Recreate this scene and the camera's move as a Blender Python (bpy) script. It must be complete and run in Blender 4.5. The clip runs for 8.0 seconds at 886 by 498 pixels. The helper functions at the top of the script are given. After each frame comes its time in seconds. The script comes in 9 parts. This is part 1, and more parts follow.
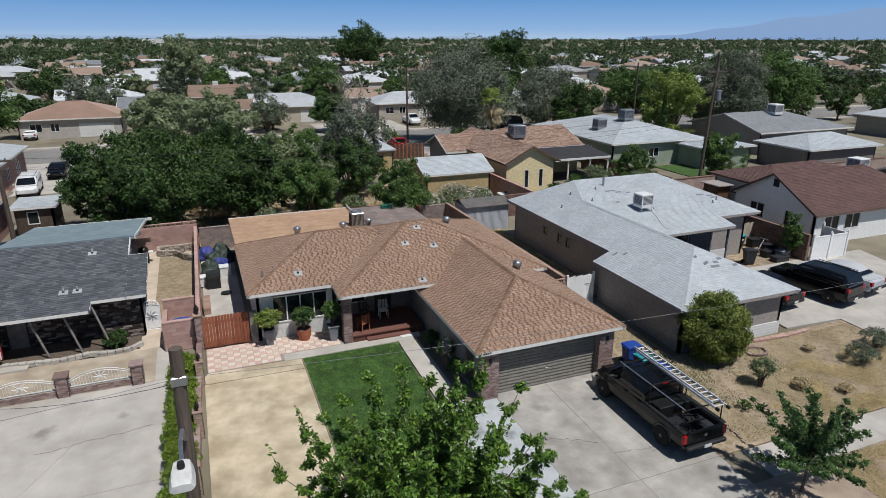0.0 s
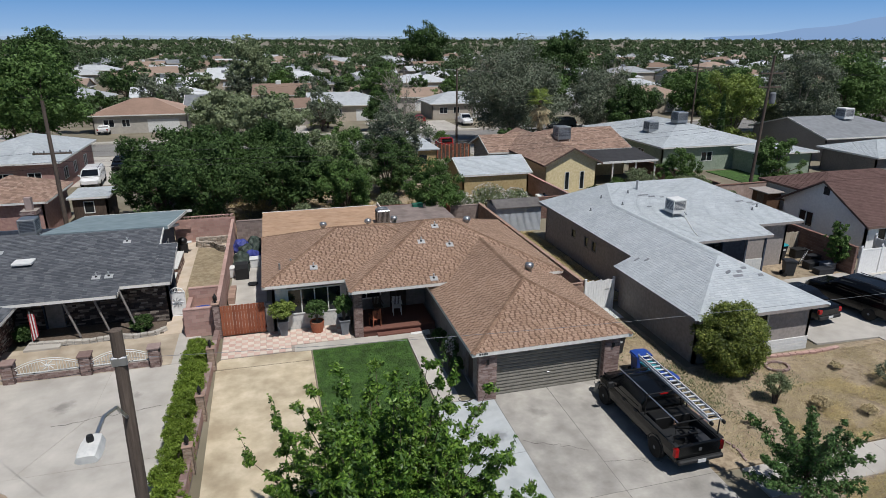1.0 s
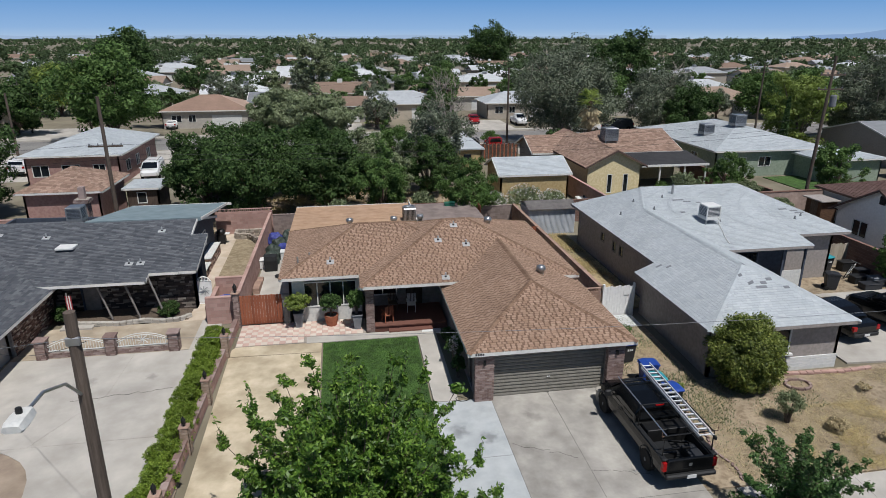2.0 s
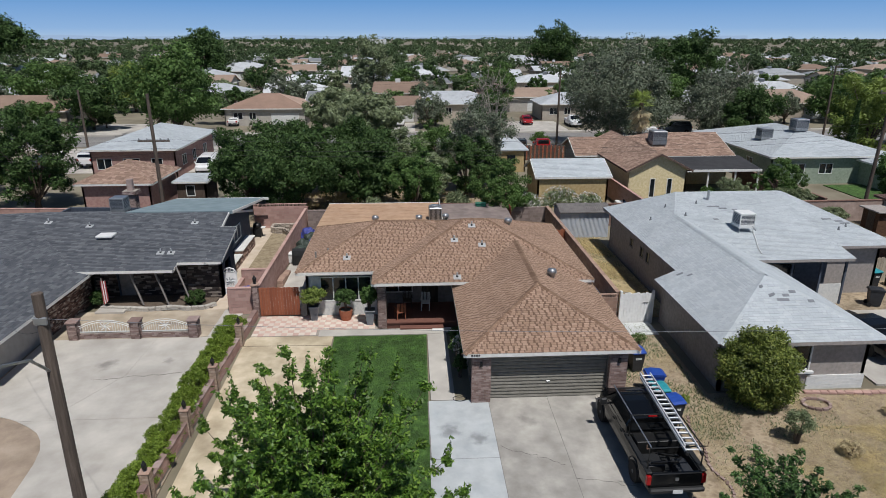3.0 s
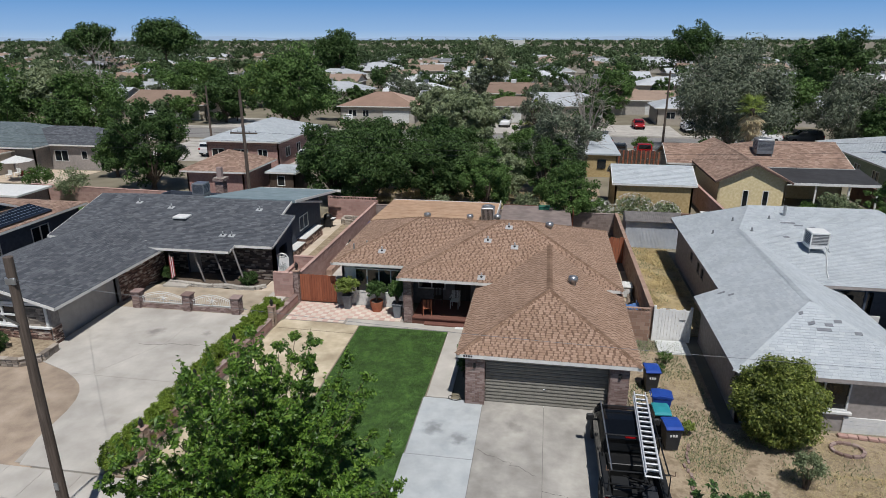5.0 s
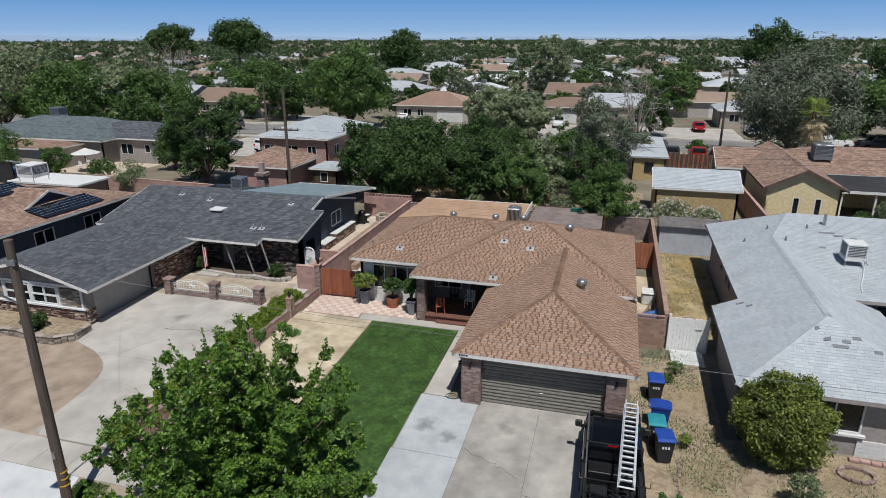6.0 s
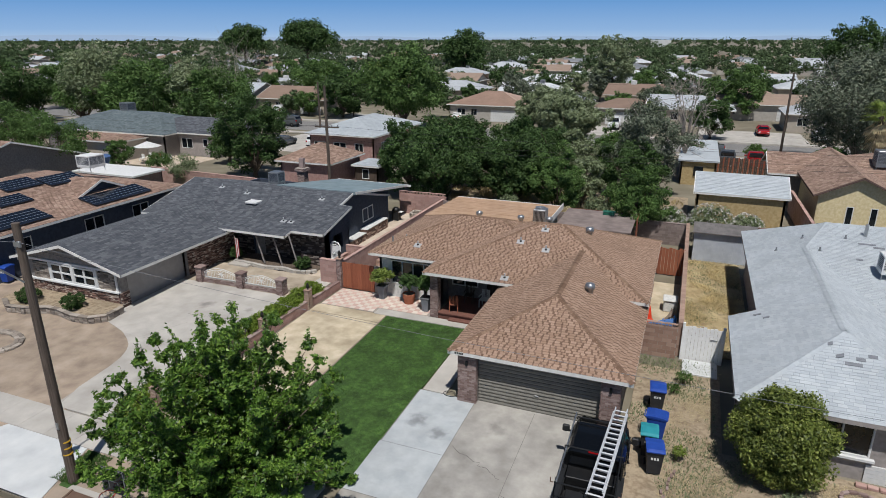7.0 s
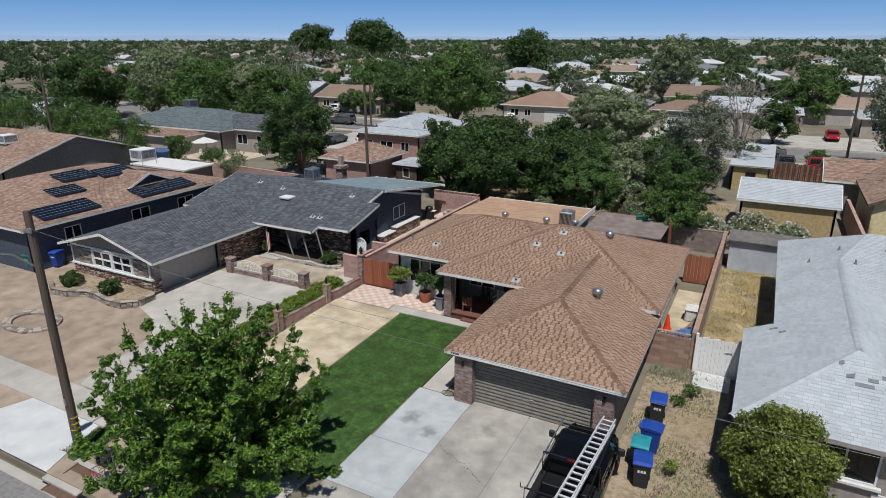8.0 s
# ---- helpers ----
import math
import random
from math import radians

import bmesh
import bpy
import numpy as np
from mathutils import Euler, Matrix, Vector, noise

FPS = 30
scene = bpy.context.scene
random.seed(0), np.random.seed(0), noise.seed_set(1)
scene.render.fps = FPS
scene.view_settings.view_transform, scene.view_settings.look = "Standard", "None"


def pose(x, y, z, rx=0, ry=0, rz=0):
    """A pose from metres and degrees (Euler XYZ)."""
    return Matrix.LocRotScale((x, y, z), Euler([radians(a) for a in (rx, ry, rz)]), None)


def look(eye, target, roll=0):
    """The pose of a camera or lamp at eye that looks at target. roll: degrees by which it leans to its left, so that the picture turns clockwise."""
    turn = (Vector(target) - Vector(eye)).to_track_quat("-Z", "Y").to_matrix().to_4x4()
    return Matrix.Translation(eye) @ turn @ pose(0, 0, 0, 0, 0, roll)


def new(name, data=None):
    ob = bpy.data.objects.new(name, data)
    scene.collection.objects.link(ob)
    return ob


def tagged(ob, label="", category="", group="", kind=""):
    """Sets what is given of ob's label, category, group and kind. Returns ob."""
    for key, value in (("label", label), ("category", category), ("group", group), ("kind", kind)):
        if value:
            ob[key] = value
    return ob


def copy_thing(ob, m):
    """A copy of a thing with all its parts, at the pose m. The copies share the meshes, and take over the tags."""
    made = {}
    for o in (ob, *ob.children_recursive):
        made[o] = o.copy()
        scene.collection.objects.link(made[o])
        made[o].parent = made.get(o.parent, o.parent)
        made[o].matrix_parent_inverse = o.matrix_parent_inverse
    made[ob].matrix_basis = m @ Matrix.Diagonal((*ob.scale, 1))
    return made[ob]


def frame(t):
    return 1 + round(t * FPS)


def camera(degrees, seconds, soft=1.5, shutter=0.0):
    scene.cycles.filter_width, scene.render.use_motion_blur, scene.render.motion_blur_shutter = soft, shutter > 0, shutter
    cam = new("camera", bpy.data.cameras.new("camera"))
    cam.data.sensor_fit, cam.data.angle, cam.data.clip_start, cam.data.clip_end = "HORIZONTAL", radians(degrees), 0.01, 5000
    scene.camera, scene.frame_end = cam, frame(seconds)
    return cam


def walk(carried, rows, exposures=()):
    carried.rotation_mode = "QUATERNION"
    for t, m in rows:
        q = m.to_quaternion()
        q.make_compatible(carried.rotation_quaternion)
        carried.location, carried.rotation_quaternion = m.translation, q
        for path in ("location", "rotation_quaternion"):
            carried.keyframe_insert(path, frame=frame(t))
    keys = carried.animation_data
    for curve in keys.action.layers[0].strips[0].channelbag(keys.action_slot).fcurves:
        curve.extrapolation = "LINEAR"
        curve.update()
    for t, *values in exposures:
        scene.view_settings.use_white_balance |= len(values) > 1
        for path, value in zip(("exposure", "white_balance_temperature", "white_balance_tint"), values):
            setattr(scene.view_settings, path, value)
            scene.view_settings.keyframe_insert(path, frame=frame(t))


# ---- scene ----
cam = camera(70.7, 8.0, soft=0.7)
METRES, EYE, TILT, LEAN, TURN = 20.97, 14.74, -0.85, 1.25, -21.9
ROWS = [
    (0.0, 0.0, 0.0, 0.0, 0.43, -17.91, -1.33),
    (0.5, 0.062, -0.0016, -0.0001, 3.45, -17.94, -1.37),
    (1.0, 0.1243, 0.0009, 0.0018, 6.52, -18.02, -1.37),
    (1.5, 0.188, 0.0076, 0.0047, 9.66, -18.15, -1.39),
    (3.0, 0.3717, 0.0465, 0.0089, 18.87, -18.36, -1.43),
    (3.5, 0.4317, 0.067, 0.0101, 21.91, -18.44, -1.41),
    (4.0, 0.4886, 0.0897, 0.0116, 24.95, -18.51, -1.42),
    (4.5, 0.5445, 0.1152, 0.011, 28.05, -18.52, -1.43),
    (6.0, 0.7086, 0.2103, 0.0147, 37.33, -18.76, -1.39),
    (6.5, 0.7578, 0.2461, 0.0146, 40.4, -18.78, -1.39),
    (7.0, 0.8078, 0.2854, 0.0155, 43.45, -18.92, -1.42),
    (7.5, 0.8526, 0.3283, 0.0172, 46.39, -18.99, -1.39),
    (8.0, 0.8944, 0.3728, 0.0186, 49.5, -19.08, -1.35),
]
walk(cam, [(t, pose(0, 0, EYE, TILT, LEAN, TURN) @ pose(METRES * x, METRES * y, METRES * z, 90 + pitch, roll, yaw)) for t, x, y, z, yaw, pitch, roll in ROWS],
     exposures=[(0.0, 0.0, 6320, 11), (8.0, 0.0, 6320, 11)])

# ---- world and sun: clear midday sky, sun high on the street side ----
TO_SUN = Vector((0.18, -0.40, 0.90)).normalized()
world = bpy.data.worlds.new("sky")
scene.world = world
world.use_nodes = True
wn, wl = world.node_tree.nodes, world.node_tree.links
sky = wn.new("ShaderNodeTexSky")
sky.sky_type = "NISHITA"
sky.sun_disc = False
sky.sun_elevation = math.asin(TO_SUN.z)
sky.sun_rotation = math.atan2(TO_SUN.x, TO_SUN.y)
sky.air_density, sky.dust_density, sky.ozone_density, sky.altitude = 1.0, 0.3, 3.0, 700
wl.new(sky.outputs[0], wn["Background"].inputs[0])
wn["Background"].inputs[1].default_value = 0.053
sun = new("sun", bpy.data.lights.new("sun", "SUN"))
sun.data.energy, sun.data.angle, sun.data.color = 4.3, radians(0.55), (1.0, 0.97, 0.92)
sun.matrix_basis = look((30, -60, 120), Vector((30, -60, 120)) - TO_SUN)


# ---- materials ----
def srgb(h):
    v = [int(h[i:i + 2], 16) / 255 for i in (0, 2, 4)]
    return tuple((c / 12.92 if c <= 0.04045 else ((c + 0.055) / 1.055) ** 2.4) for c in v) + (1,)


def mat(name, cols, scale=3.0, detail=0.5, rough=0.85, metal=0.0, bump=0.0, bump_scale=40.0, rand="", stain=0.25, stain_scale=0.4, leaf=0.0, spec=0.4, stretch=(1, 1, 1), spots=()):
    """A surface with a colour ramp over noise; rand: island or object adds a shift from piece to piece; stain: broad patches."""
    m = bpy.data.materials.new(name)
    m.use_nodes = True
    n, l = m.node_tree.nodes, m.node_tree.links
    b = n["Principled BSDF"]
    b.inputs["Roughness"].default_value, b.inputs["Metallic"].default_value = rough, metal
    b.inputs["Specular IOR Level"].default_value = spec
    tc = n.new("ShaderNodeTexCoord")
    mp = n.new("ShaderNodeMapping")
    mp.inputs["Scale"].default_value = stretch
    geo = n.new("ShaderNodeNewGeometry")
    l.new(geo.outputs["Position"], mp.inputs[0])
    fine = n.new("ShaderNodeTexNoise")
    fine.inputs["Scale"].default_value, fine.inputs["Detail"].default_value = scale, 5
    l.new(mp.outputs[0], fine.inputs["Vector"])
    fac = fine.outputs[0]
    if rand:
        src = geo.outputs["Random Per Island"] if rand == "island" else n.new("ShaderNodeObjectInfo").outputs["Random"]
        mix = n.new("ShaderNodeMix")
        mix.inputs[0].default_value = detail
        l.new(src, mix.inputs[2])
        l.new(fac, mix.inputs[3])
        fac = mix.outputs[0]
    ramp = n.new("ShaderNodeValToRGB")
    e = ramp.color_ramp.elements
    lo, hi = (0.12, 0.88) if rand else (0.3, 0.7)
    for i, c in enumerate(cols):
        p = lo + (hi - lo) * i / max(1, len(cols) - 1)
        el = e[i] if i < 2 else e.new(p)
        el.position, el.color = p, srgb(c) if isinstance(c, str) else (*c, 1)
    l.new(fac, ramp.inputs[0])
    col = ramp.outputs[0]
    if stain:
        big = n.new("ShaderNodeTexNoise")
        big.inputs["Scale"].default_value, big.inputs["Detail"].default_value, big.inputs["Roughness"].default_value = stain_scale, 6, 0.65
        l.new(geo.outputs["Position"], big.inputs["Vector"])
        rng = n.new("ShaderNodeMapRange")
        rng.inputs[1].default_value, rng.inputs[2].default_value = 0.3, 0.7
        rng.inputs[3].default_value, rng.inputs[4].default_value = 1 - stain, 1 + stain * 0.6
        l.new(big.outputs[0], rng.inputs[0])
        mul = n.new("ShaderNodeVectorMath")
        mul.operation = "SCALE"
        l.new(col, mul.inputs[0])
        l.new(rng.outputs[0], mul.inputs["Scale"])
        col = mul.outputs[0]
    for sx, sy, sr, amount in spots:
        wob = n.new("ShaderNodeTexNoise")
        wob.inputs["Scale"].default_value, wob.inputs["Detail"].default_value = 1.6 / sr, 5
        l.new(geo.outputs["Position"], wob.inputs["Vector"])
        dist = n.new("ShaderNodeVectorMath")
        dist.operation = "DISTANCE"
        flat_ = n.new("ShaderNodeVectorMath")
        flat_.operation = "MULTIPLY"
        flat_.inputs[1].default_value = (1, 1, 0)
        l.new(geo.outputs["Position"], flat_.inputs[0])
        l.new(flat_.outputs[0], dist.inputs[0])
        dist.inputs[1].default_value = (sx, sy, 0)
        add = n.new("ShaderNodeMath")
        add.operation = "MULTIPLY_ADD"
        add.inputs[1].default_value = 1.6 * sr
        l.new(wob.outputs[0], add.inputs[0])
        l.new(dist.outputs["Value"], add.inputs[2])
        sm = n.new("ShaderNodeMapRange")
        sm.interpolation_type = "SMOOTHSTEP"
        sm.inputs[1].default_value, sm.inputs[2].default_value = 0.9 * sr, 1.8 * sr
        sm.inputs[3].default_value, sm.inputs[4].default_value = 1 - amount, 1.0
        l.new(add.outputs[0], sm.inputs[0])
        mul = n.new("ShaderNodeVectorMath")
        mul.operation = "SCALE"
        l.new(col, mul.inputs[0])
        l.new(sm.outputs[0], mul.inputs["Scale"])
        col = mul.outputs[0]
    l.new(col, b.inputs["Base Color"])
    if bump:
        bn = n.new("ShaderNodeTexNoise")
        bn.inputs["Scale"].default_value, bn.inputs["Detail"].default_value = bump_scale, 4
        l.new(geo.outputs["Position"], bn.inputs["Vector"])
        bp = n.new("ShaderNodeBump")
        bp.inputs["Strength"].default_value, bp.inputs["Distance"].default_value = bump, 0.02
        l.new(bn.outputs[0], bp.inputs["Height"])
        l.new(bp.outputs[0], b.inputs["Normal"])
    if leaf:
        tr = n.new("ShaderNodeBsdfTranslucent")
        l.new(col, tr.inputs[0])
        ms = n.new("ShaderNodeMixShader")
        ms.inputs[0].default_value = leaf
        l.new(b.outputs[0], ms.inputs[1])
        l.new(tr.outputs[0], ms.inputs[2])
        l.new(ms.outputs[0], n["Material Output"].inputs[0])
    return m


M = {}
M["dirt"] = mat("dry_dirt", ["87786a", "9a8a78", "a69685"], 1.2, bump=0.6, bump_scale=14, stain=0.3, stain_scale=0.25)
M["tan_dirt"] = mat("raked_tan_dirt", ["ab9c82", "b8aa90", "c4b79f"], 0.9, bump=0.3, bump_scale=26, stain=0.28, stain_scale=0.45)
M["gold_dirt"] = mat("straw_littered_dirt", ["8a7859", "9c8a66", "ad9c76", "82735a"], 1.6, bump=0.6, bump_scale=20, stain=0.35, stain_scale=0.6)
M["weeds"] = mat("weedy_dirt", ["7a6b57", "8d7d67", "a0917a", "81725d"], 3.5, bump=0.8, bump_scale=18, stain=0.3, stain_scale=0.5)
M["concrete"] = mat("grey_concrete", ["a29d94", "aca79f", "b6b1a8"], 0.9, 0.55, bump=0.15, bump_scale=60, stain=0.2, stain_scale=0.3, spots=((-6.9, 25.0, 0.6, 0.4), (-4.1, 25.2, 0.35, 0.3), (12.2, 19.6, 0.35, 0.2), (-4.2, 17.5, 0.5, 0.15), (11.6, 17.2, 0.7, 0.14), (14.6, 19.3, 0.8, 0.12)))
M["concrete_new"] = mat("pale_blue_grey_concrete", ["9fa4a6", "aaaeaf", "b1b5b5"], 1.5, bump=0.1, stain=0.2, stain_scale=0.5, spots=((8.95, 19.1, 0.55, 0.45), (10.1, 18.6, 0.5, 0.4)))
M["concrete_drive"] = mat("worn_drive_concrete", ["928e87", "9d9992", "a8a49c"], 0.8, 0.6, bump=0.15, bump_scale=60, stain=0.3, stain_scale=0.4, spots=((12.2, 19.6, 0.5, 0.2), (11.6, 17.2, 0.8, 0.16), (14.6, 19.3, 0.9, 0.15), (12.4, 15.6, 0.6, 0.14)))
M["joint_grey"] = mat("grey_joint_filler", ["6d6a65", "7b7872"], 3, stain=0.2)
M["concrete_pale"] = mat("fresh_pale_concrete", ["b6b8b8", "c0c2c1", "c8c9c7"], 1.2, bump=0.1, stain=0.12, stain_scale=0.4)
M["concrete_warm"] = mat("warm_concrete", ["98938a", "a49f96", "aca79f"], 2.0, bump=0.15, stain=0.25, stain_scale=0.35)
M["asphalt"] = mat("worn_asphalt", ["6e6c69", "7d7b78", "868481"], 6, bump=0.3, bump_scale=90, stain=0.2, stain_scale=0.2)
M["grass"] = mat("green_turf", ["30491e", "3d5926", "4f6d33"], 5, bump=0.9, bump_scale=45, stain=0.5, stain_scale=1.3)
M["grass_blade"] = mat("grass_blade", ["2f491c", "3f5c25", "557334", "748848"], 2.2, 0.6, rand="island", stain=0.5, stain_scale=1.3, leaf=0.22)
M["straw"] = mat("dry_straw", ["b8a985", "cbbc97", "a99a78", "b3a98a"], 4, rand="island", stain=0.2, leaf=0.25)
M["straw_gold"] = mat("golden_straw", ["ab9869", "c0ad7c", "cdbd90", "97845a"], 2, rand="island", stain=0.4, stain_scale=0.7, leaf=0.25)
M["shingle_brown"] = mat("brown_shingle", ["937966", "9c826f", "a58b78"], 3, 0.25, rough=0.95, rand="island", bump=0.5, bump_scale=120, stain=0.13, stain_scale=0.5, spec=0.2)
M["shingle_brown_dark"] = mat("dark_brown_shingle", ["6e5849", "776051", "80695a"], 3, 0.25, rough=0.95, rand="island", bump=0.5, bump_scale=120, stain=0.13, stain_scale=0.5, spec=0.2)
M["shingle_brown_dark_obj"] = mat("dark_brown_shingle_piece", ["6e5849", "776051", "80695a"], 3, 0.25, rough=0.95, rand="object", bump=0.5, bump_scale=120, stain=0.13, stain_scale=0.5, spec=0.2)
M["shingle_brown_obj"] = mat("brown_shingle_piece", ["937966", "9c826f", "a58b78"], 3, 0.25, rough=0.95, rand="object", bump=0.5, bump_scale=120, stain=0.13, stain_scale=0.5, spec=0.2)
# Caps darker than the tabs: the shadow line along hips is in their colour.
M["shingle_cap"] = mat("brown_ridge_shingle", ["6d5646", "7b6453", "886f5d"], 3, 0.3, rough=0.95, rand="island", stain=0.1, spec=0.2)
M["shingle_grey"] = mat("dark_grey_shingle", ["4b4e53", "54575c", "5c5f64", "6a6c70"], 3, 0.25, rough=0.95, rand="island", bump=0.5, bump_scale=120, stain=0.12, spec=0.2)
M["shingle_white"] = mat("white_coated_shingle", ["a3a9ad", "a8aeb2", "adb3b6", "b2b7b9"], 2, 0.35, rough=0.8, rand="island", bump=0.3, bump_scale=80, stain=0.12, stain_scale=0.6, spec=0.3)
M["shingle_gap"] = mat("grey_shingle_underlay", ["8e9498", "999fa3"], 3, rough=0.9, stain=0.15)
M["white_bright"] = mat("fresh_white_paint", ["dededc", "eaeae8"], 6, rough=0.5, stain=0.05)
M["brick_tan"] = mat("tan_pier_brick", ["95806f", "a38f7f", "b09d8e"], 5, rand="island", detail=0.3, bump=0.4, stain=0.12)
M["leaf_hedge"] = mat("hedge_leaf", ["53671f", "677d2a", "7e9438", "98ab4c"], 1.5, 0.4, rough=0.5, rand="island", stain=0.2, leaf=0.35, spec=0.3)
M["shingle_tan"] = mat("tan_shingle", ["7c665a", "8a7365", "987f70", "a38d7e"], 3, 0.3, rough=0.95, rand="island", stain=0.15, spec=0.2)
M["shingle_rust"] = mat("rust_brown_shingle", ["5b4b45", "69574f", "746158"], 3, 0.3, rough=0.95, rand="island", stain=0.15, spec=0.2)
M["roof_orange"] = mat("tan_rolled_roofing", ["9f8269", "a98c73", "b1957d"], 2, rough=0.9, bump=0.2, stain=0.14, stain_scale=0.6, spec=0.2)
M["roof_far_tan"] = mat("far_tan_roof", ["79665a", "897668", "988678"], 1.5, rand="object", detail=0.35, rough=0.95, stain=0.12, spec=0.2)
M["roof_far_grey"] = mat("far_grey_roof", ["6a6d70", "8a8d90", "a8acaf", "c2c5c6"], 1.5, rand="object", detail=0.3, rough=0.9, stain=0.12, spec=0.2)
M["roof_rose"] = mat("rose_grey_rolled_roofing", ["6f6460", "7d716c", "8a7e78"], 1.5, rough=0.9, stain=0.25, stain_scale=0.7)
M["roof_slate"] = mat("slate_blue_flat_roof", ["6a7a80", "748489", "7e8c91"], 1.5, stain=0.1, rough=0.85)
M["stucco_white"] = mat("white_stucco", ["b9bab8", "c8c8c4", "d0cfca"], 8, bump=0.3, bump_scale=70, stain=0.08)
M["stucco_grey"] = mat("grey_stucco", ["8b8580", "968f8a", "9f9893"], 6, bump=0.3, bump_scale=70, stain=0.12)
M["stucco_taupe"] = mat("taupe_stucco", ["76716d", "827d79", "8c8783"], 6, bump=0.3, bump_scale=70, stain=0.12)
M["stucco_navy"] = mat("dark_blue_siding", ["3b4350", "434b58", "4a525f"], 5, stain=0.1)
M["stucco_yellow"] = mat("yellow_stucco", ["cab98d", "d5c59b", "dfd1ab"], 5, bump=0.2, stain=0.08)
M["stucco_ochre"] = mat("ochre_stucco", ["a08b62", "ad986e", "b7a37b"], 5, bump=0.2, stain=0.08)
M["stucco_rose"] = mat("dusty_rose_stucco", ["94746b", "a0807a", "a98a80"], 5, bump=0.2, stain=0.12)
M["stucco_garden"] = mat("rose_taupe_plaster", ["96837a", "a08d84", "aa978d"], 3, bump=0.25, bump_scale=50, stain=0.3, stain_scale=0.8)
M["wood_brown_shed"] = mat("brown_shed_boards", ["4a352b", "58402f", "644b3a"], 4, stretch=(1, 1, 6), bump=0.3, stain=0.3)
M["shingle_plum"] = mat("plum_brown_shingle", ["5a4743", "604c48", "66524d"], 3, 0.3, rough=0.95, rand="island", bump=0.3, stain=0.2, stain_scale=0.6, spec=0.2)
M["stucco_sage"] = mat("sage_stucco", ["7f8c7c", "8b9888", "949f90"], 5, bump=0.2, stain=0.1)
M["stucco_far"] = mat("far_stucco", ["9a8f80", "b5aa9a", "8d8a86", "c4bdb2"], 2, rand="object", detail=0.2, stain=0.1)
M["block_rose"] = mat("rose_block", ["a38379", "ae8f85", "b89a90"], 4, rand="object", detail=0.5, bump=0.3, stain=0.15)
M["block_tan"] = mat("tan_block", ["8d7466", "9a8071", "a68c7c"], 4, rand="object", detail=0.5, bump=0.3, stain=0.15)
M["brick"] = mat("red_brick", ["6d5a55", "816b64", "93807a", "a3928c"], 5, rand="object", detail=0.4, bump=0.4, stain=0.12)
M["brick_red"] = mat("red_porch_brick", ["57382f", "644238", "714d42"], 5, rand="island", detail=0.3, bump=0.3, stain=0.15)
M["gravel_tan"] = mat("dry_tan_gravel", ["7d6f58", "8e8068", "9c8f77"], 4, bump=0.5, bump_scale=30, stain=0.2, stain_scale=0.8)
M["court_dull"] = mat("dull_tan_concrete", ["988b78", "a49784", "ada18f"], 1.0, bump=0.1, stain=0.22, stain_scale=0.5)
M["tan_court"] = mat("tan_court_concrete", ["b0a08c", "baab98", "c4b7a6"], 1.2, bump=0.1, stain=0.18, stain_scale=0.5)
M["roof_moss"] = mat("grey_green_shingle", ["566063", "636d70", "70797b"], 2, 0.3, rough=0.95, rand="island", stain=0.15, spec=0.2)
M["brick_is"] = mat("red_brick_pieces", ["6d5a55", "816b64", "93807a", "a3928c"], 5, rand="island", detail=0.3, bump=0.4, stain=0.12)
M["stone_dark"] = mat("dark_ledge_stone", ["2c2625", "3d3431", "524740", "8a827a"], 6, rand="island", detail=0.2, bump=0.5, stain=0.2)
M["stone_rose"] = mat("rose_rubble_stone", ["54443e", "7d6459", "9c8375", "b8a496"], 6, rand="island", detail=0.2, bump=0.5, stain=0.2)
M["stone_wine"] = mat("wine_brown_ledge_stone", ["43352f", "5f4840", "7a5e53", "8f7468", "c4b8aa"], 6, rand="island", detail=0.15, bump=0.5, stain=0.2)
M["stone_grey"] = mat("grey_ledge_stone", ["5f5850", "7b7268", "91877b", "a79d90"], 6, rand="island", detail=0.2, bump=0.5, stain=0.2)
M["mortar"] = mat("mortar", ["8d857b", "9a928a"], 8, stain=0.15)
M["mortar_dark"] = mat("dark_mortar", ["2b2726", "37322f"], 8, stain=0.15)
M["white"] = mat("white_paint", ["c9cac8", "d6d6d3"], 6, rough=0.6, stain=0.07)
M["fascia"] = mat("white_fascia", ["d2d0ca", "dfddd7"], 6, rough=0.65, stain=0.08)
M["wood_red"] = mat("red_stained_wood", ["7a4531", "8e543c", "9b6147"], 3, rand="object", detail=0.5, bump=0.3, stain=0.15, stretch=(4, 4, 0.6))
M["board_beige"] = mat("weathered_beige_board", ["a19684", "b3a896", "c0b6a5"], 3, rand="object", detail=0.5, stain=0.2, stretch=(4, 4, 0.5))
M["wood_dark"] = mat("weathered_dark_wood", ["3f352e", "4d4138", "584b41"], 3, bump=0.4, stain=0.2, stretch=(4, 4, 0.4))
M["wood_grey"] = mat("weathered_wood", ["6b5f52", "7d7063", "8b7e70"], 3, bump=0.4, stain=0.2, rand="object", stretch=(4, 4, 0.5))
M["door_grey"] = mat("grey_garage_door", ["6d6a62", "76736b", "7d7a72"], 4, rough=0.6, stain=0.1)
M["door_plain"] = mat("plain_grey_door", ["9a9692", "a4a09c"], 3, rough=0.65, stain=0.08)
M["door_taupe"] = mat("taupe_garage_door", ["807c77", "898580"], 4, rough=0.6, stain=0.06)
M["glass"] = mat("window_glass", ["171c20", "20262a"], 2, rough=0.06, spec=0.5, stain=0.1)
M["car_glass"] = mat("tinted_car_glass", ["0d0f11", "14171a"], 2, rough=0.04, spec=0.8, stain=0)
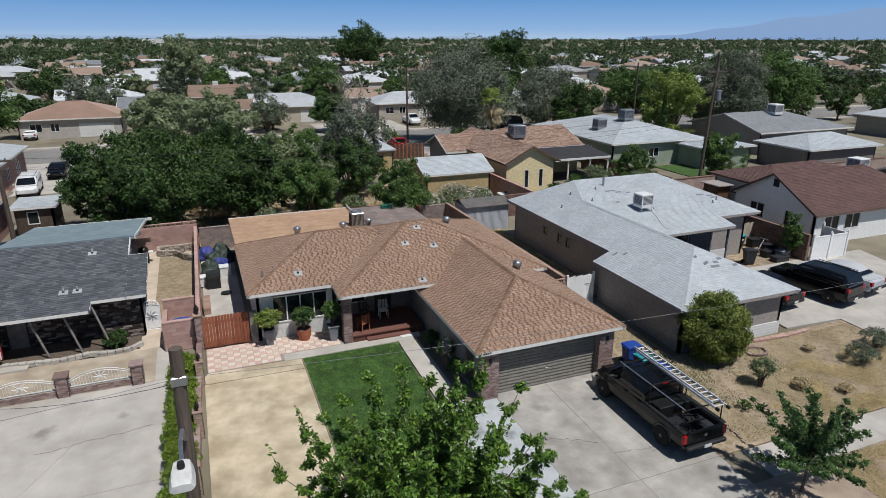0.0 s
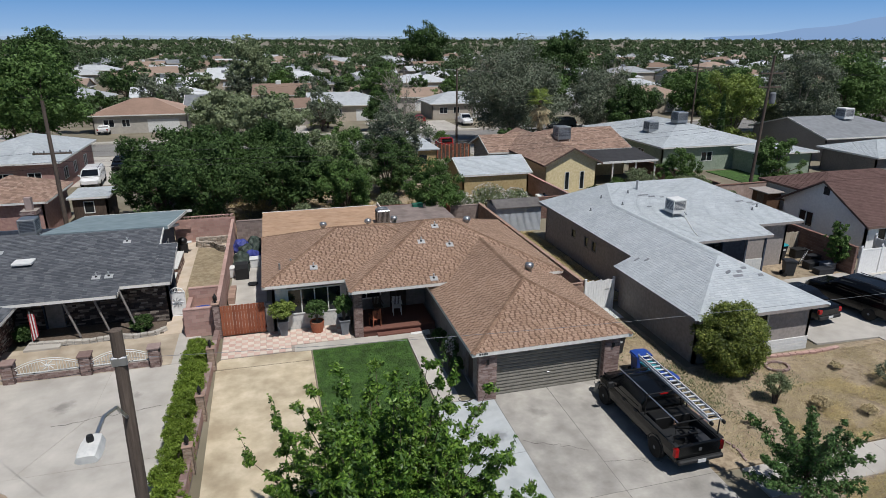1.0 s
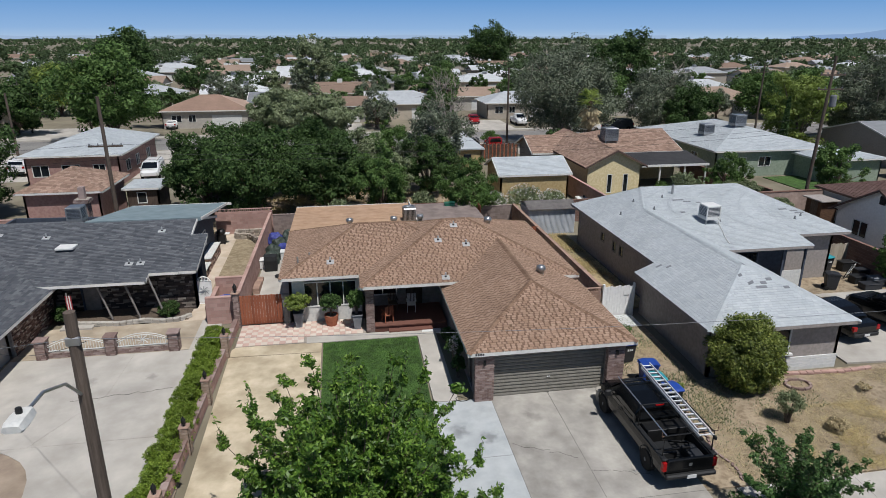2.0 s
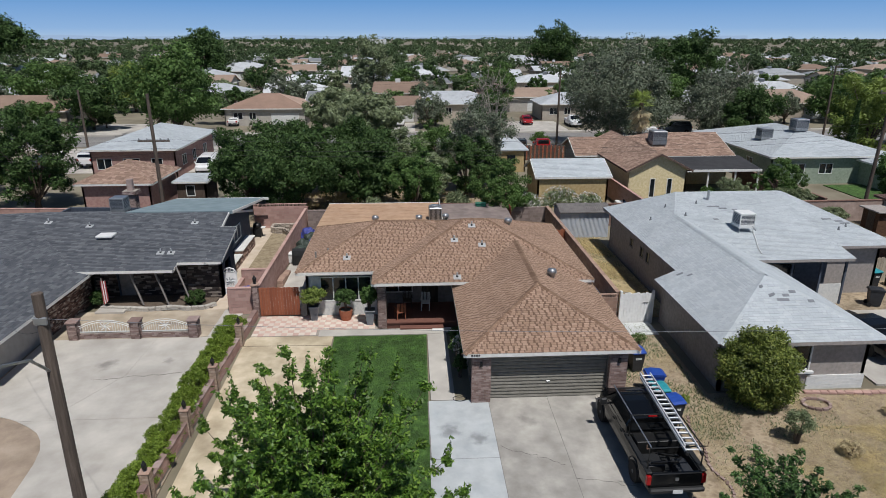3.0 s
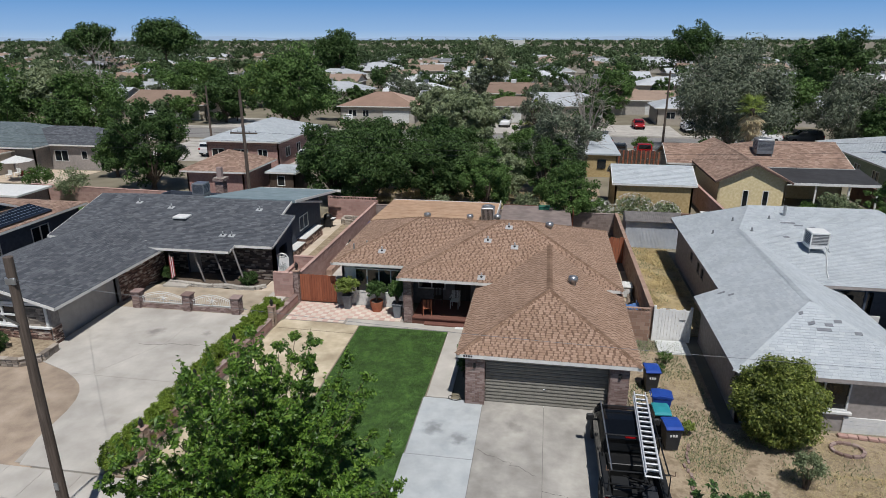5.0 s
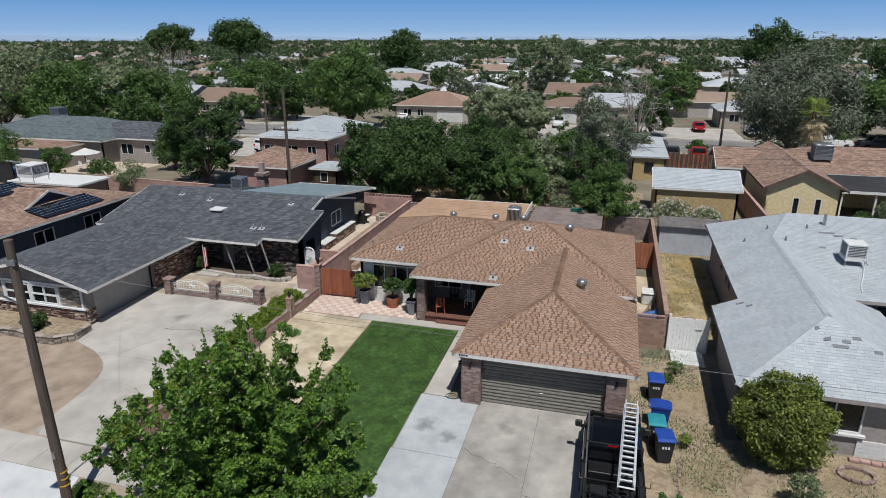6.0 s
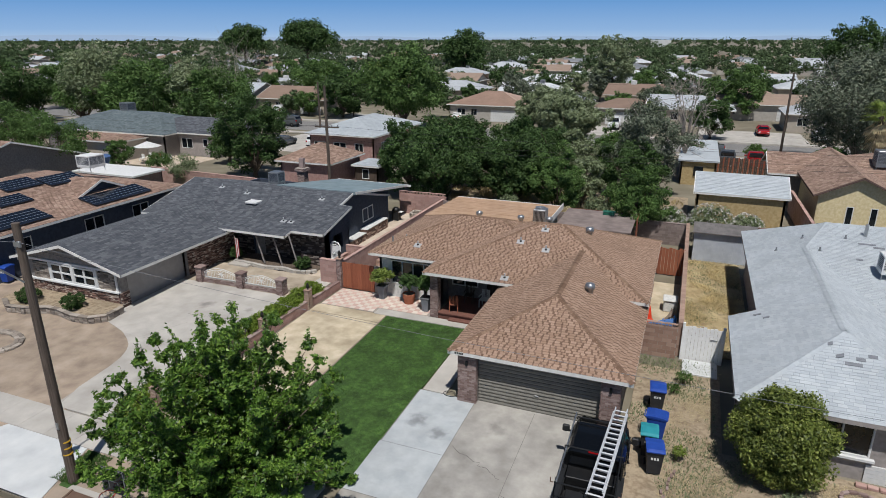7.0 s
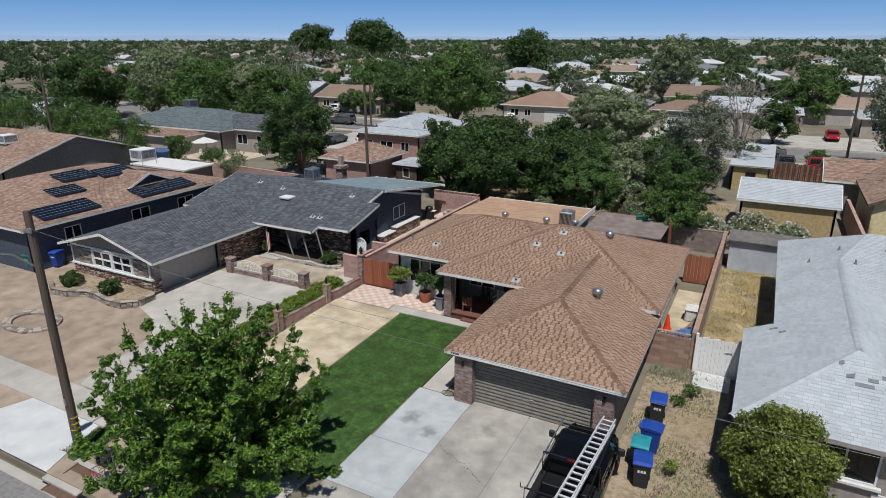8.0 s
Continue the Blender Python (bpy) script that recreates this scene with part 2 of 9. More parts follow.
M["vent_paint"] = mat("weathered_pale_metal", ["a3a5a6", "b3b5b5"], 5, rough=0.5, metal=0.2, stain=0.15)
M["galv"] = mat("galvanised_metal", ["a6a8aa", "b8babb"], 5, rough=0.38, metal=0.85, stain=0.15)
M["alu"] = mat("bare_aluminium", ["b6b8ba", "c9cacb"], 5, rough=0.35, metal=0.9, stain=0.1)
M["ladder_alu"] = mat("dull_ladder_aluminium", ["c3c5c7", "d4d5d6"], 5, rough=0.5, metal=0.35, stain=0.12)
M["black_metal"] = mat("black_metal", ["141414", "1c1c1c"], 5, rough=0.45, stain=0.1)
M["black_plastic"] = mat("black_plastic", ["1a1b1c", "222324"], 5, rough=0.6, stain=0.15)
M["rubber"] = mat("rubber", ["131313", "1b1b1b"], 6, rough=0.85, stain=0.1)
M["paint_black"] = mat("black_car_paint", ["08090a", "0d0e0f"], 1, rough=0.2, spec=0.45, stain=0.1)
M["paint_white"] = mat("white_car_paint", ["d3d4d4", "dcdcdc"], 1, rough=0.2, spec=0.6, stain=0.03)
M["paint_red"] = mat("red_car_paint", ["8d1a1c", "9b2022"], 1, rough=0.2, spec=0.6, stain=0.03)
M["paint_grey"] = mat("grey_car_paint", ["4a4d50", "565a5d"], 1, rough=0.22, spec=0.6, stain=0.03)
M["cover_grey"] = mat("grey_car_cover", ["a2a5a9", "b0b3b6"], 2, rough=0.75, bump=0.5, bump_scale=6, stain=0.1)
M["shed_metal"] = mat("painted_shed_metal", ["b2b8c0", "c0c5cb"], 3, rough=0.55, stain=0.12)
M["shed_roof"] = mat("weathered_shed_roof", ["5f5c5a", "6c6866", "77736f"], 3, rough=0.7, stain=0.2)
M["patio_black"] = mat("black_rolled_roofing", ["2e2e30", "38383a"], 2, rough=0.9, stain=0.2)
M["tail_red"] = mat("tail_lamp_red", ["8b1010", "9b1414"], 1, rough=0.2, stain=0)
M["bin_black"] = mat("dark_bin_plastic", ["24262a", "2e3034"], 4, rough=0.55, stain=0.12)
M["bin_blue"] = mat("blue_bin_lid", ["1f3f8c", "26499a"], 4, rough=0.5, stain=0.1)
M["bin_teal"] = mat("teal_bin_lid", ["29808a", "318e96"], 4, rough=0.5, stain=0.1)
M["bin_green"] = mat("green_bin", ["1d5a4a", "256b58"], 4, rough=0.5, stain=0.1)
M["tarp_blue"] = mat("blue_tarp", ["3c567f", "4a6790"], 4, rough=0.6, stain=0.2)
M["tarp_green"] = mat("dark_green_tarp", ["2a332d", "36413a", "455048"], 4, rough=0.6, bump=0.6, bump_scale=9, stain=0.3, stain_scale=1.5)
M["tarp_violet"] = mat("violet_blue_tarp", ["2f3573", "3c4488", "4b5498"], 4, rough=0.6, bump=0.6, bump_scale=9, stain=0.2)
M["solar"] = mat("solar_glass", ["12161d", "1a1f28"], 2, rough=0.12, spec=0.7, stain=0.05)
M["bark"] = mat("bark", ["4d4238", "5e5247", "6c6054"], 5, bump=0.8, bump_scale=25, stain=0.2, stretch=(3, 3, 0.6))
M["pole_wood"] = mat("creosoted_pole_wood", ["4a4038", "594e45", "665a50"], 4, bump=0.6, bump_scale=25, stain=0.25, stretch=(6, 6, 0.3))
M["bark_pale"] = mat("pale_bark", ["857c72", "958c82", "a39a90"], 5, bump=0.5, stain=0.15)
M["leaf_near"] = mat("bright_green_leaf", ["314e1a", "476823", "658731", "91ad4f"], 1.2, 0.4, rough=0.45, rand="island", stain=0.3, stain_scale=0.9, leaf=0.32, spec=0.4)
M["leaf_dark"] = mat("dark_green_leaf", ["2c3f1f", "3a5028", "496134", "5d7644"], 0.8, 0.4, rough=0.6, rand="island", stain=0.3, stain_scale=0.35, leaf=0.22, spec=0.2)
M["leaf_bush"] = mat("yellow_olive_leaf", ["444f24", "5c6a2e", "7c883f", "a3a95c"], 1.5, 0.4, rough=0.5, rand="island", stain=0.3, stain_scale=1.5, leaf=0.32, spec=0.3)
M["leaf_young"] = mat("young_tree_leaf", ["2f4824", "3f5c2e", "52713b", "6c8a50"], 0.8, 0.4, rough=0.5, rand="island", stain=0.3, stain_scale=0.5, leaf=0.25, spec=0.3)
M["leaf_mid"] = mat("green_leaf", ["3c5427", "4a6431", "5b763e", "718a50"], 0.8, 0.4, rough=0.6, rand="island", stain=0.3, stain_scale=0.35, leaf=0.25, spec=0.2)
M["leaf_olive"] = mat("olive_leaf", ["5e6a48", "707c58", "85906c", "9ba584"], 0.8, 0.4, rough=0.6, rand="island", stain=0.25, stain_scale=0.3, leaf=0.25, spec=0.3)
M["leaf_grey"] = mat("grey_green_leaf", ["525b48", "616a56", "727a66", "868d7a"], 0.8, 0.4, rough=0.6, rand="island", stain=0.2, stain_scale=0.3, leaf=0.2, spec=0.2)
M["leaf_yellow"] = mat("yellow_green_leaf", ["5f6f2e", "71823a", "859649", "9aa95c"], 1.5, 0.4, rough=0.5, rand="island", stain=0.2, leaf=0.35, spec=0.3)
M["leaf_far"] = mat("far_foliage", ["36462a", "435435", "536543", "687856"], 0.05, 0.75, rough=0.7, rand="island", stain=0.4, stain_scale=0.03, leaf=0.15, spec=0.2)
M["petal"] = mat("white_petal", ["c8c4c0", "dcd8d4"], 2, rand="island", stain=0, leaf=0.3)
M["terracotta"] = mat("terracotta", ["94583f", "a3654b"], 6, stain=0.15)
M["pot_grey"] = mat("grey_planter", ["6f7276", "7c7f83"], 6, stain=0.15)
M["tile_red"] = mat("rose_paver", ["b99b8f", "c0a497", "c7ac9f"], 5, rand="object", detail=0.4, stain=0.15)
M["tile_cream"] = mat("cream_paver", ["c3b5a7", "cabeb0", "d0c5b8"], 5, rand="object", detail=0.4, stain=0.15)
M["orange"] = mat("orange_plastic", ["c8371d", "d8452a"], 4, rough=0.5, stain=0.05)
M["blue_rail"] = mat("blue_painted_metal", ["3a6aa8", "4676b4"], 4, rough=0.5, stain=0.1)
M["flag_red"] = mat("red_cloth", ["8d2f33", "98383b"], 4, stain=0.1)
M["yellow_band"] = mat("yellow_band", ["c39a2a", "d0a834"], 4, stain=0.1)
# An even glowing blue stands in for haze over the far mountains and hills.
M["mountain"] = bpy.data.materials.new("painted_haze_mountain")
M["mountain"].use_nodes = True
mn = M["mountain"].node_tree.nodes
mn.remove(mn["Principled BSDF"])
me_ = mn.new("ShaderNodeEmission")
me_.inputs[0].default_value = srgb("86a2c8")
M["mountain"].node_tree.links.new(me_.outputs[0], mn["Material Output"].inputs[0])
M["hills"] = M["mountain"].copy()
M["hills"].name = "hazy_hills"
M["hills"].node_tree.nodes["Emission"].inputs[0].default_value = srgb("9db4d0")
M["rust"] = mat("rusty_steel", ["5b463a", "6b5446"], 5, rough=0.8, stain=0.2)


# ---- building helpers ----
def gz(y):
    """Height of the lots: the front yards rise gently from the kerb to the houses."""
    return min(0.1, max(-0.3, -0.3 + (y - 11.0) * 0.025))


def thing(name, x, y, z, label, category, group="", kind=""):
    ob = new(name)
    ob.location = (x, y, z)
    ob.empty_display_size = 0.3
    return tagged(ob, label, category, group, kind)


def root_of(ob):
    while ob.parent:
        ob = ob.parent
    return ob


def part(name, bm, material, parent, label="", kind="", smooth=False):
    """Links a bmesh or mesh, in world coordinates, as one mesh object under a thing or a part."""
    if isinstance(bm, bmesh.types.BMesh):
        me = bpy.data.meshes.new(name)
        bm.to_mesh(me)
        bm.free()
    else:
        me = bm
    if parent is not None:
        o = root_of(parent).location
        me.transform(Matrix.Translation(-Vector(o)))
    if smooth:
        me.polygons.foreach_set("use_smooth", [True] * len(me.polygons))
    me.materials.append(M[material] if isinstance(material, str) else material)
    ob = new(name, me)
    ob.parent = parent
    return tagged(ob, label, "", "", kind)


def solo(name, bm, material, label, category, group="", kind="", smooth=False):
    """A thing that is one mesh."""
    return tagged(part(name, bm, material, None, "", "", smooth), label, category, group, kind)


def box(bm, x0, x1, y0, y1, z0, z1, bev=0.0):
    r = bmesh.ops.create_cube(bm, size=1.0)
    v = r["verts"]
    bmesh.ops.scale(bm, vec=(x1 - x0, y1 - y0, z1 - z0), verts=v)
    bmesh.ops.translate(bm, vec=((x0 + x1) / 2, (y0 + y1) / 2, (z0 + z1) / 2), verts=v)
    if bev:
        es = list({e for q in v for e in q.link_edges})
        bmesh.ops.bevel(bm, geom=es, offset=bev, segments=1, affect="EDGES", clamp_overlap=True)
    return v


def bx(*a, bev=0.0):
    bm = bmesh.new()
    box(bm, *a, bev=bev)
    return bm


def tube(bm, pts, r, seg=8, r2=None):
    """A round bar through points, tapering from r to r2."""
    r2 = r if r2 is None else r2
    rings = []
    n = len(pts)
    for i, p in enumerate(pts):
        p = Vector(p)
        d = (Vector(pts[min(i + 1, n - 1)]) - Vector(pts[max(i - 1, 0)])).normalized()
        a = d.cross(Vector((0, 0, 1)) if abs(d.z) < 0.9 else Vector((1, 0, 0))).normalized()
        b = d.cross(a)
        k = r + (r2 - r) * i / max(1, n - 1)
        rings.append([bm.verts.new(p + k * (math.cos(t) * a + math.sin(t) * b)) for t in (2 * math.pi * j / seg for j in range(seg))])
    for p, q in zip(rings, rings[1:]):
        for j in range(seg):
            bm.faces.new((p[j], p[(j + 1) % seg], q[(j + 1) % seg], q[j]))
    bm.faces.new(rings[0][::-1])
    bm.faces.new(rings[-1])


def tb(pts, r, seg=8, r2=None):
    bm = bmesh.new()
    tube(bm, pts, r, seg, r2)
    return bm


def lathe(bm, x, y, prof, seg=16):
    """A turned solid: prof is a list of (radius, z)."""
    rings = [[bm.verts.new((x + r * math.cos(2 * math.pi * j / seg), y + r * math.sin(2 * math.pi * j / seg), z)) for j in range(seg)] for r, z in prof]
    for p, q in zip(rings, rings[1:]):
        for j in range(seg):
            bm.faces.new((p[j], p[(j + 1) % seg], q[(j + 1) % seg], q[j]))
    bm.faces.new(rings[0][::-1])
    bm.faces.new(rings[-1])


def prism(bm, outline, z0, z1, tilt=None):
    """An upright prism over an outline (counter-clockwise); tilt(x, y) may lift both ends."""
    h = tilt or (lambda x, y: 0)
    a = [bm.verts.new((x, y, z0 + h(x, y))) for x, y in outline]
    b = [bm.verts.new((x, y, z1 + h(x, y))) for x, y in outline]
    n = len(outline)
    bm.faces.new(a[::-1])
    bm.faces.new(b)
    for i in range(n):
        bm.faces.new((a[i], a[(i + 1) % n], b[(i + 1) % n], b[i]))


def slab(outline, top=0.03, deep=0.15, flat=None):
    """A paving or soil slab that follows the slope of the lots."""
    bm = bmesh.new()
    prism(bm, outline, -deep, top, (lambda x, y: gz(y)) if flat is None else (lambda x, y: flat))
    return bm


def rect(x0, x1, y0, y1):
    return [(x0, y0), (x1, y0), (x1, y1), (x0, y1)]


def profile(bm, side, x0, x1):
    """A solid of constant section along x: side is a list of (y, z)."""
    a = [bm.verts.new((x0, y, z)) for y, z in side]
    b = [bm.verts.new((x1, y, z)) for y, z in side]
    n = len(side)
    bm.faces.new(a)
    bm.faces.new(b[::-1])
    for i in range(n):
        bm.faces.new((a[i], b[i], b[(i + 1) % n], a[(i + 1) % n]))
    bmesh.ops.recalc_face_normals(bm, faces=bm.faces)


def panel(us, vs, solid, th, m):
    """One connected sheet of thickness th from grid cells; solid(i, j) tells which cells exist."""
    bm = bmesh.new()
    fr = {}
    def vert(i, j, k):
        if (i, j, k) not in fr:
            fr[i, j, k] = bm.verts.new(m @ Vector((us[i], k * th, vs[j])))
        return fr[i, j, k]
    nu, nv = len(us) - 1, len(vs) - 1
    ok = lambda i, j: 0 <= i < nu and 0 <= j < nv and solid(i, j)
    for i in range(nu):
        for j in range(nv):
            if not solid(i, j):
                continue
            bm.faces.new((vert(i, j, 0), vert(i + 1, j, 0), vert(i + 1, j + 1, 0), vert(i, j + 1, 0)))
            bm.faces.new((vert(i, j + 1, 1), vert(i + 1, j + 1, 1), vert(i + 1, j, 1), vert(i, j, 1)))
            if not ok(i - 1, j):
                bm.faces.new((vert(i, j, 0), vert(i, j + 1, 0), vert(i, j + 1, 1), vert(i, j, 1)))
            if not ok(i + 1, j):
                bm.faces.new((vert(i + 1, j, 1), vert(i + 1, j + 1, 1), vert(i + 1, j + 1, 0), vert(i + 1, j, 0)))
            if not ok(i, j - 1):
                bm.faces.new((vert(i, j, 1), vert(i + 1, j, 1), vert(i + 1, j, 0), vert(i, j, 0)))
            if not ok(i, j + 1):
                bm.faces.new((vert(i, j + 1, 0), vert(i + 1, j + 1, 0), vert(i + 1, j + 1, 1), vert(i, j + 1, 1)))
    return bm


def along(p, d):
    """Axes along a wall: x along it, y into it."""
    d = Vector((d[0], d[1], 0)).normalized()
    return Matrix(((d.x, -d.y, 0, p[0]), (d.y, d.x, 0, p[1]), (0, 0, 1, 0), (0, 0, 0, 1)))


def wall_run(p, q, z0, z1, th=0.15, holes=()):
    """A wall from p to q with real openings (u0, u1, v0, v1), measured along it and above z0."""
    length = math.hypot(q[0] - p[0], q[1] - p[1])
    us = sorted({0.0, length, *[min(u, length) for h in holes for u in h[:2]]})
    vs = sorted({z0, z1, *[min(z0 + v, z1) for h in holes for v in h[2:]]})
    inside = lambda u, v: any(h[0] < u < h[1] and h[2] < v - z0 < h[3] for h in holes)
    return panel(us, vs, lambda i, j: not inside((us[i] + us[i + 1]) / 2, (vs[j] + vs[j + 1]) / 2), th, along(p, (q[0] - p[0], q[1] - p[1])))


def walls(name, material, parent, *runs):
    for r in runs:
        part(name, wall_run(*r), material, parent)


def window(parent, p, d, w, z0, z1, mull=1, bars=0, inset=0.06, frame="white", pane="glass", fw=0.06):
    """A window in a wall: one frame with mullions, and one pane for each light. p: corner of the opening, d: direction along the wall."""
    m = along(p, d)
    us, vs = [0.0], [z0]
    for i in range(mull + 1):
        us += [(w - fw) * i / (mull + 1) + fw, (w - fw) * (i + 1) / (mull + 1)]
    us.append(w)
    for k in range(bars + 1):
        vs += [z0 + (z1 - z0 - fw) * k / (bars + 1) + fw, z0 + (z1 - z0 - fw) * (k + 1) / (bars + 1)]
    vs.append(z1)
    bm = panel(us, vs, lambda i, j: i % 2 == 0 or j % 2 == 0, inset + 0.03, m @ Matrix.Translation((0, -0.03, 0)))
    win = part("window", bm, frame, parent)
    for i in range(mull + 1):
        bm = bx(us[2 * i + 1], us[2 * i + 2], inset - 0.03, inset - 0.015, z0 + fw, z1 - fw)
        bm.transform(m)
        part("pane", bm, pane, win)
    return win


def hip_planes(x0, x1, y0, y1, z, slope, axis, e0="hip", e1="hip"):
    """The planes of a hip or gable roof, each a convex outline that starts with its eave."""
    if axis == "x":
        pl, top, gab = hip_planes(y0, y1, x0, x1, z, slope, "y", e0, e1)
        f = lambda q: [Vector((p.y, p.x, p.z)) for p in q]
        return [[f(p)[1], f(p)[0], *f(p)[:1:-1]] for p in pl], top, [f(p) for p in gab]
    h = (x1 - x0) / 2
    xm, top = x0 + h, z + h * slope
    a = y0 + (h if e0 == "hip" else 0)
    b = y1 - (h if e1 == "hip" else 0)
    if a > b:
        a = b = (a + b) / 2
    V = Vector
    planes = [
        [V((x0, y1, z)), V((x0, y0, z)), V((xm, a, top)), V((xm, b, top))],
        [V((x1, y0, z)), V((x1, y1, z)), V((xm, b, top)), V((xm, a, top))],
    ]
    gables = []
    for e, y, yy, flip in ((e0, y0, a, False), (e1, y1, b, True)):
        tri = [V((x0, y, z)), V((x1, y, z)), V((xm, yy, top))]
        if flip:
            tri = [tri[1], tri[0], tri[2]]
        (planes if e == "hip" else gables).append(tri)
    return planes, top, gables


def courses(planes, course=0.15, tab=0.32, rise=0.018, seed=1, keep=None, phase=None, pieces=None, gap=0.008):
    """Overlapping roofing tabs laid in courses on the planes, as one mesh; each tab is an island."""
    rng = np.random.default_rng(seed)
    vs, fs = [], []
    for poly in planes:
        o = poly[0]
        u = (poly[1] - poly[0]).normalized()
        nn = u.cross(poly[2] - poly[0]).normalized()
        if nn.z < 0:
            nn = -nn
        v = nn.cross(u)
        if v.z < 0:
            v = -v
        pu = [((p - o).dot(u), (p - o).dot(v)) for p in poly]
        vmax = max(q[1] for q in pu)
        k = 0
        while k * course < vmax - 0.02:
            va, vb = k * course, min((k + 1) * course + 0.02, vmax)
            vm = min((k + 0.5) * course, vmax)
            xs = []
            for (ua, wa), (ub, wb) in zip(pu, pu[1:] + pu[:1]):
                if (wa - vm) * (wb - vm) <= 0 and wa != wb:
                    xs.append(ua + (ub - ua) * (vm - wa) / (wb - wa))
            k += 1
            if len(xs) < 2:
                continue
            lo, hi = min(xs), max(xs)
            s = lo - rng.random() * (1.0 if phase is None else 1.92) * tab
            odd = 0
            while s < hi:
                w = tab * ((0.55 + 0.8 * rng.random()) if phase is None else (0.6 + 0.8 * rng.random()))
                odd += 1
                if phase is not None:
                    w *= 0.62 if odd % 2 else 1.3
                a, b = max(s, lo), min(s + w - gap, hi)
                s += w
                r = rise * (0.8 + 0.5 * rng.random())
                if b - a < 0.03 or (phase is not None and odd % 2 == phase):
                    continue
                p = [o + u * a + v * va + nn * r, o + u * b + v * va + nn * r, o + u * b + v * vb + nn * 0.003, o + u * a + v * vb + nn * 0.003,
                     o + u * a + v * va - nn * 0.004, o + u * b + v * va - nn * 0.004]
                if keep and not keep(p[0]):
                    if pieces is not None and phase in (None, 1) and len(pieces) < 300:
                        pieces.append((p[0], u, v, nn, b - a, (p[3] - p[0]).length))
                    elif phase == 0 and pieces is not None and len(pieces) < 300:
                        pieces.append((p[0], u, v, nn, b - a, (p[3] - p[0]).length))
                    continue
                i = len(vs)
                vs.extend(q[:] for q in p)
                fs.append((i, i + 1, i + 2, i + 3))
                fs.append((i + 4, i + 5, i + 1, i))
    me = bpy.data.meshes.new("shingles")
    me.from_pydata(vs, [], fs)
    return me


def single_shingles(parent, pieces, material):
    """Single roofing tabs as parts that share one mesh."""
    if not pieces:
        return
    me = bpy.data.meshes.new("shingle")
    me.from_pydata([(0, 0, 0), (1, 0, 0), (1, 1, -0.015), (0, 1, -0.015), (0, 0, -0.02), (1, 0, -0.02)], [], [(0, 1, 2, 3), (4, 5, 1, 0)])
    me.materials.append(M[material])
    o = root_of(parent).location
    for p, u, v, n, w, h in pieces:
        ob = new("shingle", me)
        ob.parent = parent
        m = Matrix((u, v, n)).transposed().to_4x4()
        ob.matrix_basis = Matrix.Translation(p - Vector(o)) @ m @ Matrix.Diagonal((w, h, 1, 1))


def caps(lines, step=0.2, w=0.14, rise=0.02, seed=3):
    """Ridge and hip caps: short folded pieces along lines between two points."""
    rng = np.random.default_rng(seed)
    vs, fs = [], []
    for p, q in lines:
        p, q = Vector(p), Vector(q)
        d = q - p
        n = int(d.length / step)
        d.normalize()
        s = d.cross(Vector((0, 0, 1))).normalized()
        up = s.cross(d)
        for i in range(n):
            a = p + d * (i * step)
            b = a + d * (step * 1.15)
            r0, r1 = rise + 0.012, rise
            drop = 0.055
            i0 = len(vs)
            for e, r in ((a, r0), (b, r1)):
                vs.extend([(e - s * w + up * (r - drop))[:], (e + up * r)[:], (e + s * w + up * (r - drop))[:]])
            fs.extend([(i0, i0 + 1, i0 + 4, i0 + 3), (i0 + 1, i0 + 2, i0 + 5, i0 + 4)])
    me = bpy.data.meshes.new("ridge_caps")
    me.from_pydata(vs, [], fs)
    return me


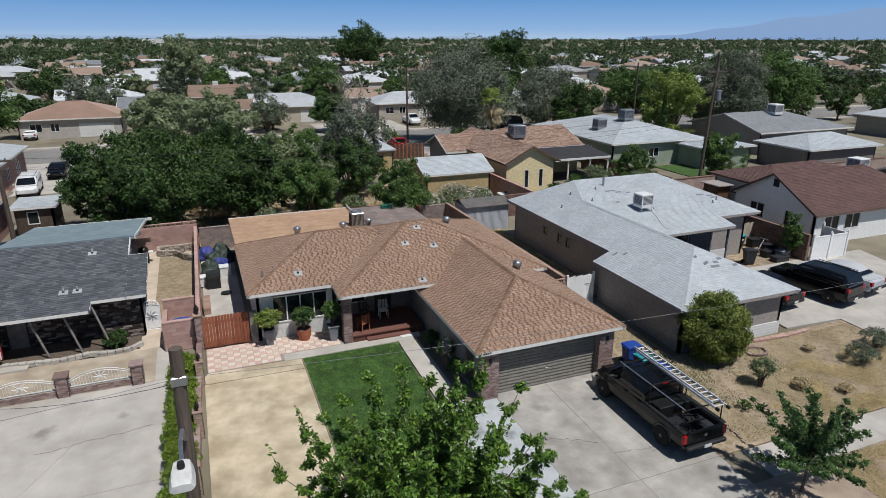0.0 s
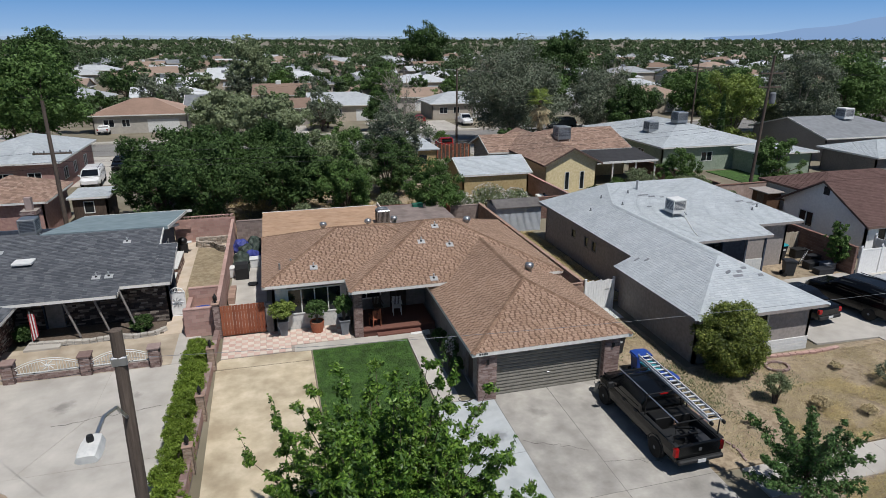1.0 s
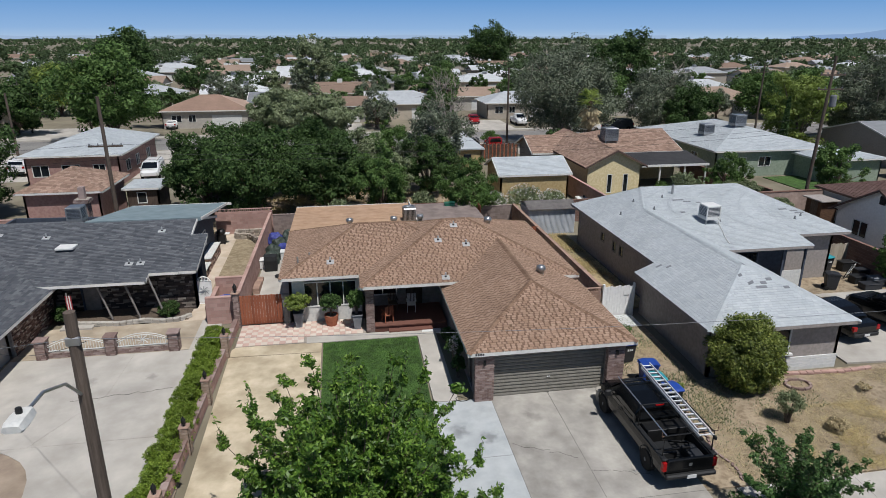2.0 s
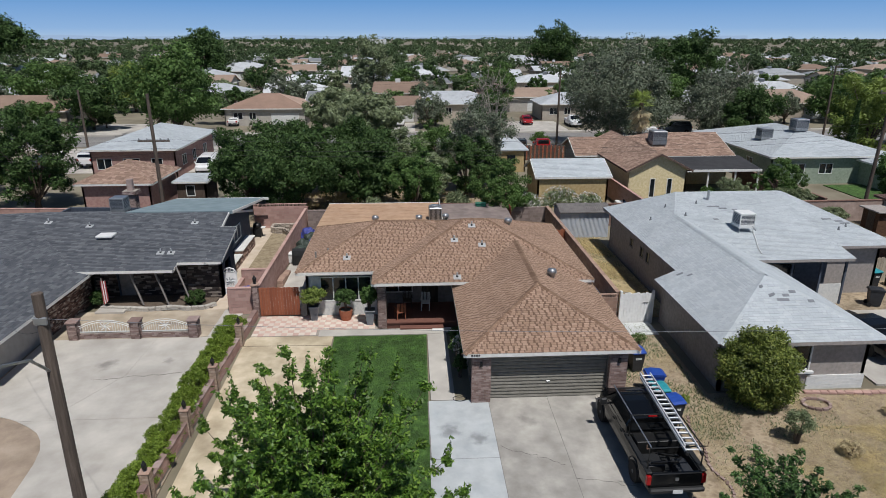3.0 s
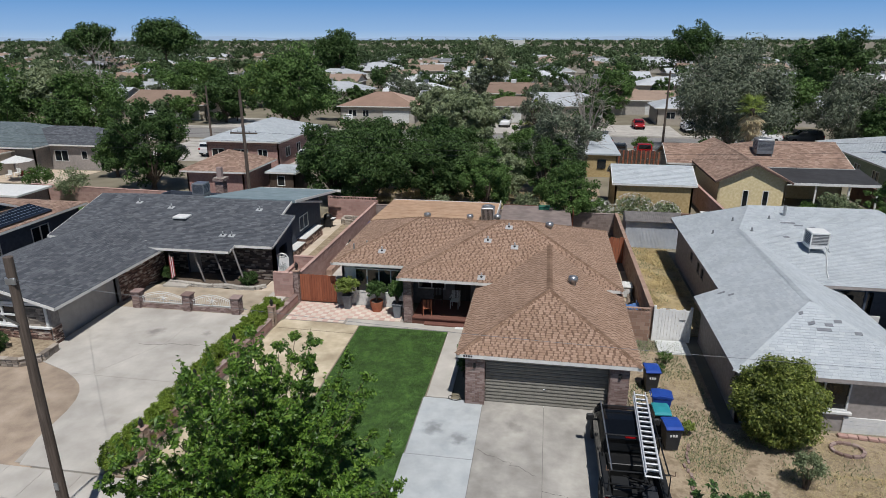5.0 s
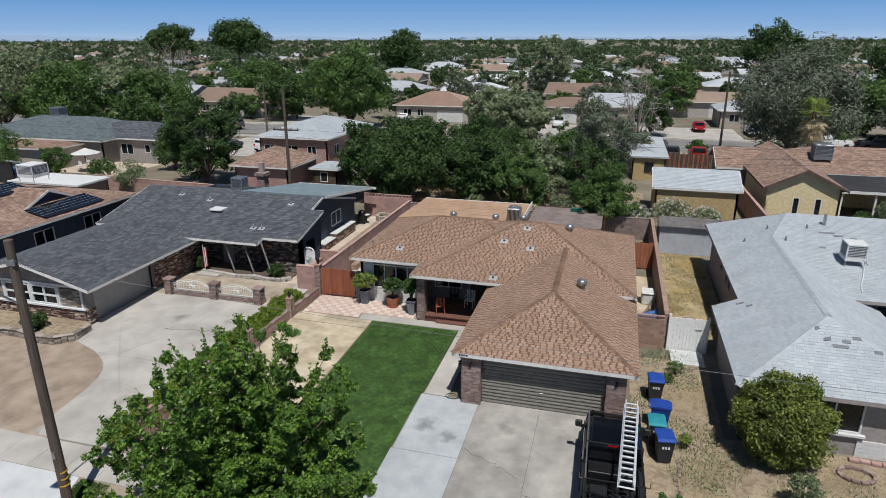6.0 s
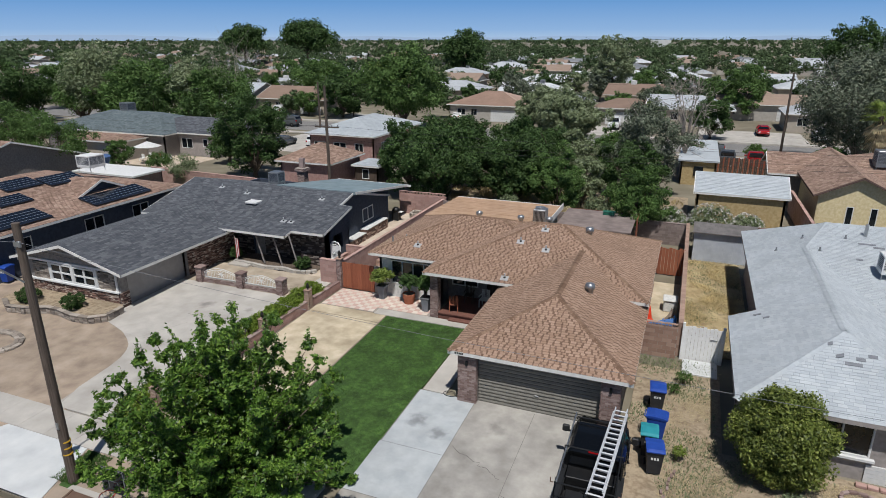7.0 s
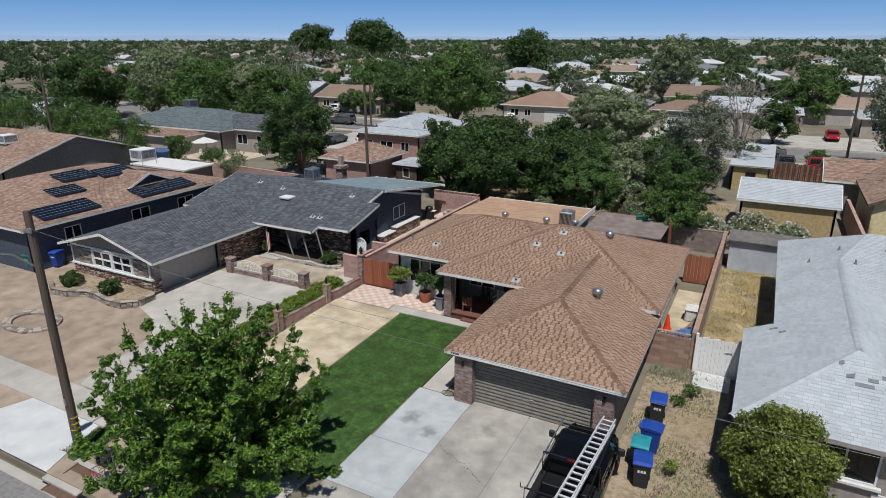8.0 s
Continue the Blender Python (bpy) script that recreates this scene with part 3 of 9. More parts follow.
def roof(parent, x0, x1, y0, y1, z, slope, axis, skin, e0="hip", e1="hip", cap=None, course=0.15, tab=0.32, th=0.16, seed=1, edge="fascia", gable_wall=None, inset=0.45, dark=None, keep=None, lite=False):
    """A roof with deck, fascia, laid tabs and caps, joined to a house."""
    planes, top, gables = hip_planes(x0, x1, y0, y1, z, slope, axis, e0, e1)
    bm = bmesh.new()
    down = Vector((0, 0, 0.012))
    for p in planes:
        bm.faces.new([bm.verts.new(q - down) for q in p])
    deck = part("roof", bm, skin, parent)
    if lite:
        part("eave", bx(x0, x1, y0, y1, z - th, z - 0.015), edge, deck)
    else:
        g0, g1 = (inset + 0.06 if e0 != "hip" else 0.05), (inset + 0.06 if e1 != "hip" else 0.05)
        sx, sy = ((0.05, 0.05), (g0, g1)) if axis == "y" else ((g0, g1), (0.05, 0.05))
        part("soffit", bx(x0 + sx[0], x1 - sx[1], y0 + sy[0], y1 - sy[1], z - th, z - th + 0.03), edge, deck)
    sides = {"x0": (x0, x0 + 0.05, y0, y1), "x1": (x1 - 0.05, x1, y0, y1), "y0": (x0 + 0.05, x1 - 0.05, y0, y0 + 0.05), "y1": (x0 + 0.05, x1 - 0.05, y1 - 0.05, y1)}
    skip = ({"y0"} if e0 != "hip" else set()) | ({"y1"} if e1 != "hip" else set()) if axis == "y" else ({"x0"} if e0 != "hip" else set()) | ({"x1"} if e1 != "hip" else set())
    for key, s in sides.items():
        if key not in skip and not lite:
            part("fascia", bx(*s, z - th, z + 0.005), edge, deck)
    for g in [] if lite else gables:
        n = (g[1] - g[0]).cross(Vector((0, 0, 1))).normalized()
        for a, b in ((g[0], g[2]), (g[1], g[2])):
            bm = bmesh.new()
            q = [a + n * 0.02, b + n * 0.02, b + n * 0.02 - Vector((0, 0, th)), a + n * 0.02 - Vector((0, 0, th))]
            f = bm.faces.new([bm.verts.new(c) for c in q])
            r = bmesh.ops.extrude_face_region(bm, geom=[f])
            bmesh.ops.translate(bm, vec=-n * 0.07, verts=[c for c in r["geom"] if isinstance(c, bmesh.types.BMVert)])
            part("barge_board", bm, edge, deck)
    if gable_wall:
        for g in gables:
            mid = (planes[0][0] + planes[0][1]) / 2
            c = (g[0] + g[1]) / 2
            inw = (Vector(((x0 + x1) / 2, (y0 + y1) / 2, 0)) - Vector((c.x, c.y, 0))).normalized() * inset
            bm = bmesh.new()
            q = [p + inw - Vector((0, 0, 0.02)) for p in g]
            f = bm.faces.new([bm.verts.new(p) for p in q])
            r = bmesh.ops.extrude_face_region(bm, geom=[f])
            bmesh.ops.translate(bm, vec=inw.normalized() * 0.12, verts=[p for p in r["geom"] if isinstance(p, bmesh.types.BMVert)])
            part("gable", bm, gable_wall, parent)
    if course:
        if dark:
            light_, dark_ = ([], []) if keep else (None, None)
            part("shingles", courses(planes, course, tab, seed=seed, phase=1, keep=keep, pieces=light_), skin, deck, "", "stuff")
            part("shingles", courses(planes, course, tab, seed=seed, phase=0, keep=keep, pieces=dark_), dark, deck, "", "stuff")
            for group_, m_ in ((light_, skin), (dark_, dark)):
                single_shingles(deck, group_ or [], m_ + "_obj")
        else:
            part("shingles", courses(planes, course, tab, seed=seed), skin, deck, "", "stuff")
        lines = {}
        for p in planes:
            for a, b in zip(p, p[1:] + p[:1]):
                k = tuple(sorted([tuple(round(c, 3) for c in a), tuple(round(c, 3) for c in b)]))
                lines[k] = lines.get(k, 0) + 1
        ln = [k for k, c in lines.items() if c > 1 and (Vector(k[0]) - Vector(k[1])).length > 0.3]
        if ln:
            part("ridge_capping", caps([(a, b) if a[2] <= b[2] else (b, a) for a, b in ln]), cap or skin, deck, "", "stuff")
    return deck, top


def roof_planes(parent, planes, lines, eaves, skin, cap=None, course=0.17, tab=0.34, seed=1, edge="fascia", th=0.16, lift=0.0):
    """A roof from given planes (each starts with its eave), ridge lines and eave edges."""
    planes = [[Vector(p) for p in q] for q in planes]
    bm = bmesh.new()
    for p in planes:
        bm.faces.new([bm.verts.new(q - Vector((0, 0, 0.012))) for q in p])
    deck = part("roof", bm, "shingle_gap" if skin == "shingle_white" else skin, parent)
    for a, b in eaves:
        bm = bmesh.new()
        a, b = Vector(a), Vector(b)
        d = (b - a).normalized()
        n = Vector((-d.y, d.x, 0)).normalized() * 0.05
        dz = Vector((0, 0, th))
        q = [a, b, b - dz, a - dz]
        lo = [bm.verts.new(c) for c in q]
        hi = [bm.verts.new(c + n) for c in q]
        bm.faces.new(lo)
        bm.faces.new(hi[::-1])
        for i in range(4):
            bm.faces.new((lo[i], hi[i], hi[(i + 1) % 4], lo[(i + 1) % 4]))
        part("fascia", bm, edge, deck)
    part("shingles", courses(planes, course, tab, seed=seed, gap=0.012 if skin == "shingle_white" else 0.008, rise=0.013 if skin == "shingle_white" else 0.02), skin, deck, "", "stuff")
    if lines:
        part("ridge_capping", caps([(a, b) if a[2] <= b[2] else (b, a) for a, b in lines]), cap or skin, deck, "", "stuff")
    return deck


# ---- foliage ----
def leaves(rng, centres, radii, n, size, flat=0.35, aspect=0.46, tri=False, jitter=0.7):
    """n leaf blades scattered in clumps (centres, radii); returns vertex and face arrays."""
    centres, radii = np.asarray(centres, float), np.asarray(radii, float)
    wt = radii ** 2.2
    pick = rng.choice(len(centres), n, p=wt / wt.sum())
    d = rng.normal(size=(n, 3))
    d /= np.linalg.norm(d, axis=1)[:, None]
    r = rng.random(n) ** 0.5
    pos = centres[pick] + d * (radii[pick] * r)[:, None] * np.array([1, 1, 0.8])
    nrm = d * 0.9 + rng.normal(size=(n, 3)) * jitter + np.array([0, 0, flat])
    nrm /= np.linalg.norm(nrm, axis=1)[:, None]
    a = np.cross(nrm, rng.normal(size=(n, 3)))
    a /= np.linalg.norm(a, axis=1)[:, None]
    b = np.cross(nrm, a)
    s = size * (0.6 + 0.8 * rng.random(n))[:, None]
    a, b = a * s, b * s * aspect
    if tri:
        return np.stack([pos + a, pos - a + b, pos - a - b], 1).reshape(-1, 3), np.arange(3 * n).reshape(-1, 3)
    v = np.stack([pos - a, pos + b - a * 0.1, pos + a, pos - b - a * 0.1], 1).reshape(-1, 3)
    f = np.arange(4 * n).reshape(-1, 4)
    return v, f


def np_mesh(name, v, f):
    me = bpy.data.meshes.new(name)
    me.vertices.add(len(v))
    me.vertices.foreach_set("co", np.ascontiguousarray(v, np.float32).ravel())
    me.loops.add(f.size)
    me.loops.foreach_set("vertex_index", np.ascontiguousarray(f, np.int32).ravel())
    k = f.shape[1]
    me.polygons.add(len(f))
    me.polygons.foreach_set("loop_start", np.arange(0, f.size, k, dtype=np.int32))
    me.update(calc_edges=True)
    return me


def tree(name, x, y, h, w, leaf, label, n=6000, size=0.2, seed=0, base=0.25, clumps=60, bark="bark", trunk=0.0, twig=0, shell=0.55, z=None, group="", spread=0.2, category="tree", shoots=0):
    """A tree: tapered trunk, limbs that reach the clumps, and an uneven crown of single leaves."""
    rng = np.random.default_rng(seed + 17)
    z = gz(y) if z is None else z
    ob = thing(name, x, y, z, label, category, group)
    crown_lo, rad = h * base, w / 2
    zc, rz = (h + crown_lo) / 2, (h - crown_lo) / 2
    cs, rs = [], []
    while len(cs) < clumps:
        d = rng.normal(size=3)
        d /= np.linalg.norm(d)
        lump = 1 + 0.16 * math.sin(3 * math.atan2(d[1], d[0]) + seed) + 0.15 * math.sin(5 * d[2] + 2 * d[0] + seed * 2)
        q = (shell + (1 - shell) * rng.random()) * lump * 0.84
        p = np.array([d[0] * rad * q, d[1] * rad * q, zc + d[2] * rz * min(q, 0.98)])
        cs.append(p)
        rs.append(spread * w * (0.45 + 0.6 * rng.random()))
    bm = bmesh.new()
    tr = trunk or 0.022 * h + 0.06
    fork = crown_lo * 0.8 + 0.3
    tube(bm, [(0, 0, -0.1), (0.03 * h * rng.normal() * 0.4, 0.03, fork * 0.55), (0.05, 0.0, fork)], tr * 1.25, 9, tr * 0.8)
    part("trunk", bm, bark, ob).location = (0, 0, 0)
    ob.children[0].data.transform(Matrix.Translation((x, y, z)))
    bm = bmesh.new()
    for i in range(min(clumps, 16)):
        c = cs[i * max(1, clumps // 16) % len(cs)]
        mid = np.array([0.05, 0, fork]) * 0.5 + c * 0.5 + np.array([0, 0, 0.08 * h])
        tube(bm, [(0.05, 0, fork - 0.1), tuple(mid), tuple(c)], tr * 0.42, 5, 0.02)
    for i in range(twig):
        c = cs[rng.integers(len(cs))]
        e = c + rng.normal(size=3) * w * 0.12 + (c - np.array([0, 0, zc])) * 0.25
        tube(bm, [tuple(c), tuple((c + e) / 2 + rng.normal(size=3) * 0.1), tuple(e)], 0.03, 3, 0.008)
    me = bpy.data.meshes.new("limbs")
    bm.to_mesh(me)
    bm.free()
    me.transform(Matrix.Translation((x, y, z)))
    part("branchwork", me, bark, ob)
    for i in range(shoots):
        d = rng.normal(size=3)
        d[2] = abs(d[2]) * 0.9 + 0.25
        d /= np.linalg.norm(d)
        st = np.array([d[0] * rad * 0.8, d[1] * rad * 0.8, zc + d[2] * rz * 0.8])
        go = d * np.array([0.75, 0.75, 0.4]) + np.array([0, 0, 0.75])
        L = rng.uniform(0.5, 1.5)
        for k in range(7):
            cs.append(st + go * L * k / 6)
            rs.append(0.19 - 0.016 * k)
    if n:
        v, f = leaves(rng, cs, rs, n, size, tri=n > 2500, aspect=0.62, jitter=0.55 if y < 62 else 0.42)
        v[:, 2] = np.maximum(v[:, 2], 0.25)
        me = np_mesh("crown", v + np.array([x, y, z]), f)
        part("crown", me, leaf, ob, "", "stuff")
    return ob


def bush(name, x, y, h, w, leaf, label, n=3000, size=0.06, seed=0, z=None, depth=None, group="", category="bush", dense=0.86, clumps=80, low=False, tri=False):
    """A shrub: short stems under a dense, uneven shell of leaves."""
    rng = np.random.default_rng(seed + 31)
    z = gz(y) if z is None else z
    ob = thing(name, x, y, z, label, category, group)
    depth = depth or w
    cs, rs = [], []
    for i in range(clumps):
        d = rng.normal(size=3)
        d /= np.linalg.norm(d)
        d[2] = d[2] if low else abs(d[2]) if rng.random() < 0.75 else d[2] * 0.5
        q = dense * ((0.84 + 0.2 * rng.random()) if i % 3 else 0.5 + 0.3 * rng.random())
        cs.append([d[0] * w / 2 * q, d[1] * depth / 2 * q, h * 0.48 + d[2] * h * 0.46 * q])
        rs.append(0.13 * min(w, h) * (0.7 + 0.6 * rng.random()))
    bm = bmesh.new()
    for i in range(7):
        c = cs[i * 6]
        tube(bm, [(0.05 * math.cos(i), 0.05 * math.sin(i), -0.05), (c[0] * 0.4, c[1] * 0.4, h * 0.3), tuple(c)], 0.03 + 0.01 * h, 5, 0.01)
    me = bpy.data.meshes.new("stems")
    bm.to_mesh(me)
    bm.free()
    me.transform(Matrix.Translation((x, y, z)))
    part("stems", me, "bark", ob)
    v, f = leaves(rng, cs, rs, n, size, tri=tri, aspect=0.62 if tri else 0.46)
    v[:, 2] = np.maximum(v[:, 2], 0.02)
    part("foliage", np_mesh("foliage", v + np.array([x, y, z]), f), leaf, ob, "", "stuff")
    return ob


# ---- the large structure: ground, road, pavements, yards ----
M["ground"] = mat("valley_ground", ["6a6352", "787160", "857e6c"], 0.3, bump=0.3, bump_scale=4, stain=0.25, stain_scale=0.05)
bm = bmesh.new()
rows = []
for y, z in ((-4500, -0.55), (10.2, -0.55), (10.25, -0.36), (11, -0.36), (27, 0.04), (60, 0.04), (4500, 0.04)):
    rows.append([bm.verts.new((x, y, z)) for x in (-4500, -60, 80, 4500)])
for a, b in zip(rows, rows[1:]):
    for i in range(3):
        bm.faces.new((a[i], a[i + 1], b[i + 1], b[i]))
solo("ground", bm, "ground", "dry tan valley floor under the houses", "ground", kind="structure")
solo("road", bx(-300, 300, 0.5, 9.75, -0.7, -0.47), "asphalt", "worn grey asphalt street with a concrete gutter", "road", kind="structure")
bm = bmesh.new()
for a, b in ((-300, -7.7), (-1.1, 0.9), (2.8, 7.6), (16.9, 300)):
    box(bm, a, b, 10.05, 10.3, -0.7, -0.29, bev=0.03)
solo("kerb", bm, "concrete", "pale concrete kerb beside the street", "kerb", kind="structure")
solo("gutter", bx(-300, 300, 9.7, 10.06, -0.7, -0.44), "concrete", "concrete gutter pan along the kerb", "gutter", kind="structure")
bm = bmesh.new()
x = -120.0
while x < 140:
    if not 7.7 < x + 0.7 < 17.3:
        prism(bm, rect(x, x + 1.488, 13.0, 14.5), -0.12, 0.035, lambda px, py: gz(py))
    x += 1.5
solo("pavement", bm, "concrete", "pale concrete pavement of square slabs", "pavement", kind="structure")
solo("parking_strip", slab(rect(-60, 90, 10.3, 13.0), 0.0, 0.05), "dirt", "bare brown dirt strip beside the kerb", "verge", kind="structure")

# second street behind the row of back gardens
solo("back_road", bx(-300, 300, 88.5, 98.5, -0.2, 0.06), "asphalt", "grey asphalt street behind the back gardens", "road", kind="structure")
bm = bmesh.new()
box(bm, -300, 300, 98.5, 98.7, -0.1, 0.2)
box(bm, -300, 300, 99.8, 101.2, -0.1, 0.12)
box(bm, -300, 300, 85.5, 86.9, -0.1, 0.12)
solo("back_pavement", bm, "concrete", "concrete kerb and pavement of the back street", "pavement", kind="structure")

# yards of the brown-roofed house
solo("lawn_soil", slab([(3.55, 14.6), (8.1, 14.6), (8.28, 27.28), (3.5, 27.28)], 0.02, 0.1), "grass", "green mown front lawn", "lawn", kind="structure")
ty = thing("tan_yard", 1.3, 21, gz(21), "sandy tan concrete yard slabs with open joints beside the lawn", "yard", kind="structure")
part("joint_filler", slab([(-0.9, 14.65), (3.44, 14.65), (3.42, 27.2), (-0.7, 27.5)], 0.004, 0.1), "mortar_dark", ty)
part("slab", slab([(-0.95, 14.6), (3.48, 14.6), (3.47, 26.35), (-0.93, 26.45)], 0.012, 0.1), "tan_dirt", ty)
part("slab", slab([(-0.93, 26.5), (3.46, 26.39), (3.46, 27.3), (2.6, 27.4), (-0.75, 27.44), (-0.9, 27.2)], 0.015, 0.1), "tan_dirt", ty)
bm = bmesh.new()
prism(bm, [(8.3, 21.25), (9.35, 21.25), (9.3, 27.3), (8.32, 27.3)], -0.1, 0.04, lambda px, py: gz(py))
prism(bm, [(2.7, 27.32), (9.3, 27.32), (9.3, 28.0), (2.7, 28.0)], -0.1, 0.042, lambda px, py: gz(py))
solo("front_walk", bm, "concrete", "pale concrete walk from the drive to the porch", "path", kind="structure")
d = thing("driveway", 12.5, 16, gz(16), "pale concrete driveway slabs with worn joints and stains", "driveway", kind="structure")
part("joint_filler", slab(rect(8.15, 16.88, 10.32, 21.18), 0.024, 0.1), "joint_grey", d)
for k, (x0, x1, y0, y1, m) in enumerate(((8.1, 10.74, 10.3, 14.55, "concrete_drive"), (8.13, 10.74, 14.575, 17.4, "concrete_new"), (8.2, 10.74, 17.42, 21.2, "concrete_new"), (10.76, 13.3, 14.575, 21.4, "concrete_drive"), (13.32, 16.9, 14.575, 21.4, "concrete_drive"),
                                       (10.76, 13.3, 10.3, 14.55, "concrete_warm"), (13.32, 16.9, 10.3, 14.55, "concrete_drive"))):
    part("slab", slab(rect(x0, x1, y0, y1), 0.035 + 0.001 * (k % 3), 0.15), m, d)
solo("side_yard", slab(rect(16.9, 20.4, 14.6, 26.9), 0.012, 0.1), "weeds", "weedy dry dirt strip beside the driveway", "yard", kind="structure")
solo("side_passage", slab(rect(20.0, 21.9, 28.9, 43), 0.01, 0.1), "gold_dirt", "dry grass passage beside the white-roofed house", "yard", kind="structure")
solo("side_passage", slab(rect(18.75, 20.0, 28.5, 43), 0.008, 0.1), "gold_dirt", "dry grass passage beside the block wall", "yard", kind="structure")
solo("dry_yard", slab(rect(20.4, 32.0, 14.6, 21.2), 0.01, 0.1), "weeds", "bare front yard of dry weeds and dirt", "yard", kind="structure")
solo("side_court", slab(rect(16.7, 18.4, 28.5, 38), 0.02, 0.1), "tan_dirt", "bare dirt court behind the block wall", "yard", kind="structure")
solo("neighbour_driveway", slab([(32.05, 10.4), (40.0, 10.4), (44, 29), (28.3, 29), (28.3, 21.5), (32.05, 21.3)], 0.03, 0.1), "concrete", "wide pale concrete driveway of the neighbouring house", "driveway", kind="structure")
# yards of the grey-roofed house
d = thing("neighbour_driveway", -6, 20, gz(20), "wide pale concrete driveway with cracks and a stain", "driveway", kind="structure")
part("joint_filler", slab([(-6.0, 14.7), (-2.35, 14.7), (-2.35, 27.5), (-11.0, 27.5), (-11.0, 21.8), (-8.4, 20.9), (-6.6, 19.2), (-6.2, 17.5)], 0.025, 0.1), "concrete_warm", d)
for k, (o, m) in enumerate((([(-5.7, 14.6), (-2.3, 14.6), (-2.3, 20.6), (-8.5, 20.6), (-7.9, 20.25), (-7.3, 19.8), (-6.9, 19.3), (-6.6, 18.7), (-6.4, 17.9), (-6.3, 17.0), (-6.2, 16.0)], "concrete"), ([(-7.4, 20.62), (-2.3, 20.62), (-2.3, 27.6), (-5.5, 27.6), (-5.6, 24)], "concrete"),
                            ([(-11.1, 21.6), (-10.3, 21.3), (-9.6, 21.05), (-8.9, 20.8), (-8.5, 20.62), (-7.42, 20.62), (-5.62, 24), (-5.52, 27.6), (-11.1, 27.6)], "concrete"), ([(-7.6, 10.3), (-1.2, 10.3), (-2.1, 12.98), (-6.5, 12.98)], "concrete_pale"),
                            ([(-3.4, 27.62), (-1.9, 27.62), (-1.9, 31.0), (-3.4, 31.0)], "concrete"), ([(-4.6, 31.02), (-1.1, 31.02), (-1.0, 47.0), (-4.6, 47.0)], "tan_court"))):
    part("slab", slab(o, 0.03, 0.12), m, d)
solo("courtyard", slab(rect(-11.1, -3.0, 27.62, 31.0), 0.035, 0.1), "court_dull", "tan concrete court behind the low gates", "courtyard", kind="structure")
solo("side_dirt", slab(rect(-34, -5.2, 14.48, 31.0), 0.002, 0.08), "dirt", "bare dirt beside the neighbouring drive", "yard", kind="structure")
solo("neighbour_dirt_yard", slab([(-30, 14.5), (-5.6, 14.5), (-6.0, 16.0), (-6.1, 18.0), (-6.6, 19.2), (-7.6, 20.3), (-10.4, 21.5), (-30, 21.5)], 0.008, 0.08), "dirt", "bare brown dirt front yard with tyre marks", "yard", kind="structure")
solo("gravel_bed", slab([(-3.3, 34.0), (-1.25, 34.0), (-1.2, 43.6), (-2.3, 45.2), (-3.35, 45.5)], 0.042, 0.1), "gravel_tan", "rectangular bed of dry tan gravel in the side court", "bed", kind="structure")
solo("hedge_bed", slab(rect(-2.28, -1.3, 14.6, 29.0), 0.02, 0.1), "dirt", "soil bed under the hedge", "bed", kind="structure")
solo("back_lawn", slab(rect(-32, -25.6, 41, 47.5), 0.02, 0.1), "grass", "small green back lawn", "lawn", kind="structure")
for x0, x1, y0, y1, m in ((-21, -12.5, 70, 88, "concrete"), (2.5, 8.5, 101, 112, "concrete"), (19, 34, 101, 113, "concrete"), (28, 31, 69, 86, "concrete"), (-40, -25, 70, 86, "concrete"), (-46, -36, 101, 113, "concrete"), (44, 52, 72, 88, "concrete")):
    solo("drive", bx(x0, x1, y0, y1, -0.1, 0.075), m, "pale concrete drive off the back street", "driveway", kind="structure")
solo("garden_soil", bx(-6, 18.4, 46.6, 62, -0.1, 0.07), "weeds", "dry straw-coloured back garden", "yard", kind="structure")

solo("neighbour_lawn", slab(rect(28.4, 38.0, 29.02, 33.2), 0.015, 0.1), "weeds", "patchy dry lawn behind the drive", "yard", kind="structure")
solo("front_lawn", slab(rect(42.5, 60.0, 17.0, 25.5), 0.02, 0.1), "grass", "green front lawn of the neighbouring house", "lawn", kind="structure")
solo("lawn_edging", tb([(3.5, y, gz(y) + 0.02) for y in (14.7, 18, 21, 24, 27.25)], 0.035, 6), "wood_grey", "thin weathered timber edging of the lawn", "edging", kind="structure")
# thin dark cracks across the slabs
rng = np.random.default_rng(19)
for x0, y0, x1, y1, wob in ((10.9, 18.0, 13.2, 16.9, 0.2), (13.3, 16.2, 15.4, 15.6, 0.12), (-7.0, 23.6, -3.0, 24.1, 0.12)):
    pts = []
    for k in range(15):
        x, y = x0 + (x1 - x0) * k / 14 + wob * 0.35 * rng.normal(), y0 + (y1 - y0) * k / 14 + wob * 0.35 * rng.normal()
        pts.append((x, y, gz(y) + (0.037 if x > 5 or x < -2 else 0.012)))
    solo("crack", tb(pts, 0.005, 4), "mortar_dark", "thin dark crack across the concrete", "crack", kind="structure")

# mountains beyond the town; their haze is painted in as an even glowing blue
rng = np.random.default_rng(8)
bm = bmesh.new()
prev = None
for i in range(61):
    az = radians(37 + i * 0.75)
    h = 20 + 140 * math.exp(-((i - 28) / 16) ** 2) + 5 * rng.random() + 9 * math.sin(i * 0.9)
    if i < 12:
        h *= i / 12
    p = (4300 * math.sin(az), 4300 * math.cos(az))
    cur = (bm.verts.new((*p, -5)), bm.verts.new((p[0] * 1.02, p[1] * 1.02, 15 + max(0, h))))
    if prev:
        bm.faces.new((prev[0], cur[0], cur[1], prev[1]))
    prev = cur
solo("mountains", bm, "mountain", "mountain range beyond the town in painted blue haze", "mountains", kind="structure")
bm = bmesh.new()
prev = None
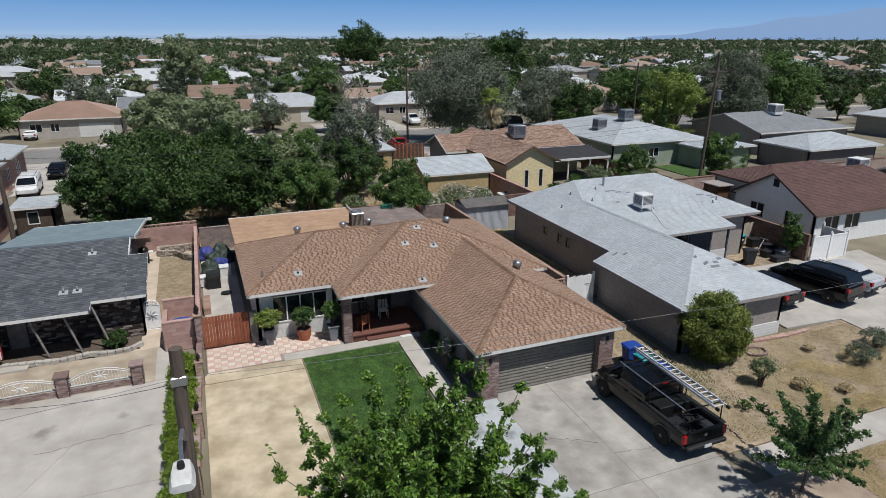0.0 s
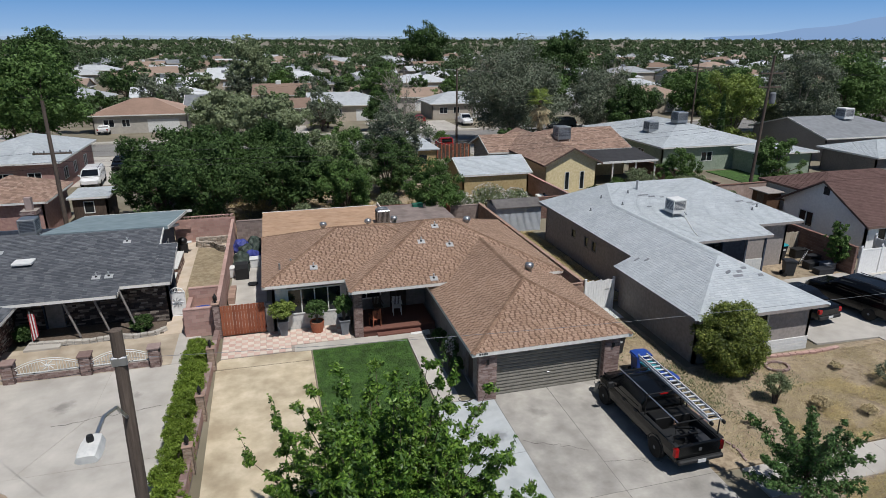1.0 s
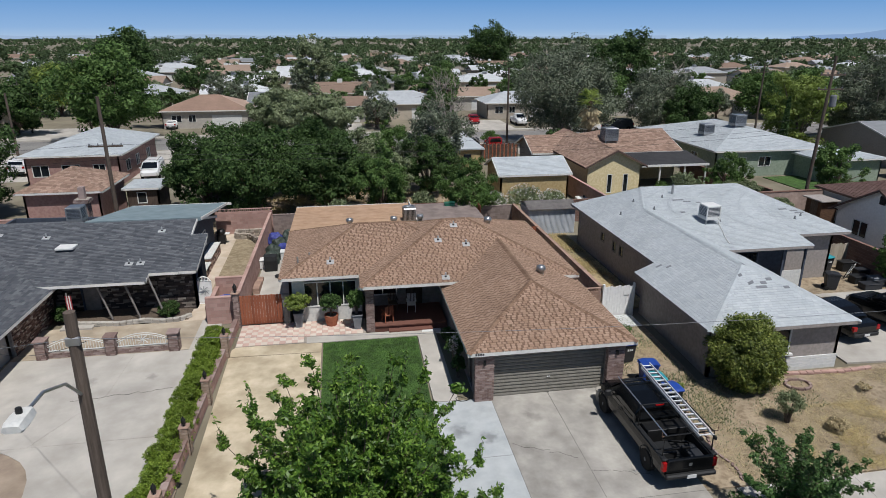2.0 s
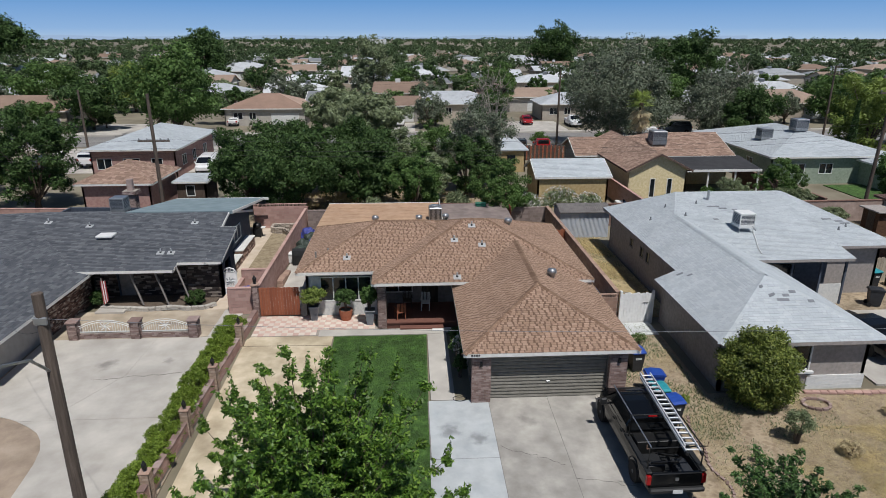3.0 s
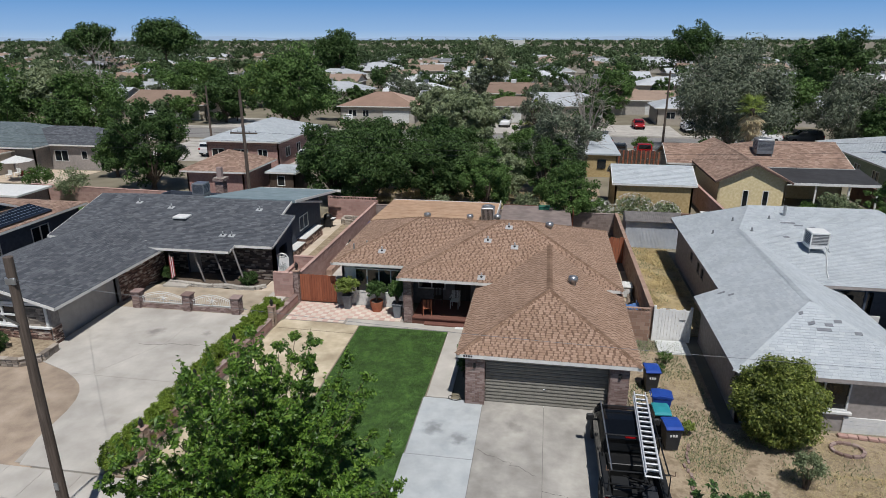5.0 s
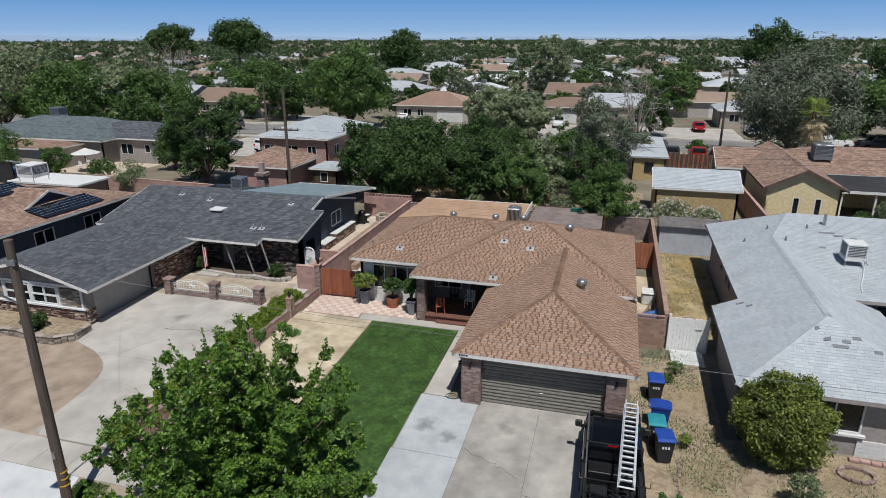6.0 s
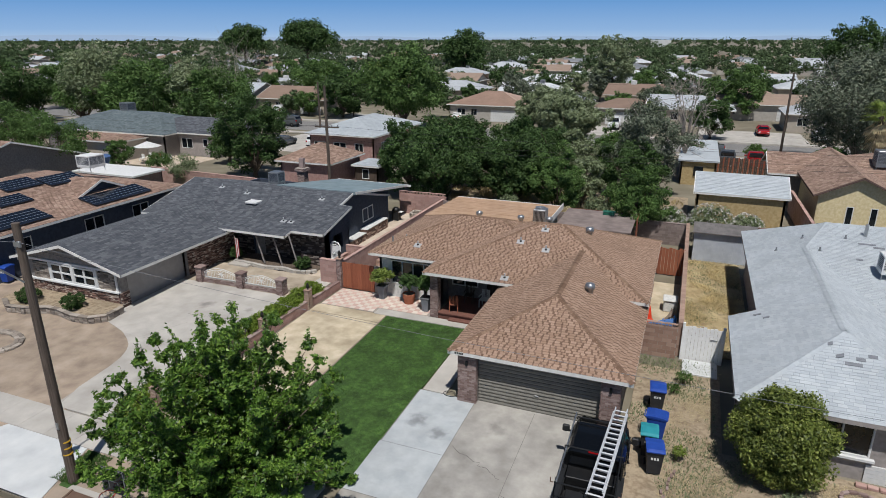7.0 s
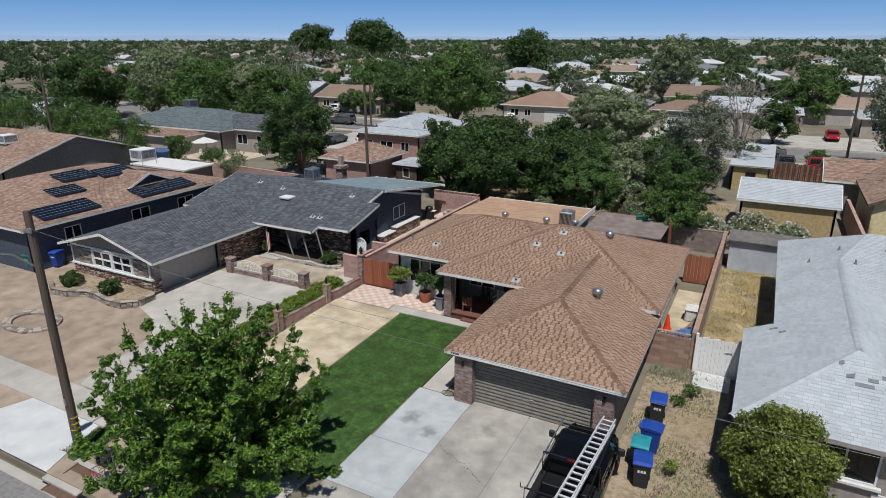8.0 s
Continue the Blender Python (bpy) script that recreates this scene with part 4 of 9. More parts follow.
for i in range(90):
    az = radians(-70 + i * 1.1)
    h = (18 if i < 22 else 5) + 4 * math.sin(i * 0.37) + 3 * math.sin(i * 0.83 + 1) + 2 * rng.random()
    p = (4400 * math.sin(az), 4400 * math.cos(az))
    cur = (bm.verts.new((*p, -5)), bm.verts.new((p[0] * 1.02, p[1] * 1.02, 15 + max(0, h))))
    if prev:
        bm.faces.new((prev[0], cur[0], cur[1], prev[1]))
    prev = cur
solo("far_hills", bm, "hills", "low hills on the horizon in painted blue haze", "hills", kind="structure")

# pale blue sky low over the horizon, far beyond the town
bm = bmesh.new()
ring = [(4700 * math.cos(2 * math.pi * k / 96), 4700 * math.sin(2 * math.pi * k / 96)) for k in range(96)]
lo, hi = [bm.verts.new((*p, -40)) for p in ring], [bm.verts.new((*p, 800)) for p in ring]
for k in range(96):
    bm.faces.new((lo[k], lo[(k + 1) % 96], hi[(k + 1) % 96], hi[k]))
m = bpy.data.materials.new("clear_low_sky")
m.use_nodes = True
n, l = m.node_tree.nodes, m.node_tree.links
n.remove(n["Principled BSDF"])
em, geo, sep, rng_, ramp = n.new("ShaderNodeEmission"), n.new("ShaderNodeNewGeometry"), n.new("ShaderNodeSeparateXYZ"), n.new("ShaderNodeMapRange"), n.new("ShaderNodeValToRGB")
l.new(geo.outputs["Position"], sep.inputs[0])
l.new(sep.outputs[2], rng_.inputs[0])
rng_.inputs[1].default_value, rng_.inputs[2].default_value = 15, 800
for k, (pos_, c) in enumerate(((0.0, "a6c0db"), (0.07, "8fb2d9"), (0.3, "6c9cd0"), (1.0, "5c8ec6"))):
    e_ = ramp.color_ramp.elements[k] if k < 2 else ramp.color_ramp.elements.new(pos_)
    e_.position, e_.color = pos_, srgb(c)
l.new(rng_.outputs[0], ramp.inputs[0])
l.new(ramp.outputs[0], em.inputs[0])
l.new(em.outputs[0], n["Material Output"].inputs[0])
solo("sky_backdrop", bm, m, "clear pale blue sky low over the horizon", "sky", kind="structure")


# ---- the brown-roofed house ----
def vent_plate(parent, x, y, z, slope):
    bm = bmesh.new()
    box(bm, x - 0.2, x + 0.2, y - 0.2, y + 0.12, 0.0, 0.035)
    for v in bm.verts:
        v.co.z += z + (v.co.y - y) * slope
    pl = part("flashing", bm, "vent_paint", parent)
    part("vent_pipe", tb([(x, y, z - 0.1), (x, y, z + 0.26)], 0.042), "vent_paint", pl)
    part("collar", tb([(x, y, z), (x, y, z + 0.09)], 0.075, 8, 0.05), "rubber", pl)


def turbine(parent, x, y, z):
    bm = bmesh.new()
    lathe(bm, x, y, [(0.15, z - 0.15), (0.15, z + 0.16), (0.2, z + 0.18), (0.22, z + 0.3), (0.18, z + 0.42), (0.05, z + 0.46)], 14)
    base = part("roof_vent", bm, "galv", parent, smooth=True)
    bm = bmesh.new()
    for k in range(14):
        a = 2 * math.pi * k / 14
        c, s = math.cos(a), math.sin(a)
        tube(bm, [(x + 0.205 * c, y + 0.205 * s, z + 0.18), (x + 0.235 * c, y + 0.235 * s, z + 0.3), (x + 0.19 * c, y + 0.19 * s, z + 0.42)], 0.008, 4)
    part("fins", bm, "galv", base)


def cooler(x, y, z, w, h, label, body="white", on=None):
    """An evaporative cooler: cabinet with louvred sides on a stand."""
    ob = thing("evaporative_cooler", x, y, z, label, "cooler")
    for i in (-1, 1):
        for j in (-1, 1):
            part("leg", bx(x + i * w * 0.45 - 0.02, x + i * w * 0.45 + 0.02, y + j * w * 0.45 - 0.02, y + j * w * 0.45 + 0.02, z - 0.25, z + 0.14), "galv", ob)
    bm = bx(x - w / 2, x + w / 2, y - w / 2, y + w / 2, z + 0.12, z + h * 0.3)
    box(bm, x - w / 2, x + w / 2, y - w / 2, y + w / 2, z + h * 0.88, z + h, bev=0.03)
    for i in (-1, 1):
        for j in (-1, 1):
            box(bm, x + i * (w / 2 - 0.03) - 0.03, x + i * (w / 2 - 0.03) + 0.03, y + j * (w / 2 - 0.03) - 0.03, y + j * (w / 2 - 0.03) + 0.03, z + h * 0.3, z + h * 0.88)
    cab = part("cabinet", bm, body, ob)
    part("pad", bx(x - w / 2 + 0.05, x + w / 2 - 0.05, y - w / 2 + 0.05, y + w / 2 - 0.05, z + h * 0.3, z + h * 0.88), "pot_grey", cab)
    bm = bmesh.new()
    for k in range(7):
        zz = z + h * (0.33 + 0.08 * k)
        for s in (-1, 1):
            box(bm, x - w / 2 + 0.06, x + w / 2 - 0.06, y + s * (w / 2 - 0.03) - 0.012, y + s * (w / 2 - 0.03) + 0.012, zz, zz + 0.012)
            box(bm, x + s * (w / 2 - 0.03) - 0.012, x + s * (w / 2 - 0.03) + 0.012, y - w / 2 + 0.06, y + w / 2 - 0.06, zz, zz + 0.012)
    part("louvres", bm, body, cab)
    return ob


G0 = 0.1
home = thing("house", 9.5, 29, G0, "single-storey house with brown shingle hip roof and attached garage", "house")
walls("wall", "stucco_white", home,
      ((1.8, 29.95), (5.75, 29.95), G0 - 0.4, 2.7, 0.15, [(0.75, 3.55, 1.25, 2.75)]),
      ((1.8, 37.5), (1.8, 29.95), G0 - 0.4, 2.72, 0.15, [(2.0, 3.4, 1.4, 2.5)]),
      ((16.55, 37.5), (1.8, 37.5), G0 - 0.4, 2.7, 0.15),
      ((16.55, 28.2), (16.55, 37.5), G0 - 0.4, 2.68, 0.15, [(3, 4.5, 1.3, 2.4)]))
window(home, (2.55, 29.95), (1, 0), 2.8, 0.95, 2.4, mull=3, bars=0)
walls("porch_wall", "stucco_taupe", home,
      ((5.6, 30.9), (10.1, 30.9), G0 - 0.3, 2.68, 0.15, [(0.4, 2.0, 1.2, 2.3), (2.5, 3.45, 0.25, 2.4)]),
      ((5.75, 29.95), (5.75, 30.9), G0 - 0.3, 2.66, 0.15))
window(home, (6.0, 30.9), (1, 0), 1.6, 1.0, 2.1, mull=1)
part("front_door", bx(8.12, 9.03, 30.95, 31.0, 0.16, 2.19), "wood_dark", home)
# garage wing
walls("garage_wall", "stucco_taupe", home,
      ((10.1, 21.2), (16.55, 21.2), G0 - 0.5, 2.26, 0.2, [(0.72, 5.75, 0.2, 2.45)]),
      ((10.1, 30.9), (10.1, 21.2), G0 - 0.5, 2.3, 0.15, [(7.9, 8.9, 0.45, 2.3)]),
      ((16.55, 21.2), (16.55, 28.2), G0 - 0.5, 2.3, 0.15))
part("side_door", bx(10.2, 10.24, 22.05, 22.95, G0 - 0.1, 1.88), "wood_dark", home)
gd = thing("garage_door", 13.3, 21.3, G0 - 0.12, "grey sectional garage door with ribbed panels", "garage door")
for k in range(14):
    z0 = -0.03 + k * 0.16
    bm = bmesh.new()
    profile(bm, [(21.32, z0), (21.29, z0 + 0.01), (21.265, z0 + 0.07), (21.29, z0 + 0.145), (21.32, z0 + 0.157)], 10.84, 15.83)
    part("rib", bm, "door_grey", gd)
part("bottom_seal", bx(10.84, 15.83, 21.26, 21.33, -0.09, -0.035), "white", gd)
part("handle", bx(13.25, 13.4, 21.24, 21.27, 0.75, 0.8, bev=0.01), "galv", gd)


unit_brick = bpy.data.meshes.new("brick")
bm = bx(0, 1, 0, 0.03, 0, 1)
bm.to_mesh(unit_brick)
bm.free()
unit_brick.materials.append(M["brick"])


def brick_pier(parent, x0, x1, y0, y1, z0, z1, core="mortar", single=False, hgt=0.075, ln=0.21, skin="brick_is"):
    """A pier of single bricks round a mortar core."""
    pier = part("pier", bx(x0 + 0.012, x1 - 0.012, y0 + 0.012, y1 - 0.012, z0, z1), core, parent)
    vs, fs = [], []
    k = 0
    z = z0
    while z < z1 - 0.02:
        zt = min(z + hgt - 0.012, z1)
        for (ax, ay, dx, dy, L) in ((x0, y0, 1, 0, x1 - x0), (x1, y0, 0, 1, y1 - y0), (x1, y1, -1, 0, x1 - x0), (x0, y1, 0, -1, y1 - y0)):
            s = -ln / 2 * (k % 2)
            while s < L:
                a, b = max(0, s), min(L, s + ln - 0.012)
                s += ln
                if b - a < 0.02:
                    continue
                if single:
                    ob = new("brick", unit_brick)
                    ob.parent = pier
                    ob.matrix_basis = Matrix.Translation(Vector((ax, ay, z)) - root_of(parent).location) @ Matrix(((dx, -dy, 0, 0), (dy, dx, 0, 0), (0, 0, 1, 0), (0, 0, 0, 1))) @ Matrix.Translation((a, 0, 0)) @ Matrix.Diagonal((b - a, 1, zt - z, 1))
                    continue
                i = len(vs)
                nx, ny = dy, -dx
                for q, zz in ((a, z), (b, z), (b, zt), (a, zt)):
                    vs.append((ax + dx * q, ay + dy * q, zz))
                for q, zz in ((a, z), (b, z), (b, zt), (a, zt)):
                    vs.append((ax + dx * q - nx * 0.02, ay + dy * q - ny * 0.02, zz))
                fs.extend([(i, i + 1, i + 2, i + 3), (i + 3, i + 2, i + 6, i + 7), (i, i + 4, i + 5, i + 1), (i + 1, i + 5, i + 6, i + 2), (i, i + 3, i + 7, i + 4)])
        z += hgt
        k += 1
    if single:
        return pier
    me = bpy.data.meshes.new("bricks")
    me.from_pydata(vs, [], fs)
    part("bricks", me, skin, pier, "", "stuff")
    return pier


brick_pier(home, 10.0, 10.82, 20.98, 21.22, -0.15, 2.24, single=True)
brick_pier(home, 15.86, 16.62, 20.98, 21.22, -0.15, 2.24, single=True)
brick_pier(home, 5.75, 6.2, 28.15, 28.6, 0.1, 2.66, single=True)
# porch floor of brick with a step
part("porch_floor", bx(6.2, 10.0, 28.2, 30.9, -0.1, 0.36), "brick_red", home)
part("porch_step", bx(6.9, 9.2, 27.85, 28.2, -0.1, 0.22), "brick_red", home)
part("porch_cap", bx(6.2, 10.0, 28.14, 28.42, 0.36, 0.42), "brick_red", home)
part("white_step", bx(8.6, 9.6, 27.62, 27.95, 0.0, 0.17), "white", home)
roof(home, 5.5, 17.03, 27.72, 37.95, 2.82, 0.375, "x", "shingle_brown", cap="shingle_cap", course=0.13, tab=0.135, dark="shingle_brown_dark", seed=1)
roof(home, 1.35, 12.5, 29.4, 37.95, 2.86, 0.375, "x", "shingle_brown", cap="shingle_cap", course=0.13, tab=0.135, dark="shingle_brown_dark", seed=2)
roof(home, 9.64, 17.05, 20.75, 31.5, 2.42, 0.43, "y", "shingle_brown", cap="shingle_cap", course=0.13, tab=0.135, dark="shingle_brown_dark", seed=3, e1="gable", keep=lambda q: q.y > 21.75 or abs(q.x - 13.35) > 13.35 - 9.62 - (q.y - 20.75))
# low-slope roof over the rear addition
bm = bmesh.new()
profile(bm, [(37.6, 3.0), (44.3, 2.75), (44.3, 2.6), (37.6, 2.8)], 1.4, 9.7)
rear = part("rear_roof", bm, "roof_orange", home)
bm = bmesh.new()
box(bm, 1.4, 9.7, 44.3, 44.36, 2.58, 2.78)
box(bm, 9.7, 9.75, 37.6, 44.36, 2.58, 3.0)
part("fascia", bm, "fascia", rear)
bm = bmesh.new()
for s in range(1, 7):
    y = 37.9 + s * 0.95
    box(bm, 1.42, 9.68, y, y + 0.05, 3.0 - (y - 37.6) * 0.0373, 3.008 - (y - 37.6) * 0.0373)
part("lap_seam", bm, "roof_orange", rear)
walls("rear_wall", "stucco_white", home,
      ((1.8, 44), (1.8, 37.5), -0.3, 2.6, 0.15),
      ((9.4, 44), (1.8, 44), -0.3, 2.58, 0.15),
      ((9.4, 37.6), (9.4, 44), -0.3, 2.6, 0.15))
for x, y, z in ((11.04, 32.2, 4.5), (9.96, 31.0, 4.04), (11.46, 30.55, 3.88), (9.92, 28.1, 2.96), (4.03, 30.5, 3.28)):
    vent_plate(home, x, y, z, 0.375)
turbine(home, 14.45, 26.4, 3.53)
for x, y, z in ((13.3, 33.3, 4.15), (5.2, 38.2, 3.05), (8.1, 38.2, 3.05), (9.9, 38.6, 3.0)):
    turbine(home, x, y, z)
for x, y in ((2.3, 30.8), (2.9, 31.4), (3.6, 31.3)):
    part("vent_pipe", tb([(x, y, 2.9), (x, y, 3.55)], 0.05), "galv", home)
    part("vent_collar", bx(x - 0.16, x + 0.16, y - 0.16, y + 0.16, 3.05, 3.16), "galv", home)
ac = thing("air_conditioner", 9.2, 39.0, 2.95, "square grey rooftop air conditioner with a round fan grille", "air conditioner")
part("cabinet", bx(8.8, 9.65, 38.6, 39.45, 2.98, 3.85, bev=0.04), "galv", ac)
bm = bmesh.new()
for k in range(9):
    box(bm, 8.785, 8.8, 38.66 + k * 0.085, 38.7 + k * 0.085, 3.05, 3.75)
    box(bm, 8.86 + k * 0.085, 8.9 + k * 0.085, 38.585, 38.6, 3.05, 3.75)
part("coil_grille", bm, "black_metal", ac)
bm = bmesh.new()
lathe(bm, 9.22, 39.02, [(0.34, 3.85), (0.36, 3.93), (0.3, 3.95), (0.28, 3.88)], 18)
part("fan_ring", bm, "galv", ac)
# house number plate as bars
for k in range(4):
    part("number_bar", bx(9.95 + k * 0.1, 10.02 + k * 0.1, 20.738, 20.75, 2.32, 2.4), "black_metal", home)
bm = bmesh.new()
box(bm, 10.35, 10.45, 20.9, 20.98, 1.75, 1.95)
part("wall_lantern", bm, "black_metal", home)
part("wall_lantern", bx(16.2, 16.3, 20.9, 20.98, 1.75, 1.95), "black_metal", home)

# ---- the white-roofed house ----
wh = thing("house", 24.5, 30, 0.0, "grey stucco house with a white-coated shingle hip roof", "house")
walls("wall", "stucco_grey", wh,
      ((20.95, 28.2), (20.95, 21.45), -0.5, 2.4, 0.15),
      ((20.95, 21.45), (27.5, 21.45), -0.5, 2.4, 0.15, [(2.1, 4.0, 1.35, 2.6)]),
      ((27.5, 21.45), (27.5, 31.2), -0.5, 2.4, 0.15),
      ((22.1, 41.0), (22.1, 28.3), -0.4, 2.95, 0.15, [(4.2, 4.8, 1.95, 2.6), (6.1, 6.65, 1.85, 2.6), (7.15, 7.7, 1.85, 2.6)]),
      ((20.95, 28.2), (22.1, 28.2), -0.4, 2.4, 0.15),
      ((32.05, 31.5), (35.2, 31.5), -0.4, 2.9, 0.15),
      ((35.2, 31.5), (35.2, 41.0), -0.4, 2.9, 0.15),
      ((35.2, 41.0), (22.1, 41.0), -0.4, 2.95, 0.15))
bm = bmesh.new()
for k in range(5):
    box(bm, 24.9, 27.52, 21.4, 21.45, -0.2 + k * 0.16, -0.05 + k * 0.16)
part("wainscot", bm, "white", wh)
window(wh, (23.05, 21.45), (1, 0), 1.9, 0.85, 2.1, mull=1, frame="white")
part("sill", bx(22.9, 25.1, 21.3, 21.45, 0.75, 0.84), "white", wh)
for u, w, a, b in ((36.8, 0.6, 1.55, 2.2), (34.9, 0.55, 1.45, 2.2), (33.85, 0.55, 1.45, 2.2)):
    window(wh, (22.1, u), (0, -1), w, a, b, mull=0, frame="stucco_taupe")
# The dark siding colour on this wall also deepens the shade under the eave.
walls("patio_wall", "stucco_navy", wh, ((27.5, 31.35), (32.05, 31.35), -0.4, 3.15, 0.15, [(1.0, 2.6, 0.5, 2.5)]))
part("sliding_door", bx(28.55, 30.05, 31.43, 31.47, 0.1, 2.1), "glass", wh)
for x in (29.05, 30.75, 32.2):
    part("patio_post", bx(x - 0.06, x + 0.06, 29.95, 30.07, -0.1, 3.0, bev=0.01), "stucco_navy", wh, "dark painted patio post")
# Added pale panels stand in for the sunlit foot of the patio wall.
for x0, x1 in ((29.13, 29.9), (30.83, 32.12)):
    part("screen_panel", bx(x0, x1, 29.98, 30.03, 0.0, 1.35, bev=0.005), "stucco_white", wh, "added pale panel standing for the sunlit lower patio wall")
wz = lambda x: 2.47 + 0.435 * (x - 20.5)
fz = lambda y: 3.0 + 0.187 * (y - 29.6)
TOP = wz(24.25)
A, B = (24.25, 24.7, TOP), (24.25, 35.4, TOP)
C, D = (25.6, 38.7, 4.7), (33.0, 38.7, 4.7)
roof_planes(wh, [
    [(20.5, 28.45, 2.47), (20.5, 20.95, 2.47), A, (24.25, 28.45, TOP)],
    [(21.6, 41.45, wz(21.6)), (21.6, 28.45, wz(21.6)), (24.25, 28.45, TOP), B, C],
    [(20.5, 20.95, 2.47), (28.0, 20.95, 2.47), A],
    [(28.0, 20.95, 2.47), (28.0, 30.2, 2.47), (26.7, 30.2, 3.04), B, A],
    [(26.7, 29.6, 3.0), (32.4, 29.6, 3.0), (32.4, 38.7, 4.7), C, B],
    [(32.4, 31.0, fz(31)), (36.0, 31.0, fz(31)), D, (32.4, 38.7, 4.7)],
    [(36.0, 31.0, fz(31)), (36.0, 41.45, fz(31)), D],
    [(36.0, 41.45, 3.0), (21.6, 41.45, wz(21.6)), C, D],
], [((20.5, 20.95, 2.47), A), ((28, 20.95, 2.47), A), (A, B), (B, C), (C, D), ((36, 31, fz(31)), D)],
    [((20.5, 28.45, 2.47), (20.5, 20.95, 2.47)), ((20.5, 20.95, 2.47), (28, 20.95, 2.47)), ((28, 20.95, 2.47), (28, 30.2, 2.47)), ((21.6, 41.45, wz(21.6)), (21.6, 28.45, wz(21.6))),
     ((21.6, 28.45, wz(21.6)), (20.5, 28.45, 2.47)), ((26.7, 29.6, 3.0), (32.4, 29.6, 3.0)), ((32.4, 29.6, 3.0), (32.4, 31, fz(31))), ((32.4, 31, fz(31)), (36, 31, fz(31))), ((36, 31, fz(31)), (36, 41.45, fz(31))), ((36, 41.45, fz(31)), (21.6, 41.45, wz(21.6)))],
    "shingle_white", course=0.15, tab=0.3, seed=5, edge="stucco_grey")
for x, y, w in ((21.6, 27.9, 0.3), (21.9, 27.4, 0.24), (23.6, 23.95, 0.28), (23.85, 23.45, 0.4), (24.35, 23.2, 0.55), (24.6, 23.45, 0.3), (25.0, 23.65, 0.3), (25.6, 23.1, 0.28), (27.2, 36.4, 0.8), (27.7, 36.1, 0.5), (28.4, 35.9, 0.3), (33.6, 34.4, 0.6), (34.2, 34.1, 0.5), (34.4, 33.8, 0.6), (26.6, 34.6, 0.3)):
    if y < 24.5:
        z = 2.47 + 0.435 * (y - 20.95)
        s_ = 0.435
    elif x < 24:
        z, s_ = wz(x), 0.0
    else:
        z, s_ = fz(y), 0.187
    bm = bmesh.new()
    box(bm, x - w / 2, x + w / 2, y - 0.07, y + 0.07, 0.012, 0.03)
    for v in bm.verts:
        v.co.z += z + (v.co.y - y) * s_ + ((v.co.x - x) * 0.435 if x < 24 else 0)
    part("patch", bm, "pot_grey", wh, "bare grey patch of missing shingles")
cool_w = cooler(27.6, 33.2, 3.78, 0.95, 1.02, "white evaporative cooler with louvred sides on a white roof")
part("drain_hose", tb([(27.95, 32.75, 3.95), (28.0, 32.6, fz(32.6) + 0.06), (27.75, 31.8, fz(31.8) + 0.04), (27.45, 31.0, fz(31.0) + 0.04), (27.3, 30.3, fz(30.3) + 0.04)], 0.028, 6), "white", cool_w, "pale drain hose")
part("water_line", tb([(27.85, 32.75, 4.1), (28.15, 32.68, 3.75), (28.1, 32.8, 3.95)], 0.015, 5), "pot_grey", cool_w)
for x, y in ((24.3, 37.0), (24.9, 35.2), (23.0, 36.0), (26.3, 36.9), (33.5, 33.0), (34.2, 33.4)):
    z = min(wz(x), fz(y)) if x > 24.3 else wz(x)
    part("vent_pipe", tb([(x, y, z - 0.1), (x, y, z + 0.2)], 0.045, 6), "pot_grey", wh)
    part("vent_boot", tb([(x, y, z - 0.02), (x, y, z + 0.08)], 0.1, 8, 0.055), "pot_grey", wh)
part("flue", tb([(27.3, 37.4, 4.2), (27.3, 37.4, 5.1)], 0.09, 10), "galv", wh)

# ---- the grey-roofed house ----
gh = thing("house", -9, 34, 0.1, "house with dark grey shingle roof, dark stone front and blue gables", "house")
walls("wall", "stucco_navy", gh,
      ((-11.1, 33.2), (-3.6, 33.2), -0.3, 2.6, 0.15, [(1.4, 2.3, 0.45, 2.4)]),
      ((-3.6, 32.7), (-3.6, 35.8), -0.3, 2.7, 0.15, [(1.0, 2.2, 1.2, 2.3)]),
      ((-3.6, 35.8), (-4.7, 35.8), -0.3, 3.3, 0.15),
      ((-18.1, 45.0), (-18.1, 34.0), -0.3, 2.6, 0.15),
      ((-4.6, 44.0), (-18.1, 45.0), -0.3, 2.6, 0.15),
      ((-18.6, 34), (-18.1, 34), -0.3, 2.6, 0.15))
walls("garage_wall", "stucco_taupe", gh,
      ((-11.2, 32.7), (-11.2, 23.0), -0.4, 2.2, 0.15, [(4.6, 9.2, 0.2, 2.35)]),
      ((-18.6, 34.0), (-18.6, 23.0), -0.4, 2.2, 0.15),
      ((-18.6, 23.0), (-11.2, 23.0), -0.4, 2.2, 0.15, [(0.6, 6.9, 1.35, 2.45)]))
gd2 = thing("garage_door", -11.3, 25, 0, "plain taupe garage door facing the driveway", "garage door")
part("panel", bx(-11.34, -11.29, 23.55, 28.05, -0.12, 1.95, bev=0.012), "door_plain", gd2)


